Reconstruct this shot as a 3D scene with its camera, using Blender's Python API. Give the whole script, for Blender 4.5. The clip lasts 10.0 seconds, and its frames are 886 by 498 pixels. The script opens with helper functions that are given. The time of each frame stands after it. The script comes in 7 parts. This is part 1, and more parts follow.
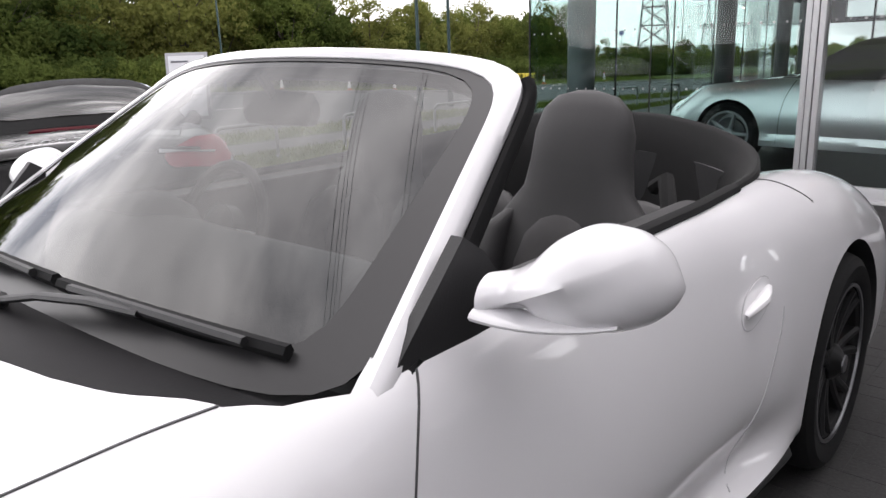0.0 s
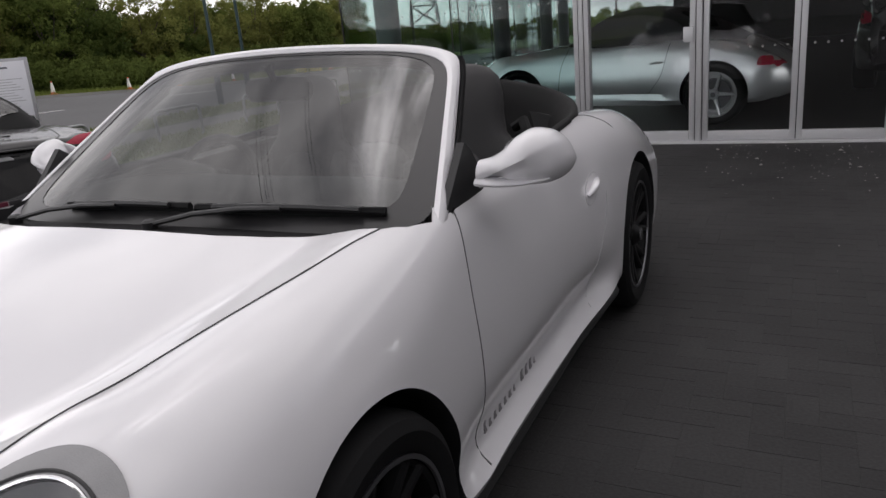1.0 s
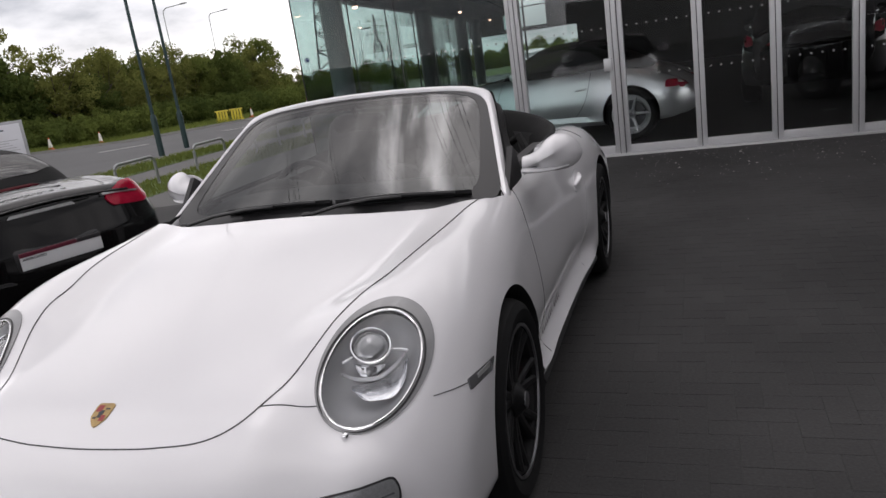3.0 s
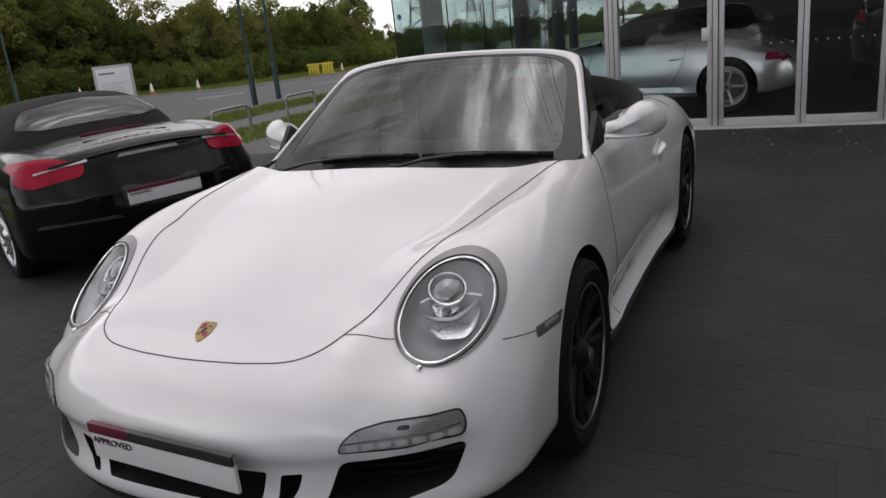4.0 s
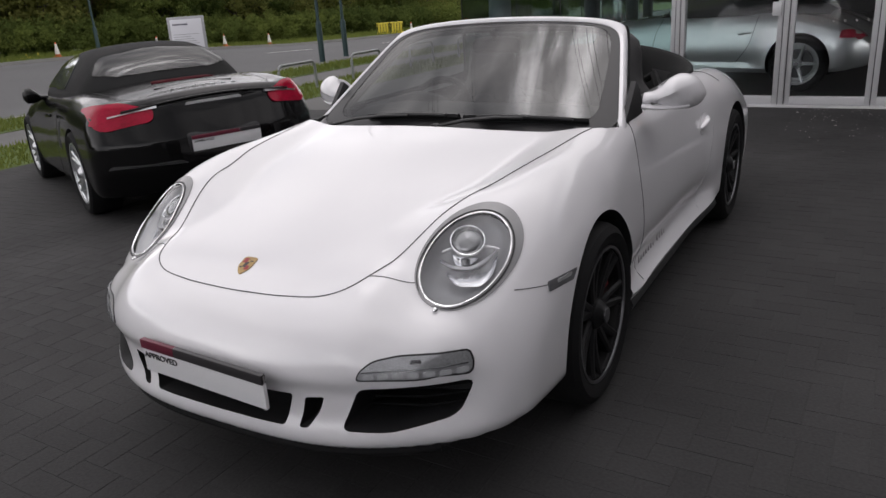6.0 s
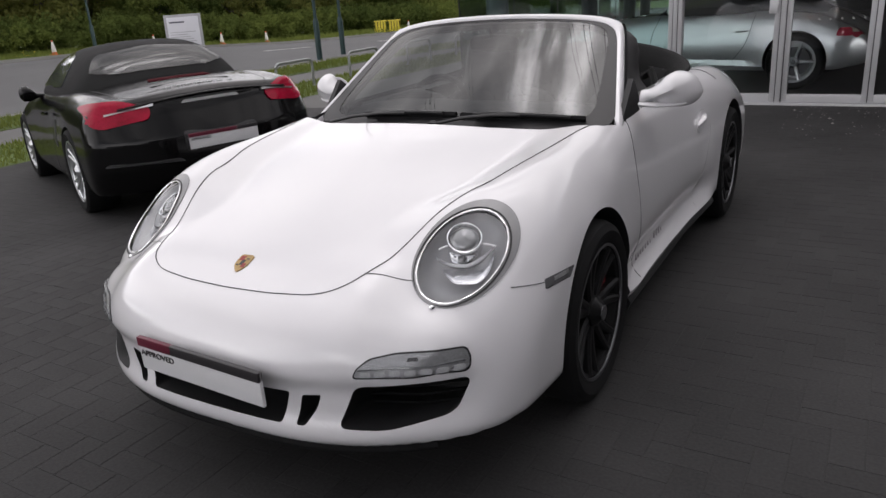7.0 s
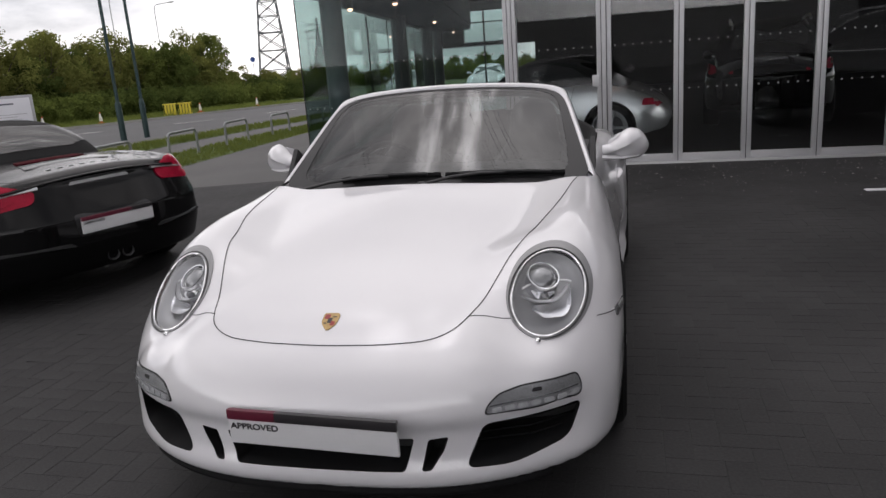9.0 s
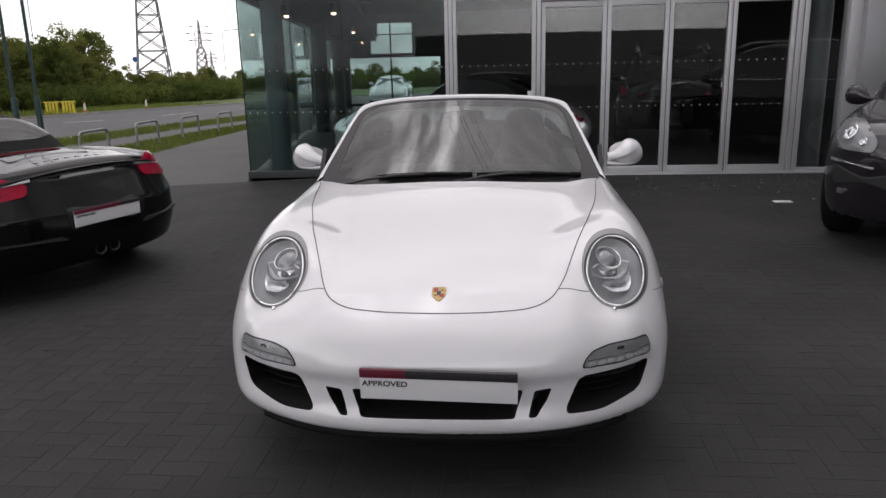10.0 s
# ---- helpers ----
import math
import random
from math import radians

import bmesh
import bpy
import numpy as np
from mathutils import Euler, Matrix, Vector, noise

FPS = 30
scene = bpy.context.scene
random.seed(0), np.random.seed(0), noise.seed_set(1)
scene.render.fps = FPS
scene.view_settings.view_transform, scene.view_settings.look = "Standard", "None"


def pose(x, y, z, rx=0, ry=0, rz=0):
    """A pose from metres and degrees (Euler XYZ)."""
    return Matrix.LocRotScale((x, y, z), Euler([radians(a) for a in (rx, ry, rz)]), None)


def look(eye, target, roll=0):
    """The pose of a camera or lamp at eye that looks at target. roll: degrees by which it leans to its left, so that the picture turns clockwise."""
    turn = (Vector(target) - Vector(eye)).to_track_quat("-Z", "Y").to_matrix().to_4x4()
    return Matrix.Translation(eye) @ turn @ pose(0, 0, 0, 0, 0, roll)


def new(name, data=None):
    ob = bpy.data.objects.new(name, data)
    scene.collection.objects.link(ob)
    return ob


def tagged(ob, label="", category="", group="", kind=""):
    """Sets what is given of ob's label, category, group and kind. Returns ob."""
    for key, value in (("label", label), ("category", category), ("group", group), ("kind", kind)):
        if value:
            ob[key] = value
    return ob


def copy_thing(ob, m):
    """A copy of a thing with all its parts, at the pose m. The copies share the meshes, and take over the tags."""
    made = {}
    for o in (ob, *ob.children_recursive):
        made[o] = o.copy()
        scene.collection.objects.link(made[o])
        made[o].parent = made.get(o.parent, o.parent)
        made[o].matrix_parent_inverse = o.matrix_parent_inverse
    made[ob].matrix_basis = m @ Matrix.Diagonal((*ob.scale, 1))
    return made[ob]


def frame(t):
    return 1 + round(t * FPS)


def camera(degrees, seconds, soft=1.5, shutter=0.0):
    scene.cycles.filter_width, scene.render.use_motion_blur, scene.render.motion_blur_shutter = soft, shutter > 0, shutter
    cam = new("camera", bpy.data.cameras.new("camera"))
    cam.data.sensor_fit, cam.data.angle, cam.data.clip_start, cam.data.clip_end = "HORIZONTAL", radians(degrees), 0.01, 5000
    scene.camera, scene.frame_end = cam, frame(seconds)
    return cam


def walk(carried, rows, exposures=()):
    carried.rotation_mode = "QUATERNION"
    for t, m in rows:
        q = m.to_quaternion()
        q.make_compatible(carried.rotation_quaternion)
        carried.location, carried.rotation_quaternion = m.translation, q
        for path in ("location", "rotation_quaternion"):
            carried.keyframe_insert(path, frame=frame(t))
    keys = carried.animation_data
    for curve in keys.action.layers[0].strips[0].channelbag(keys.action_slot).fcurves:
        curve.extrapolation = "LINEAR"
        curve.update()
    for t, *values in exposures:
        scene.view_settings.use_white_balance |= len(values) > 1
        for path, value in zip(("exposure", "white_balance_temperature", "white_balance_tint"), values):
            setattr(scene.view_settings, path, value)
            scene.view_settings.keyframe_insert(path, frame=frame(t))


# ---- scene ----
cam = camera(62.0, 10.0)
PATH = [
    (0, (1.366, 1.031, 1.272), (0.065, 2.449, 0.762), -2.02),
    (0.5, (1.448, 0.522, 1.306), (0.285, 2.023, 0.777), -4.15),
    (1, (1.502, 0.059, 1.322), (0.654, 1.743, 0.749), -5.15),
    (1.5, (1.532, -0.355, 1.394), (0.82, 1.427, 0.815), -7.77),
    (2, (1.509, -0.632, 1.408), (0.765, 1.152, 0.862), -7.05),
    (3.3, (1.416, -1.097, 1.419), (0.767, 0.725, 0.909), -8.2),
    (3.5, (1.422, -1.096, 1.408), (0.785, 0.686, 0.828), -7.93),
    (4, (1.468, -1.181, 1.42), (0.603, 0.527, 0.841), -6.1),
    (4.5, (1.566, -1.23, 1.42), (0.625, 0.418, 0.788), -5.0),
    (5, (1.602, -1.259, 1.431), (0.581, 0.341, 0.798), -5.2),
    (5.5, (1.628, -1.273, 1.427), (0.622, 0.33, 0.779), -4.2),
    (7, (1.634, -1.271, 1.421), (0.642, 0.336, 0.761), -4.04),
    (7.5, (1.605, -1.289, 1.426), (0.615, 0.323, 0.777), -3.8),
    (8, (1.42, -1.362, 1.415), (0.472, 0.29, 0.804), -3.7),
    (8.5, (1.145, -1.524, 1.425), (0.503, 0.272, 0.825), -5.1),
    (9, (0.888, -1.752, 1.431), (0.394, 0.12, 0.93), -4.2),
    (9.5, (0.558, -2.008, 1.448), (0.31, -0.084, 0.959), -1.2),
    (10, (0.256, -2.259, 1.465), (0.068, -0.329, 0.979), -1.4),
]
LIGHT = [(0, 0.86), (0.5, 0.36), (1, -0.08), (2, 0.0), (3.5, -0.16), (4.5, -0.28), (5.5, -0.12), (7, 0.08), (7.5, 0.08), (8, 0.06), (8.5, -0.10), (9, -0.14), (10, -0.14)]
walk(cam, [(t, look(eye, target, roll)) for t, eye, target, roll in PATH], [(t, e, 6500, 15) for t, e in LIGHT])

# ---- world and light ----
world = bpy.data.worlds.new("world")
scene.world = world
world.use_nodes = True
_nt = world.node_tree
_nt.nodes.clear()
_out = _nt.nodes.new("ShaderNodeOutputWorld")
_bg = _nt.nodes.new("ShaderNodeBackground")
_sky = _nt.nodes.new("ShaderNodeTexSky")
_sky.sky_type = "NISHITA"
_sky.sun_disc = False
_sky.sun_elevation = radians(60)
_sky.sun_rotation = radians(-34)
_tc = _nt.nodes.new("ShaderNodeTexCoord")
_mp = _nt.nodes.new("ShaderNodeMapping")
_mp.inputs["Scale"].default_value = (1.0, 1.0, 2.6)
_n1 = _nt.nodes.new("ShaderNodeTexNoise")
_n1.inputs["Scale"].default_value = 2.3
_n1.inputs["Detail"].default_value = 7.0
_n1.inputs["Roughness"].default_value = 0.55
_rp = _nt.nodes.new("ShaderNodeValToRGB")
_rp.color_ramp.elements[0].position = 0.36
_rp.color_ramp.elements[0].color = (3.5, 3.55, 3.75, 1)
_rp.color_ramp.elements[1].position = 0.66
_rp.color_ramp.elements[1].color = (15.0, 14.8, 14.5, 1)
_mx = _nt.nodes.new("ShaderNodeMix")
_mx.data_type = "RGBA"
_mx.inputs["Factor"].default_value = 0.88
_nt.links.new(_tc.outputs["Generated"], _mp.inputs["Vector"])
_nt.links.new(_mp.outputs["Vector"], _n1.inputs["Vector"])
_nt.links.new(_n1.outputs["Fac"], _rp.inputs["Fac"])
_nt.links.new(_sky.outputs["Color"], _mx.inputs["A"])
_nt.links.new(_rp.outputs["Color"], _mx.inputs["B"])
# brighter cloud round the veiled sun
_dot = _nt.nodes.new("ShaderNodeVectorMath")
_dot.operation = "DOT_PRODUCT"
_dot.inputs[1].default_value = (-0.15, 0.32, 0.935)
_nt.links.new(_tc.outputs["Generated"], _dot.inputs[0])
_pw = _nt.nodes.new("ShaderNodeMapRange")
_pw.interpolation_type = "SMOOTHSTEP"
_pw.inputs["From Min"].default_value = 0.55
_pw.inputs["From Max"].default_value = 1.0
_pw.inputs["To Min"].default_value = 1.0
_pw.inputs["To Max"].default_value = 1.5
_nt.links.new(_dot.outputs["Value"], _pw.inputs["Value"])
_sc = _nt.nodes.new("ShaderNodeVectorMath")
_sc.operation = "SCALE"
# thin bright rifts in the cloud near the veiled sun
_m2 = _nt.nodes.new("ShaderNodeMapping")
_m2.inputs["Rotation"].default_value = (0.0, 0.0, 0.5)
_m2.inputs["Scale"].default_value = (3.2, 0.9, 1.0)
_n2 = _nt.nodes.new("ShaderNodeTexNoise")
_n2.inputs["Scale"].default_value = 2.2
_n2.inputs["Detail"].default_value = 3.0
_n2.inputs["Distortion"].default_value = 0.6
_nt.links.new(_tc.outputs["Generated"], _m2.inputs["Vector"])
_nt.links.new(_m2.outputs["Vector"], _n2.inputs["Vector"])
_r2 = _nt.nodes.new("ShaderNodeMapRange")
_r2.interpolation_type = "SMOOTHSTEP"
_r2.inputs["From Min"].default_value = 0.47
_r2.inputs["From Max"].default_value = 0.74
_nt.links.new(_n2.outputs["Fac"], _r2.inputs["Value"])
_h2 = _nt.nodes.new("ShaderNodeMapRange")
_h2.interpolation_type = "SMOOTHSTEP"
_h2.inputs["From Min"].default_value = 0.94
_h2.inputs["From Max"].default_value = 0.992
_h2.inputs["To Max"].default_value = 3.6
_nt.links.new(_dot.outputs["Value"], _h2.inputs["Value"])
_k2 = _nt.nodes.new("ShaderNodeMath")
_k2.operation = "MULTIPLY_ADD"
_k2.inputs[2].default_value = 1.0
_nt.links.new(_r2.outputs["Result"], _k2.inputs[0])
_nt.links.new(_h2.outputs["Result"], _k2.inputs[1])
_s3 = _nt.nodes.new("ShaderNodeVectorMath")
_s3.operation = "SCALE"
_nt.links.new(_mx.outputs["Result"], _s3.inputs[0])
_nt.links.new(_k2.outputs[0], _s3.inputs["Scale"])
_nt.links.new(_s3.outputs["Vector"], _sc.inputs[0])
_nt.links.new(_pw.outputs["Result"], _sc.inputs["Scale"])
# clearer, brighter air low over the horizon
_sp = _nt.nodes.new("ShaderNodeSeparateXYZ")
_nt.links.new(_tc.outputs["Generated"], _sp.inputs[0])
_lo = _nt.nodes.new("ShaderNodeMapRange")
_lo.interpolation_type = "SMOOTHSTEP"
_lo.inputs["From Min"].default_value = 0.0
_lo.inputs["From Max"].default_value = 0.62
_lo.inputs["To Min"].default_value = 2.9
_lo.inputs["To Max"].default_value = 1.0
_nt.links.new(_sp.outputs["Z"], _lo.inputs["Value"])
_s2 = _nt.nodes.new("ShaderNodeVectorMath")
_s2.operation = "SCALE"
_nt.links.new(_sc.outputs["Vector"], _s2.inputs[0])
_nt.links.new(_lo.outputs["Result"], _s2.inputs["Scale"])
# a grey bank of cloud low in the north-west
_d3 = _nt.nodes.new("ShaderNodeVectorMath")
_d3.operation = "DOT_PRODUCT"
_d3.inputs[1].default_value = (-0.5, 0.866, 0.0)
_nt.links.new(_tc.outputs["Generated"], _d3.inputs[0])
_b3 = _nt.nodes.new("ShaderNodeMapRange")
_b3.interpolation_type = "SMOOTHSTEP"
_b3.inputs["From Min"].default_value = 0.45
_b3.inputs["From Max"].default_value = 0.92
_b3.inputs["To Min"].default_value = 1.0
_b3.inputs["To Max"].default_value = 0.62
_nt.links.new(_d3.outputs["Value"], _b3.inputs["Value"])
_s4 = _nt.nodes.new("ShaderNodeVectorMath")
_s4.operation = "SCALE"
_nt.links.new(_s2.outputs["Vector"], _s4.inputs[0])
_nt.links.new(_b3.outputs["Result"], _s4.inputs["Scale"])
_nt.links.new(_s4.outputs["Vector"], _bg.inputs["Color"])
_bg.inputs["Strength"].default_value = 0.092
_nt.links.new(_bg.outputs["Background"], _out.inputs["Surface"])
sun = new("sun", bpy.data.lights.new("sun", "SUN"))
sun.data.energy = 0.75
sun.data.angle = radians(120)
sun.data.color = (1.0, 0.96, 0.9)
sun.matrix_world = look((-6, 9, 20), (0, 0, 0))
scene.view_settings.exposure = 0.0

# ---- materials ----
MATS = {}


def paint(name, col, rough=0.5, metal=0.0, var=0.15, scale=6.0, fine=80.0, bump=0.0, coat=0.0, spec=0.5, island=0.0, objrand=0.0, col2=None, alpha=1.0):
    """Principled surface with colour variation at two scales and a fine relief."""
    m = bpy.data.materials.new(name)
    m.use_nodes = True
    nt = m.node_tree
    b = nt.nodes["Principled BSDF"]
    b.inputs["Roughness"].default_value = rough
    b.inputs["Metallic"].default_value = metal
    b.inputs["Coat Weight"].default_value = coat
    b.inputs["Coat Roughness"].default_value = 0.03
    b.inputs["Specular IOR Level"].default_value = spec
    tc = nt.nodes.new("ShaderNodeTexCoord")
    n1 = nt.nodes.new("ShaderNodeTexNoise")
    n1.inputs["Scale"].default_value = scale
    n1.inputs["Detail"].default_value = 5
    n2 = nt.nodes.new("ShaderNodeTexNoise")
    n2.inputs["Scale"].default_value = fine
    n2.inputs["Detail"].default_value = 3
    for n in (n1, n2):
        nt.links.new(tc.outputs["Object"], n.inputs["Vector"])
    mx = nt.nodes.new("ShaderNodeMix")
    mx.data_type = "FLOAT"
    mx.inputs["Factor"].default_value = 0.4
    nt.links.new(n1.outputs["Fac"], mx.inputs["A"])
    nt.links.new(n2.outputs["Fac"], mx.inputs["B"])
    fac = mx.outputs["Result"]
    if island or objrand:
        g = nt.nodes.new("ShaderNodeNewGeometry" if island else "ShaderNodeObjectInfo")
        a = nt.nodes.new("ShaderNodeMath")
        a.operation = "MULTIPLY_ADD"
        a.inputs[1].default_value = island or objrand
        nt.links.new(g.outputs["Random Per Island" if island else "Random"], a.inputs[0])
        nt.links.new(fac, a.inputs[2])
        s = nt.nodes.new("ShaderNodeMath")
        s.operation = "SUBTRACT"
        s.inputs[1].default_value = (island or objrand) / 2
        nt.links.new(a.outputs[0], s.inputs[0])
        fac = s.outputs[0]
    r = nt.nodes.new("ShaderNodeValToRGB")
    r.color_ramp.elements[0].position = 0.25
    r.color_ramp.elements[1].position = 0.75
    c2 = col2 or tuple(min(1.0, c * (1 + var)) for c in col)
    r.color_ramp.elements[0].color = (*(c * (1 - var) for c in col), 1)
    r.color_ramp.elements[1].color = (*c2, 1)
    nt.links.new(fac, r.inputs["Fac"])
    nt.links.new(r.outputs["Color"], b.inputs["Base Color"])
    if bump:
        bp = nt.nodes.new("ShaderNodeBump")
        bp.inputs["Strength"].default_value = bump
        bp.inputs["Distance"].default_value = 0.004
        nt.links.new(n2.outputs["Fac"], bp.inputs["Height"])
        nt.links.new(bp.outputs["Normal"], b.inputs["Normal"])
    MATS[name] = m
    return m


def glass(name, tint, gloss=0.02, ior=1.5):
    """Thin pane: tinted see-through with a Fresnel-driven gloss."""
    m = bpy.data.materials.new(name)
    m.use_nodes = True
    nt = m.node_tree
    nt.nodes.clear()
    o = nt.nodes.new("ShaderNodeOutputMaterial")
    t = nt.nodes.new("ShaderNodeBsdfTransparent")
    t.inputs["Color"].default_value = (*tint, 1)
    g = nt.nodes.new("ShaderNodeBsdfGlossy")
    g.inputs["Roughness"].default_value = gloss
    lw = nt.nodes.new("ShaderNodeLayerWeight")
    lw.inputs["Blend"].default_value = 0.5
    pw = nt.nodes.new("ShaderNodeMath")
    pw.operation = "POWER"
    pw.inputs[1].default_value = 5.0
    nt.links.new(lw.outputs["Facing"], pw.inputs[0])
    f = nt.nodes.new("ShaderNodeMath")
    f.operation = "MULTIPLY_ADD"
    f0 = ((ior - 1) / (ior + 1)) ** 2
    f.inputs[1].default_value = 1 - f0
    f.inputs[2].default_value = f0
    nt.links.new(pw.outputs[0], f.inputs[0])
    x = nt.nodes.new("ShaderNodeMixShader")
    nt.links.new(f.outputs[0], x.inputs[0])
    nt.links.new(t.outputs[0], x.inputs[1])
    nt.links.new(g.outputs[0], x.inputs[2])
    nt.links.new(x.outputs[0], o.inputs["Surface"])
    MATS[name] = m
    return m


def foliage(name, lo, hi):
    """Leaves that scatter light back and let some through."""
    m = bpy.data.materials.new(name)
    m.use_nodes = True
    nt = m.node_tree
    nt.nodes.clear()
    o = nt.nodes.new("ShaderNodeOutputMaterial")
    d = nt.nodes.new("ShaderNodeBsdfDiffuse")
    t = nt.nodes.new("ShaderNodeBsdfTranslucent")
    x = nt.nodes.new("ShaderNodeMixShader")
    x.inputs[0].default_value = 0.5
    g = nt.nodes.new("ShaderNodeNewGeometry")
    tc = nt.nodes.new("ShaderNodeTexCoord")
    n = nt.nodes.new("ShaderNodeTexNoise")
    n.inputs["Scale"].default_value = 0.6
    nt.links.new(tc.outputs["Object"], n.inputs["Vector"])
    oi = nt.nodes.new("ShaderNodeObjectInfo")
    a = nt.nodes.new("ShaderNodeMath")
    a.operation = "MULTIPLY_ADD"
    a.inputs[1].default_value = 0.3
    nt.links.new(g.outputs["Random Per Island"], a.inputs[0])
    nt.links.new(n.outputs["Fac"], a.inputs[2])
    b = nt.nodes.new("ShaderNodeMath")
    b.operation = "MULTIPLY_ADD"
    b.inputs[1].default_value = 0.5
    nt.links.new(oi.outputs["Random"], b.inputs[0])
    nt.links.new(a.outputs[0], b.inputs[2])
    r = nt.nodes.new("ShaderNodeValToRGB")
    r.color_ramp.elements[0].position = 0.4
    r.color_ramp.elements[0].color = (*lo, 1)
    r.color_ramp.elements[1].position = 1.2 / 1.3
    r.color_ramp.elements[1].color = (*hi, 1)
    nt.links.new(b.outputs[0], r.inputs["Fac"])
    for k in (d, t):
        nt.links.new(r.outputs["Color"], k.inputs["Color"])
    nt.links.new(d.outputs[0], x.inputs[1])
    nt.links.new(t.outputs[0], x.inputs[2])
    nt.links.new(x.outputs[0], o.inputs["Surface"])
    MATS[name] = m
    return m


def glow(name, col, strength):
    m = bpy.data.materials.new(name)
    m.use_nodes = True
    b = m.node_tree.nodes["Principled BSDF"]
    b.inputs["Base Color"].default_value = (*col, 1)
    b.inputs["Emission Color"].default_value = (*col, 1)
    b.inputs["Emission Strength"].default_value = strength
    MATS[name] = m
    return m


paint("white_paint", (0.640, 0.632, 0.650), 0.28, var=0.012, scale=1.5, fine=900, coat=1.0)
paint("black_paint", (0.0035, 0.0034, 0.0036), 0.22, var=0.1, coat=0.34, spec=0.08)
paint("silver_paint", (0.60, 0.62, 0.63), 0.34, 0.75, var=0.04, coat=1.0)
paint("dark_blue_paint", (0.012, 0.010, 0.013), 0.35, var=0.1, coat=1.0, spec=0.1)
paint("rubber", (0.006, 0.006, 0.0065), 0.8, var=0.25, fine=140, bump=0.15, spec=0.2)
paint("seam_mid", (0.06, 0.06, 0.062), 0.8, var=0.1)
paint("led_lens", (0.44, 0.44, 0.445), 0.2, var=0.2, scale=60, fine=200, coat=1.0)
paint("black_plastic", (0.013, 0.013, 0.014), 0.55, var=0.2, fine=300, bump=0.1)
paint("cowl_plastic", (0.012, 0.0115, 0.0125), 0.65, var=0.2, fine=300, bump=0.1, spec=0.15)
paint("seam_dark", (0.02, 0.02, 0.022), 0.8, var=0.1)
paint("black_wheel", (0.006, 0.006, 0.0065), 0.45, var=0.15, coat=0.08, spec=0.25)
paint("silver_wheel", (0.55, 0.56, 0.57), 0.3, 0.85, var=0.06)
paint("chrome", (0.75, 0.75, 0.76), 0.12, 1.0, var=0.05)
paint("reflector", (0.68, 0.68, 0.70), 0.16, 1.0, var=0.12, scale=40, fine=160, bump=0.5)
paint("lamp_grey", (0.38, 0.38, 0.385), 0.36, 0.35, var=0.1, fine=400, bump=0.1)
paint("bezel_grey", (0.20, 0.20, 0.205), 0.38, 0.3, var=0.15, fine=500, bump=0.2, coat=0.6)
paint("leather", (0.022, 0.021, 0.022), 0.6, var=0.25, scale=5, fine=420, bump=0.12)
paint("seat_cloth", (0.045, 0.043, 0.044), 0.8, var=0.2, scale=8, fine=400, bump=0.2)
paint("frit", (0.016, 0.0155, 0.0165), 0.35, var=0.1, scale=4, fine=40, spec=0.4)
paint("seam_soft", (0.36, 0.36, 0.37), 0.6, var=0.1)
paint("fabric", (0.0039, 0.0039, 0.0041), 0.95, var=0.3, scale=12, fine=500, bump=0.4)
paint("dash_grey", (0.035, 0.035, 0.037), 0.6, var=0.2, fine=300, bump=0.2)
paint("caliper_red", (0.20, 0.010, 0.014), 0.5, var=0.1)
paint("rim_edge", (0.16, 0.16, 0.17), 0.35, 0.8, var=0.1)
paint("brow_silver", (0.66, 0.66, 0.67), 0.28, 0.6, var=0.1, fine=300)
paint("projector_glass", (0.22, 0.22, 0.225), 0.1, 0.5, var=0.15, scale=30, coat=1.0)
paint("reflector_satin", (0.30, 0.30, 0.305), 0.28, 0.4, var=0.25, scale=30, fine=120, bump=0.4)
paint("disc_metal", (0.10, 0.10, 0.105), 0.35, 0.9, var=0.1)
paint("plate_face", (0.60, 0.60, 0.61), 0.35, var=0.03, coat=0.3)
paint("plate_red", (0.10, 0.007, 0.022), 0.4, var=0.05)
paint("plate_black", (0.02, 0.018, 0.02), 0.4, var=0.05)
paint("badge_red", (0.16, 0.02, 0.015), 0.35, var=0.1)
paint("badge_gold", (0.36, 0.25, 0.11), 0.35, 0.7, var=0.35, scale=90, fine=300)
paint("badge_red", (0.25, 0.02, 0.02), 0.4, var=0.1)
paint("lens_red", (0.28, 0.003, 0.020), 0.25, var=0.35, scale=10, coat=0.15, col2=(0.40, 0.006, 0.036), spec=0.15)
paint("lens_dark_red", (0.045, 0.002, 0.005), 0.7, var=0.2, spec=0.03)
paint("marker_smoke", (0.10, 0.10, 0.105), 0.25, var=0.2, coat=1.0)
# pale metal in place of glass, so the bright sheen is in the colour
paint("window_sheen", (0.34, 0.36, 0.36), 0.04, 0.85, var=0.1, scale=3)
paint("script_grey", (0.20, 0.19, 0.20), 0.4, 0.4, var=0.1)
glass("clear_lens", (0.93, 0.94, 0.95), 0.02, 1.4)
glass("windscreen_glass", (0.27, 0.29, 0.285), 0.0, 1.92)
glass("car_glass", (0.28, 0.30, 0.30), 0.01, 1.8)
glass("shop_glass", (0.76, 0.83, 0.82), 0.0, 1.38)
glass("door_glass", (0.92, 0.935, 0.935), 0.0, 1.58)


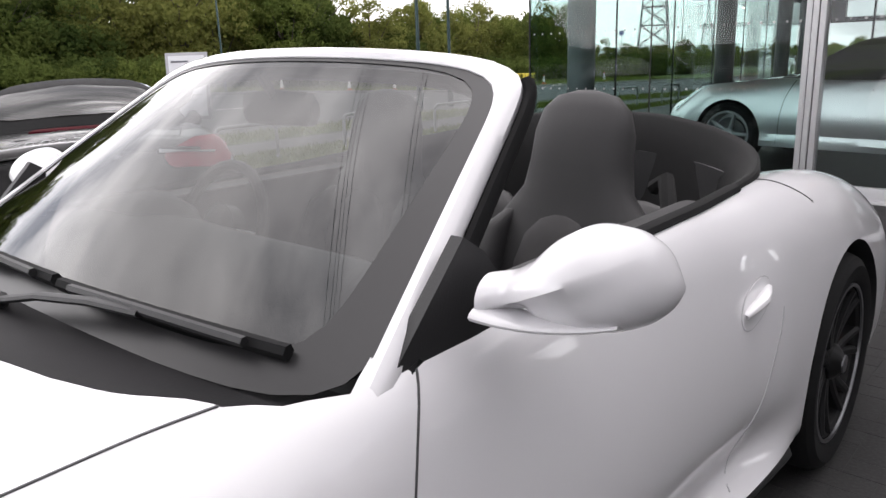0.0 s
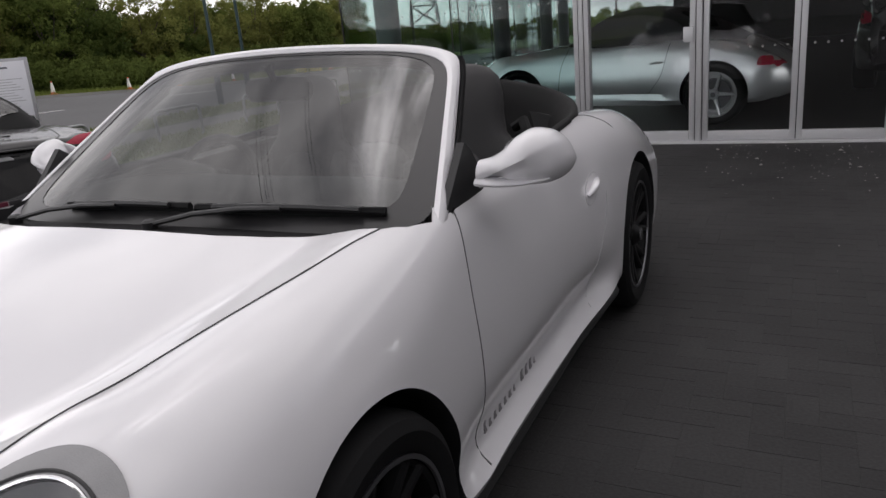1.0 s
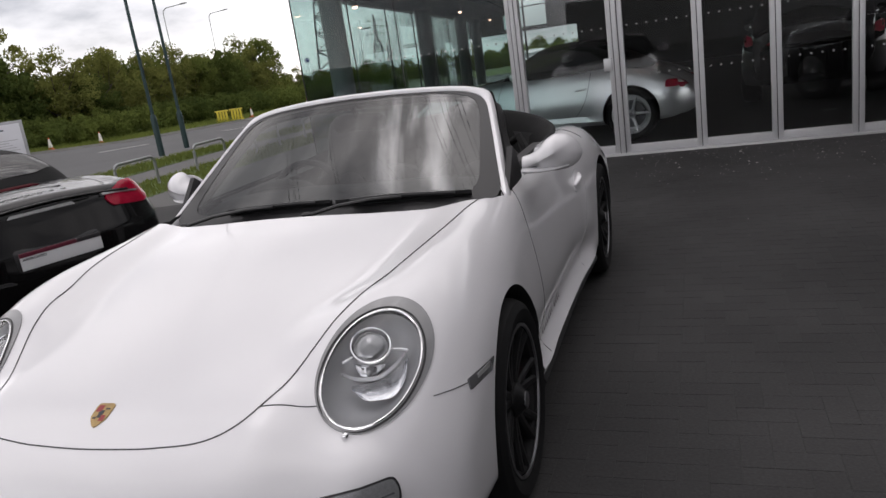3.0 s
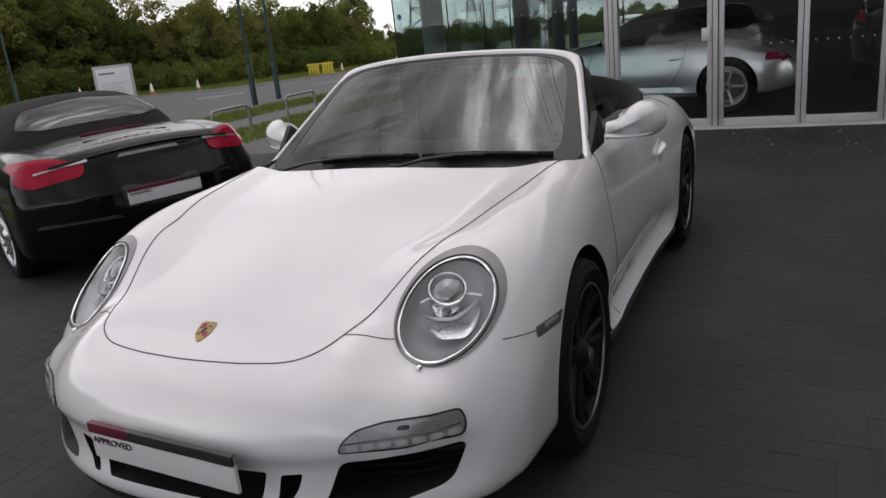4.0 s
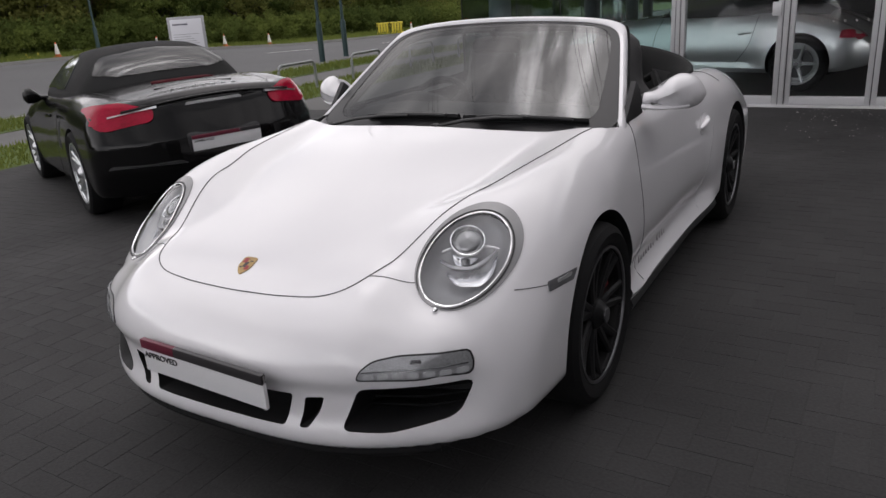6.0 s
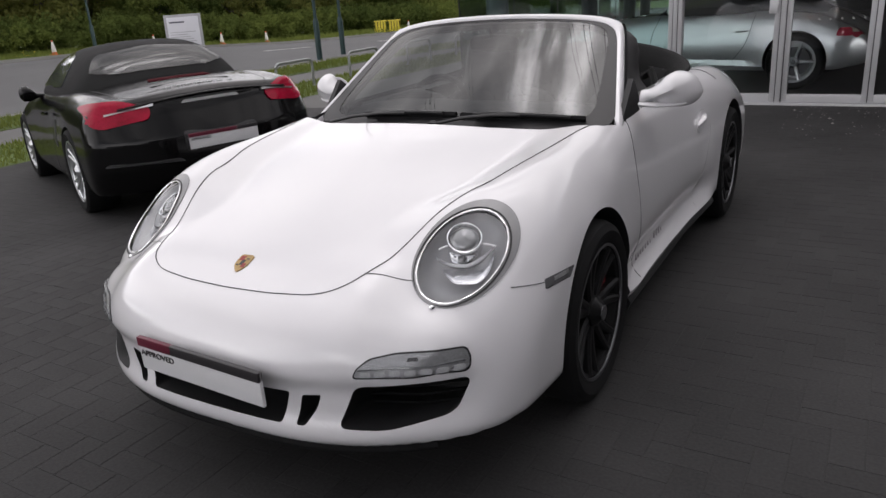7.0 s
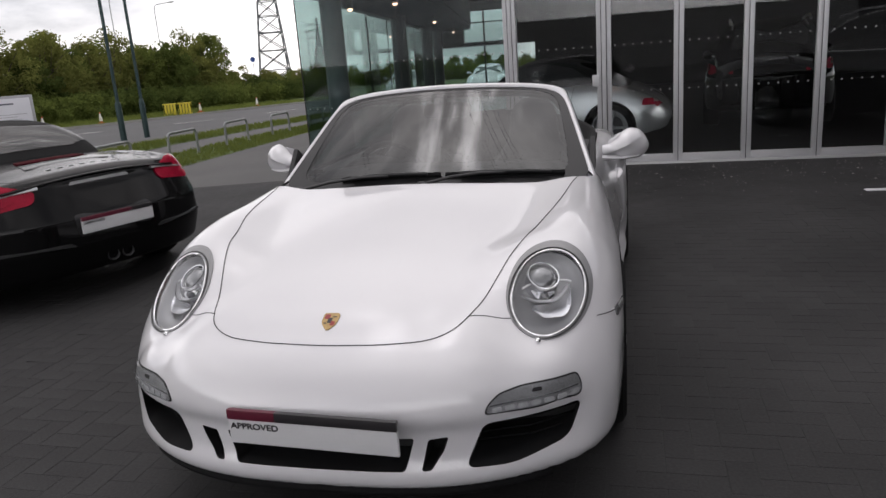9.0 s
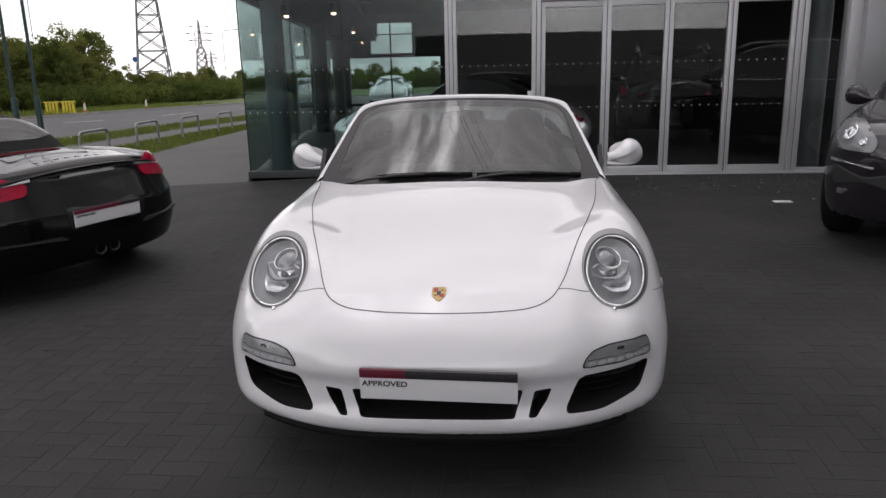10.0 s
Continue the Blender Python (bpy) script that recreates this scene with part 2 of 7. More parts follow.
# ---- mesh helpers ----
def mesh_of(bm, name, mats, smooth=True, sharp=35):
    me = bpy.data.meshes.new(name)
    bmesh.ops.recalc_face_normals(bm, faces=bm.faces[:])
    if smooth:
        lim = radians(sharp)
        for f in bm.faces:
            f.smooth = True
        for e in bm.edges:
            e.smooth = len(e.link_faces) == 2 and e.calc_face_angle(0.0) < lim
    bm.to_mesh(me)
    bm.free()
    for m in (mats if isinstance(mats, (list, tuple)) else [mats]):
        me.materials.append(MATS[m])
    return me


def part(name, bm, material, parent=None, label="", smooth=True, sharp=35):
    """Link a bmesh as one mesh object under a thing or a part."""
    ob = new(name, mesh_of(bm, name, material, smooth, sharp))
    ob.parent = parent
    if label:
        tagged(ob, label)
    return ob


def thing(name, label, category, group="", kind="", at=None):
    ob = new(name)
    ob.empty_display_size = 0.1
    tagged(ob, label, category, group, kind)
    if at is not None:
        ob.matrix_basis = at
    return ob


def box(bm, x0, x1, y0, y1, z0, z1, bev=0.0, m=None):
    r = bmesh.ops.create_cube(bm, size=1.0)
    vs = r["verts"]
    for v in vs:
        v.co = Vector((x0 + (v.co.x + 0.5) * (x1 - x0), y0 + (v.co.y + 0.5) * (y1 - y0), z0 + (v.co.z + 0.5) * (z1 - z0)))
    if bev:
        es = list({e for v in vs for e in v.link_edges})
        bmesh.ops.bevel(bm, geom=es, offset=bev, segments=2, affect="EDGES", profile=0.6)
    return bm


def boxm(*a, **k):
    return box(bmesh.new(), *a, **k)


def tube(bm, pts, r, n=8, closed=False, flat=1.0, taper=None):
    """A round bar along a line of points."""
    pts = [Vector(p) for p in pts]
    rings = []
    up = Vector((0, 0, 1))
    for i, p in enumerate(pts):
        a = pts[(i - 1) % len(pts)] if (closed or i) else p
        b = pts[(i + 1) % len(pts)] if (closed or i < len(pts) - 1) else p
        d = (b - a).normalized()
        s = d.cross(up)
        if s.length < 0.05:
            s = d.cross(Vector((0, 1, 0)))
        s.normalize()
        t = s.cross(d).normalized()
        rr = r if taper is None else r * taper(i / max(1, len(pts) - 1))
        rings.append([bm.verts.new(p + s * (rr * math.cos(q)) + t * (rr * flat * math.sin(q))) for q in (2 * math.pi * k / n for k in range(n))])
    m = len(rings)
    for i in range(m if closed else m - 1):
        A, B = rings[i], rings[(i + 1) % m]
        for k in range(n):
            bm.faces.new((A[k], A[(k + 1) % n], B[(k + 1) % n], B[k]))
    if not closed:
        bm.faces.new(rings[0][::-1])
        bm.faces.new(rings[-1])
    return bm


def lathe(bm, prof, n=48, axis="x", at=(0, 0, 0)):
    """Turn a profile of (radius, offset along the axis) round the axis."""
    rows = []
    for r, h in prof:
        row = []
        for k in range(n):
            q = 2 * math.pi * k / n
            c, s = r * math.cos(q), r * math.sin(q)
            p = {"x": (h, c, s), "y": (c, h, s), "z": (c, s, h)}[axis]
            row.append(bm.verts.new(Vector(p) + Vector(at)))
        rows.append(row)
    for A, B in zip(rows, rows[1:]):
        for k in range(n):
            bm.faces.new((A[k], A[(k + 1) % n], B[(k + 1) % n], B[k]))
    return bm


def grid_mesh(bm, P, wrap_u=False, wrap_v=False):
    """Quads over an array of points [u][v]."""
    V = [[bm.verts.new(p) for p in row] for row in P]
    nu, nv = len(V), len(V[0])
    for i in range(nu if wrap_u else nu - 1):
        for j in range(nv if wrap_v else nv - 1):
            q = (V[i][j], V[(i + 1) % nu][j], V[(i + 1) % nu][(j + 1) % nv], V[i][(j + 1) % nv])
            bm.faces.new(q)
    return V


def slab(bm, P, N, d0, d1):
    """A closed shell over an open point grid P with normals N, from depth d0 to d1."""
    nu, nv = P.shape[:2]
    A = [[bm.verts.new(P[i, j] + N[i, j] * d1) for j in range(nv)] for i in range(nu)]
    B = [[bm.verts.new(P[i, j] + N[i, j] * d0) for j in range(nv)] for i in range(nu)]
    for i in range(nu - 1):
        for j in range(nv - 1):
            bm.faces.new((A[i][j], A[i + 1][j], A[i + 1][j + 1], A[i][j + 1]))
            bm.faces.new((B[i][j], B[i][j + 1], B[i + 1][j + 1], B[i + 1][j]))
    for i in range(nu - 1):
        bm.faces.new((A[i][0], B[i][0], B[i + 1][0], A[i + 1][0]))
        bm.faces.new((A[i][-1], A[i + 1][-1], B[i + 1][-1], B[i][-1]))
    for j in range(nv - 1):
        bm.faces.new((A[0][j], A[0][j + 1], B[0][j + 1], B[0][j]))
        bm.faces.new((A[-1][j], B[-1][j], B[-1][j + 1], A[-1][j + 1]))
    return bm


def curve(*pairs):
    """A smooth line through (position, value) pairs."""
    X = np.array([p[0] for p in pairs], float)
    Y = np.array([p[1] for p in pairs], float)
    d = np.diff(Y) / np.diff(X)
    m = np.zeros_like(Y)
    m[0], m[-1] = d[0], d[-1]
    for i in range(1, len(Y) - 1):
        m[i] = 0 if d[i - 1] * d[i] <= 0 else 2 * d[i - 1] * d[i] / (d[i - 1] + d[i])

    def f(x):
        x = np.clip(np.asarray(x, float), X[0], X[-1])
        i = np.clip(np.searchsorted(X, x, side="right") - 1, 0, len(X) - 2)
        h = X[i + 1] - X[i]
        t = (x - X[i]) / h
        return ((2 * t ** 3 - 3 * t ** 2 + 1) * Y[i] + (t ** 3 - 2 * t ** 2 + t) * h * m[i] + (3 * t ** 2 - 2 * t ** 3) * Y[i + 1] + (t ** 3 - t ** 2) * h * m[i + 1])
    return f


def smax(a, b, k):
    h = np.maximum(k - np.abs(a - b), 0.0) / k
    return np.maximum(a, b) + h * h * k * 0.25


# ---- car shells: an implicit body, its skin, and patches laid on it ----
def skin(f, y0, y1, zc, ring=150, mid=110, cap=36, reach=2.6):
    """Closed skin of the solid f < 0, cast from a spine between y0 and y1."""
    rows = []
    for i in range(cap, 0, -1):
        rows.append((y0, math.pi / 2 * i / cap, -1))
    for i in range(mid + 1):
        rows.append((y0 + (y1 - y0) * i / mid, 0.0, 1))
    for i in range(1, cap + 1):
        rows.append((y1, math.pi / 2 * i / cap, 1))
    phi = np.linspace(0, 2 * np.pi, ring, endpoint=False)
    O, D = [], []
    for ys, th, s in rows[1:-1]:
        O.append(np.stack([0 * phi, 0 * phi + ys, 0 * phi + zc], -1))
        D.append(np.stack([np.cos(th) * np.sin(phi), 0 * phi + s * np.sin(th), np.cos(th) * np.cos(phi)], -1))
    O, D = np.array(O), np.array(D)
    ends = []
    for ys, s in ((y0, -1.0), (y1, 1.0)):
        lo, hi = 0.0, reach
        for _ in range(40):
            md = (lo + hi) / 2
            if f(np.array([0.0]), np.array([ys + s * md]), np.array([zc]))[0] < 0:
                lo = md
            else:
                hi = md
        ends.append((0.0, ys + s * lo, zc))
    lo, hi = np.zeros(O.shape[:2]), np.full(O.shape[:2], reach)
    for _ in range(34):
        md = (lo + hi) / 2
        p = O + D * md[..., None]
        ins = f(p[..., 0], p[..., 1], p[..., 2]) < 0
        lo, hi = np.where(ins, md, lo), np.where(ins, hi, md)
    P = O + D * lo[..., None]
    nu, nv = P.shape[:2]
    verts = P.reshape(-1, 3).tolist() + [list(ends[0]), list(ends[1])]
    faces = []
    for i in range(nu - 1):
        for j in range(nv):
            k = (j + 1) % nv
            faces.append((i * nv + j, (i + 1) * nv + j, (i + 1) * nv + k, i * nv + k))
    a, b = nu * nv, nu * nv + 1
    for j in range(nv):
        k = (j + 1) % nv
        faces.append((a, j, k))
        faces.append((b, (nu - 1) * nv + k, (nu - 1) * nv + j))
    me = bpy.data.meshes.new("skin")
    me.from_pydata(verts, [], faces)
    return me


def carve(me, cutters, name, mats, parent, label="", sharp=28):
    """Cut solids out of a skin, and keep the result as one part."""
    for m in mats:
        me.materials.append(MATS[m])
    bm = bmesh.new()
    bm.from_mesh(me)
    bmesh.ops.recalc_face_normals(bm, faces=bm.faces[:])
    bm.to_mesh(me)
    bm.free()
    body = new(name, me)
    tools = []
    for c in cutters:
        bmesh.ops.recalc_face_normals(c, faces=c.faces[:])
        cm = bpy.data.meshes.new("cut")
        c.to_mesh(cm)
        c.free()
        cm.materials.append(MATS[mats[-1]])
        co = new("cut", cm)
        md = body.modifiers.new("cut", "BOOLEAN")
        md.operation, md.solver, md.object, md.material_mode = "DIFFERENCE", "EXACT", co, "TRANSFER"
        tools.append(co)
    bpy.context.view_layer.update()
    got = bpy.data.meshes.new_from_object(body.evaluated_get(bpy.context.evaluated_depsgraph_get()))
    body.modifiers.clear()
    for t in tools:
        bpy.data.objects.remove(t)
    bm = bmesh.new()
    bm.from_mesh(got)
    lim = radians(sharp)
    for fc in bm.faces:
        fc.smooth = True
    for e in bm.edges:
        e.smooth = len(e.link_faces) == 2 and e.calc_face_angle(0.0) < lim
    bm.to_mesh(got)
    bm.free()
    body.data = got
    body.parent = parent
    if label:
        tagged(body, label)
    return body


def grad(f, P, e=0.002):
    x, y, z = P[..., 0], P[..., 1], P[..., 2]
    g = np.stack([f(x + e, y, z) - f(x - e, y, z), f(x, y + e, z) - f(x, y - e, z), f(x, y, z + e) - f(x, y, z - e)], -1)
    return g / np.maximum(np.linalg.norm(g, axis=-1, keepdims=True), 1e-9)


def onto(f, A, way):
    """Carry the points A along way until they meet the solid; points and outward normals."""
    A = np.asarray(A, float)
    way = np.asarray(way, float)
    way = way / np.linalg.norm(way, axis=-1, keepdims=True)
    way = np.broadcast_to(way, A.shape)
    near, found = np.zeros(A.shape[:-1]), np.zeros(A.shape[:-1], bool)
    step = 0.012
    for i in range(160):
        p = A + way * (i * step)
        ins = (f(p[..., 0], p[..., 1], p[..., 2]) < 0) & ~found
        near = np.where(ins, i * step, near)
        found |= ins
    near = np.where(found, near, 0.9)
    lo, hi = near - step, near
    for _ in range(22):
        md = (lo + hi) / 2
        p = A + way * md[..., None]
        ins = f(p[..., 0], p[..., 1], p[..., 2]) < 0
        hi, lo = np.where(ins, md, hi), np.where(ins, lo, md)
    P = A + way * lo[..., None]
    return P, grad(f, P)


def disc_grid(nr=10, na=40, p=2.0, hole=0.0):
    """Grid [ring][angle] of a unit superellipse, from hole to rim."""
    r = np.linspace(hole, 1, nr)[:, None]
    q = np.linspace(0, 2 * np.pi, na, endpoint=False)[None, :]
    c, s = np.cos(q), np.sin(q)
    k = (np.abs(c) ** p + np.abs(s) ** p) ** (-1 / p)
    return r * c * k, r * s * k


def pad(f, origin, u, v, way, gu, gv, d0, d1, bm=None):
    """A shell laid on the solid: the plane grid (gu, gv) on axes u, v round origin, cast along way."""
    o, u, v = (np.asarray(a, float) for a in (origin, u, v))
    return pad_on(f, o + gu[..., None] * u + gv[..., None] * v, way, d0, d1, bm)


def pad_on(f, A, way, d0, d1, bm=None):
    """A shell laid on the solid under the points A[ring][angle], cast along way."""
    P, N = onto(f, A, way)
    bm = bm or bmesh.new()
    nu, nv = P.shape[:2]
    top = [[bm.verts.new(P[i, j] + N[i, j] * d1) for j in range(nv)] for i in range(nu)]
    for i in range(nu - 1):
        for j in range(nv):
            k = (j + 1) % nv
            bm.faces.new((top[i][j], top[i + 1][j], top[i + 1][k], top[i][k]))
    low = [bm.verts.new(P[-1, j] + N[-1, j] * d0) for j in range(nv)]
    for j in range(nv):
        k = (j + 1) % nv
        bm.faces.new((top[-1][j], low[j], low[k], top[-1][k]))
    inn = [bm.verts.new(P[0, j] + N[0, j] * d0) for j in range(nv)]
    if np.ptp(A[0], axis=0).max() > 1e-6:
        for j in range(nv):
            k = (j + 1) % nv
            bm.faces.new((top[0][j], top[0][k], inn[k], inn[j]))
    else:
        for w in inn:
            bm.verts.remove(w)
        bmesh.ops.remove_doubles(bm, verts=top[0], dist=1e-5)
    return bm


def ribbon(f, pts, way, wide, d=0.0012, n=60, bm=None):
    """A narrow strip along a line of points, cast onto the solid."""
    pts = np.array(pts, float)
    s = np.concatenate([[0], np.cumsum(np.linalg.norm(np.diff(pts, axis=0), axis=1))])
    q = np.linspace(0, s[-1], n)
    L = np.stack([curve(*zip(s, pts[:, k]))(q) for k in range(3)], -1)
    P, N = onto(f, L, way)
    T = np.gradient(P, axis=0)
    T /= np.linalg.norm(T, axis=-1, keepdims=True)
    S = np.cross(T, N)
    G = np.stack([P - S * wide / 2, P + S * wide / 2], 1)
    bm = bm or bmesh.new()
    slab(bm, G, np.stack([N, N], 1), -0.004, d)
    return bm


def prism(pts, axis, a, b):
    """A solid between two copies of an outline of (p, q) pairs, along an axis."""
    bm = bmesh.new()

    def put(p, q, h):
        return bm.verts.new({"y": (p, h, q), "x": (h, p, q), "z": (p, q, h)}[axis])
    A = [put(p, q, a) for p, q in pts]
    B = [put(p, q, b) for p, q in pts]
    n = len(pts)
    bm.faces.new(A)
    bm.faces.new(B[::-1])
    for i in range(n):
        bm.faces.new((A[i], B[i], B[(i + 1) % n], A[(i + 1) % n]))
    return bm


def rounded(pts, r, n=6):
    """Round the corners of an outline."""
    out = []
    m = len(pts)
    for i in range(m):
        p = Vector(pts[i])
        a, b = Vector(pts[i - 1]) - p, Vector(pts[(i + 1) % m]) - p
        ra = min(r, a.length * 0.45, b.length * 0.45)
        A, B = p + a.normalized() * ra, p + b.normalized() * ra
        for k in range(n + 1):
            t = k / n
            out.append(tuple((1 - t) ** 2 * A + 2 * t * (1 - t) * p + t * t * B))
    return out

def poly_grid(pts, r=0.02, nr=6, n=5, hole=0.0):
    """Grid from the middle of a rounded outline to its edge."""
    o = np.array(rounded(pts, r, n))
    c = o.mean(0)
    k = np.linspace(hole, 1, nr)[:, None, None]
    g = c + (o - c)[None] * k
    return g[..., 0], g[..., 1]


def loft(bm, sections, n=20, p=3.0, axis="z"):
    """Superellipse sections (position, centre a, centre b, half a, half b) joined into a closed form."""
    rings = []
    for h, ca, cb, ra, rb in sections:
        ring = []
        for k in range(n):
            q = 2 * math.pi * k / n
            c, s = math.cos(q), math.sin(q)
            m = (abs(c) ** p + abs(s) ** p) ** (-1 / p)
            a, b = ca + ra * c * m, cb + rb * s * m
            ring.append(bm.verts.new({"z": (a, b, h), "x": (h, a, b), "y": (a, h, b)}[axis]))
        rings.append(ring)
    for A, B in zip(rings, rings[1:]):
        for k in range(n):
            bm.faces.new((A[k], A[(k + 1) % n], B[(k + 1) % n], B[k]))
    bm.faces.new(rings[0][::-1])
    bm.faces.new(rings[-1])
    return bm


def wheel(parent, x, y, z, r, side, rim_mat, spokes=10, rim_r=0.241, caliper=None, lip="silver_wheel", twin=True, wide=0.24):
    """Tyre, rim with lip, spokes, hub and brake; side +1 faces +x. Outer face at x."""
    s = side
    w = new("wheel")
    w.parent = parent
    w.matrix_basis = pose(x, y, z)
    t = lathe(bmesh.new(), [(rim_r, -0.004 * s), (rim_r + 0.012, 0.006 * s), (r - 0.035, 0.012 * s), (r - 0.012, -0.002 * s), (r, -0.03 * s), (r, (-wide + 0.03) * s), (r - 0.02, -wide * s), (rim_r, -wide * s)], 56)
    part("tyre", t, "rubber", w)
    b = lathe(bmesh.new(), [(rim_r - 0.028, -0.09 * s), (rim_r - 0.022, -0.014 * s), (rim_r - 0.012, -0.006 * s), (rim_r - 0.012, -0.05 * s), (rim_r - 0.03, -0.18 * s), (0.02, -0.18 * s)], 56)
    part("rim", b, rim_mat, w)
    part("rim_lip", lathe(bmesh.new(), [(rim_r - 0.010, -0.004 * s), (rim_r - 0.009, 0.003 * s), (rim_r + 0.001, 0.003 * s), (rim_r + 0.001, -0.006 * s)], 56), lip, w, "thin polished rim edge")
    for k in range(spokes):
        a = 2 * math.pi * (k // 2) / (spokes / 2) + (0.12 if k % 2 else -0.12) if twin else 2 * math.pi * k / spokes
        lean = 0.035 * (1 if k % 2 else -1) if twin else 0.0
        bm = bmesh.new()
        rows = []
        for i in range(6):
            q = i / 5
            rr = 0.045 + q * (rim_r - 0.062)
            ang = a * 1.0 + lean * q
            hw = 0.020 - 0.006 * q
            d = (-0.030 + 0.024 * q * q) * s
            c, n_ = (math.cos(ang), math.sin(ang)), (-math.sin(ang), math.cos(ang))
            rows.append([(d + e * s, rr * c[0] + h * hw * n_[0], rr * c[1] + h * hw * n_[1]) for e, h in ((-0.03, -1), (-0.004, -1), (0.004, -0.45), (0.004, 0.45), (-0.004, 1), (-0.03, 1))])
        grid_mesh(bm, [[Vector(p) for p in row] for row in rows], wrap_v=True)
        part("spoke", bm, rim_mat, w)
    part("hub_cap", lathe(bmesh.new(), [(0.058, -0.05 * s), (0.055, -0.018 * s), (0.044, -0.006 * s), (0.030, 0.004 * s), (0.026, 0.010 * s), (0.0005, 0.011 * s)], 24), rim_mat, w)
    part("hub_nut", lathe(bmesh.new(), [(0.028, 0.0), (0.027, 0.013 * s), (0.016, 0.015 * s), (0.0005, 0.012 * s)], 12), "rim_edge", w)
    part("brake_disc", lathe(bmesh.new(), [(0.17, -0.10 * s), (0.17, -0.075 * s), (0.05, -0.075 * s)], 40), "disc_metal", w)
    if caliper:
        bm = bmesh.new()
        P = []
        for i in range(9):
            a = math.pi * (0.78 + 0.44 * i / 8)
            P.append([Vector((d * s, rr * math.cos(a) * -1, rr * math.sin(a))) for d, rr in ((-0.07, 0.125), (-0.045, 0.13), (-0.042, 0.185), (-0.07, 0.195))])
        grid_mesh(bm, P, wrap_v=True)
        part("brake_caliper", bm, caliper, w, "red painted brake caliper")
    return w

# ---- white convertible ----
W_zc = curve((-0.2, 0.50), (0.0, 0.555), (0.08, 0.607), (0.17, 0.655), (0.225, 0.683), (0.35, 0.724), (0.6, 0.790), (0.9, 0.854), (1.2, 0.903), (1.45, 0.930), (1.7, 0.934), (2.6, 0.925), (3.1, 0.945), (3.5, 0.915), (3.9, 0.82), (4.2, 0.70), (4.6, 0.5))
W_drop = curve((0.0, 0.03), (0.3, 0.03), (0.8, 0.04), (1.5, 0.035), (3.0, 0.05), (4.4, 0.09))
W_zf = curve((0.1, 0.50), (0.2, 0.575), (0.292, 0.611), (0.34, 0.662), (0.457, 0.756), (0.572, 0.811), (0.7, 0.844), (0.95, 0.873), (1.2, 0.882), (1.5, 0.899), (1.8, 0.905), (2.6, 0.908), (3.0, 0.918), (3.3, 0.905), (3.7, 0.84), (4.1, 0.72), (4.4, 0.6))
W_xf = curve((0.2, 0.57), (0.34, 0.535), (0.457, 0.556), (0.572, 0.594), (0.8, 0.684), (1.0, 0.698), (1.4, 0.70), (2.4, 0.71), (3.2, 0.74), (4.2, 0.68))
W_kf = curve((0.3, 0.067), (0.6, 0.067), (0.95, 0.085), (4.4, 0.085))
W_w = curve((0.0, 0.801), (0.3, 0.839), (0.6, 0.868), (0.975, 0.886), (1.35, 0.872), (1.7, 0.862), (2.3, 0.868), (2.62, 0.882), (2.85, 0.905), (3.32, 0.928), (3.7, 0.918), (4.1, 0.885), (4.4, 0.84))
W_tum = curve((0.0, 0.05), (0.9, 0.06), (1.3, 0.08), (1.7, 0.095), (2.5, 0.092), (3.0, 0.066), (3.4, 0.055), (3.8, 0.07), (4.4, 0.1))
W_k = curve((0.0, 0.16), (0.9, 0.17), (1.35, 0.13), (1.7, 0.075), (2.4, 0.07), (2.9, 0.12), (3.3, 0.145), (3.8, 0.17), (4.4, 0.2))
W_zb = curve((0.0, 0.230), (0.3, 0.232), (0.6, 0.232), (1.0, 0.225), (1.5, 0.225), (2.5, 0.225), (3.4, 0.22), (4.4, 0.26))
W_door = curve((1.25, 0.0), (1.5, 1.0), (2.6, 1.0), (2.95, 0.0))


def ease(t):
    t = np.clip(t, 0, 1)
    return t * t * (3 - 2 * t)


def white_f(x, y, z):
    ax = np.abs(x)
    hood = W_zc(y) - W_drop(y) * (ax / 0.55) ** 2 - 2.391 * np.clip(ax - 0.40, 0, None) ** 2 * ease((0.95 - y) / 0.60)
    crest = W_zf(y) - W_kf(y) * ((ax - W_xf(y)) / 0.2) ** 2
    a = (z - smax(hood, crest, 0.055 + 0.024 * ease((y - 0.45) / 0.4))) * 0.93
    up = np.clip((z - 0.47) / 0.42, 0, None)
    dn = np.clip((0.42 - z) / 0.3, 0, None)
    d = W_door(y)
    side = W_w(y) - W_tum(y) * up ** 1.8 - 0.035 * dn ** 2 - d * 0.030 * np.exp(-((z - 0.335) / 0.07) ** 2) + d * 0.040 * np.exp(-((z - 0.25) / 0.035) ** 2)
    b = ax - side
    nose = 0.44 * (ax / 0.91) ** 3.0 + 0.685 * np.clip(z - 0.45, 0, None) ** 2 + 0.9 * np.clip(0.27 - z, 0, None) ** 2
    nose = nose + 0.020 * np.exp(-((z - 0.372) / 0.066) ** 4) * np.clip((0.80 - ax) / 0.06, 0, 1)
    c = (nose - y) * 0.92
    tail = 4.42 - 0.40 * (ax / 0.9) ** 3.0 - 0.9 * np.clip(z - 0.5, 0, None) ** 2 - 0.5 * np.clip(0.4 - z, 0, None)
    e = (y - tail) * 0.92
    f = smax(a, b, W_k(y))
    f = smax(f, c, 0.10)
    f = smax(f, e, 0.14)
    return smax(f, W_zb(y) - z, 0.05)


def both(pts):
    return [[(s * p, q) for p, q in pts] for s in (1, -1)]


white = thing("convertible_car", "white convertible sports car, roof down, parked on dark block paving", "car", at=pose(0, 0, 0, 0, 0, 0.9))

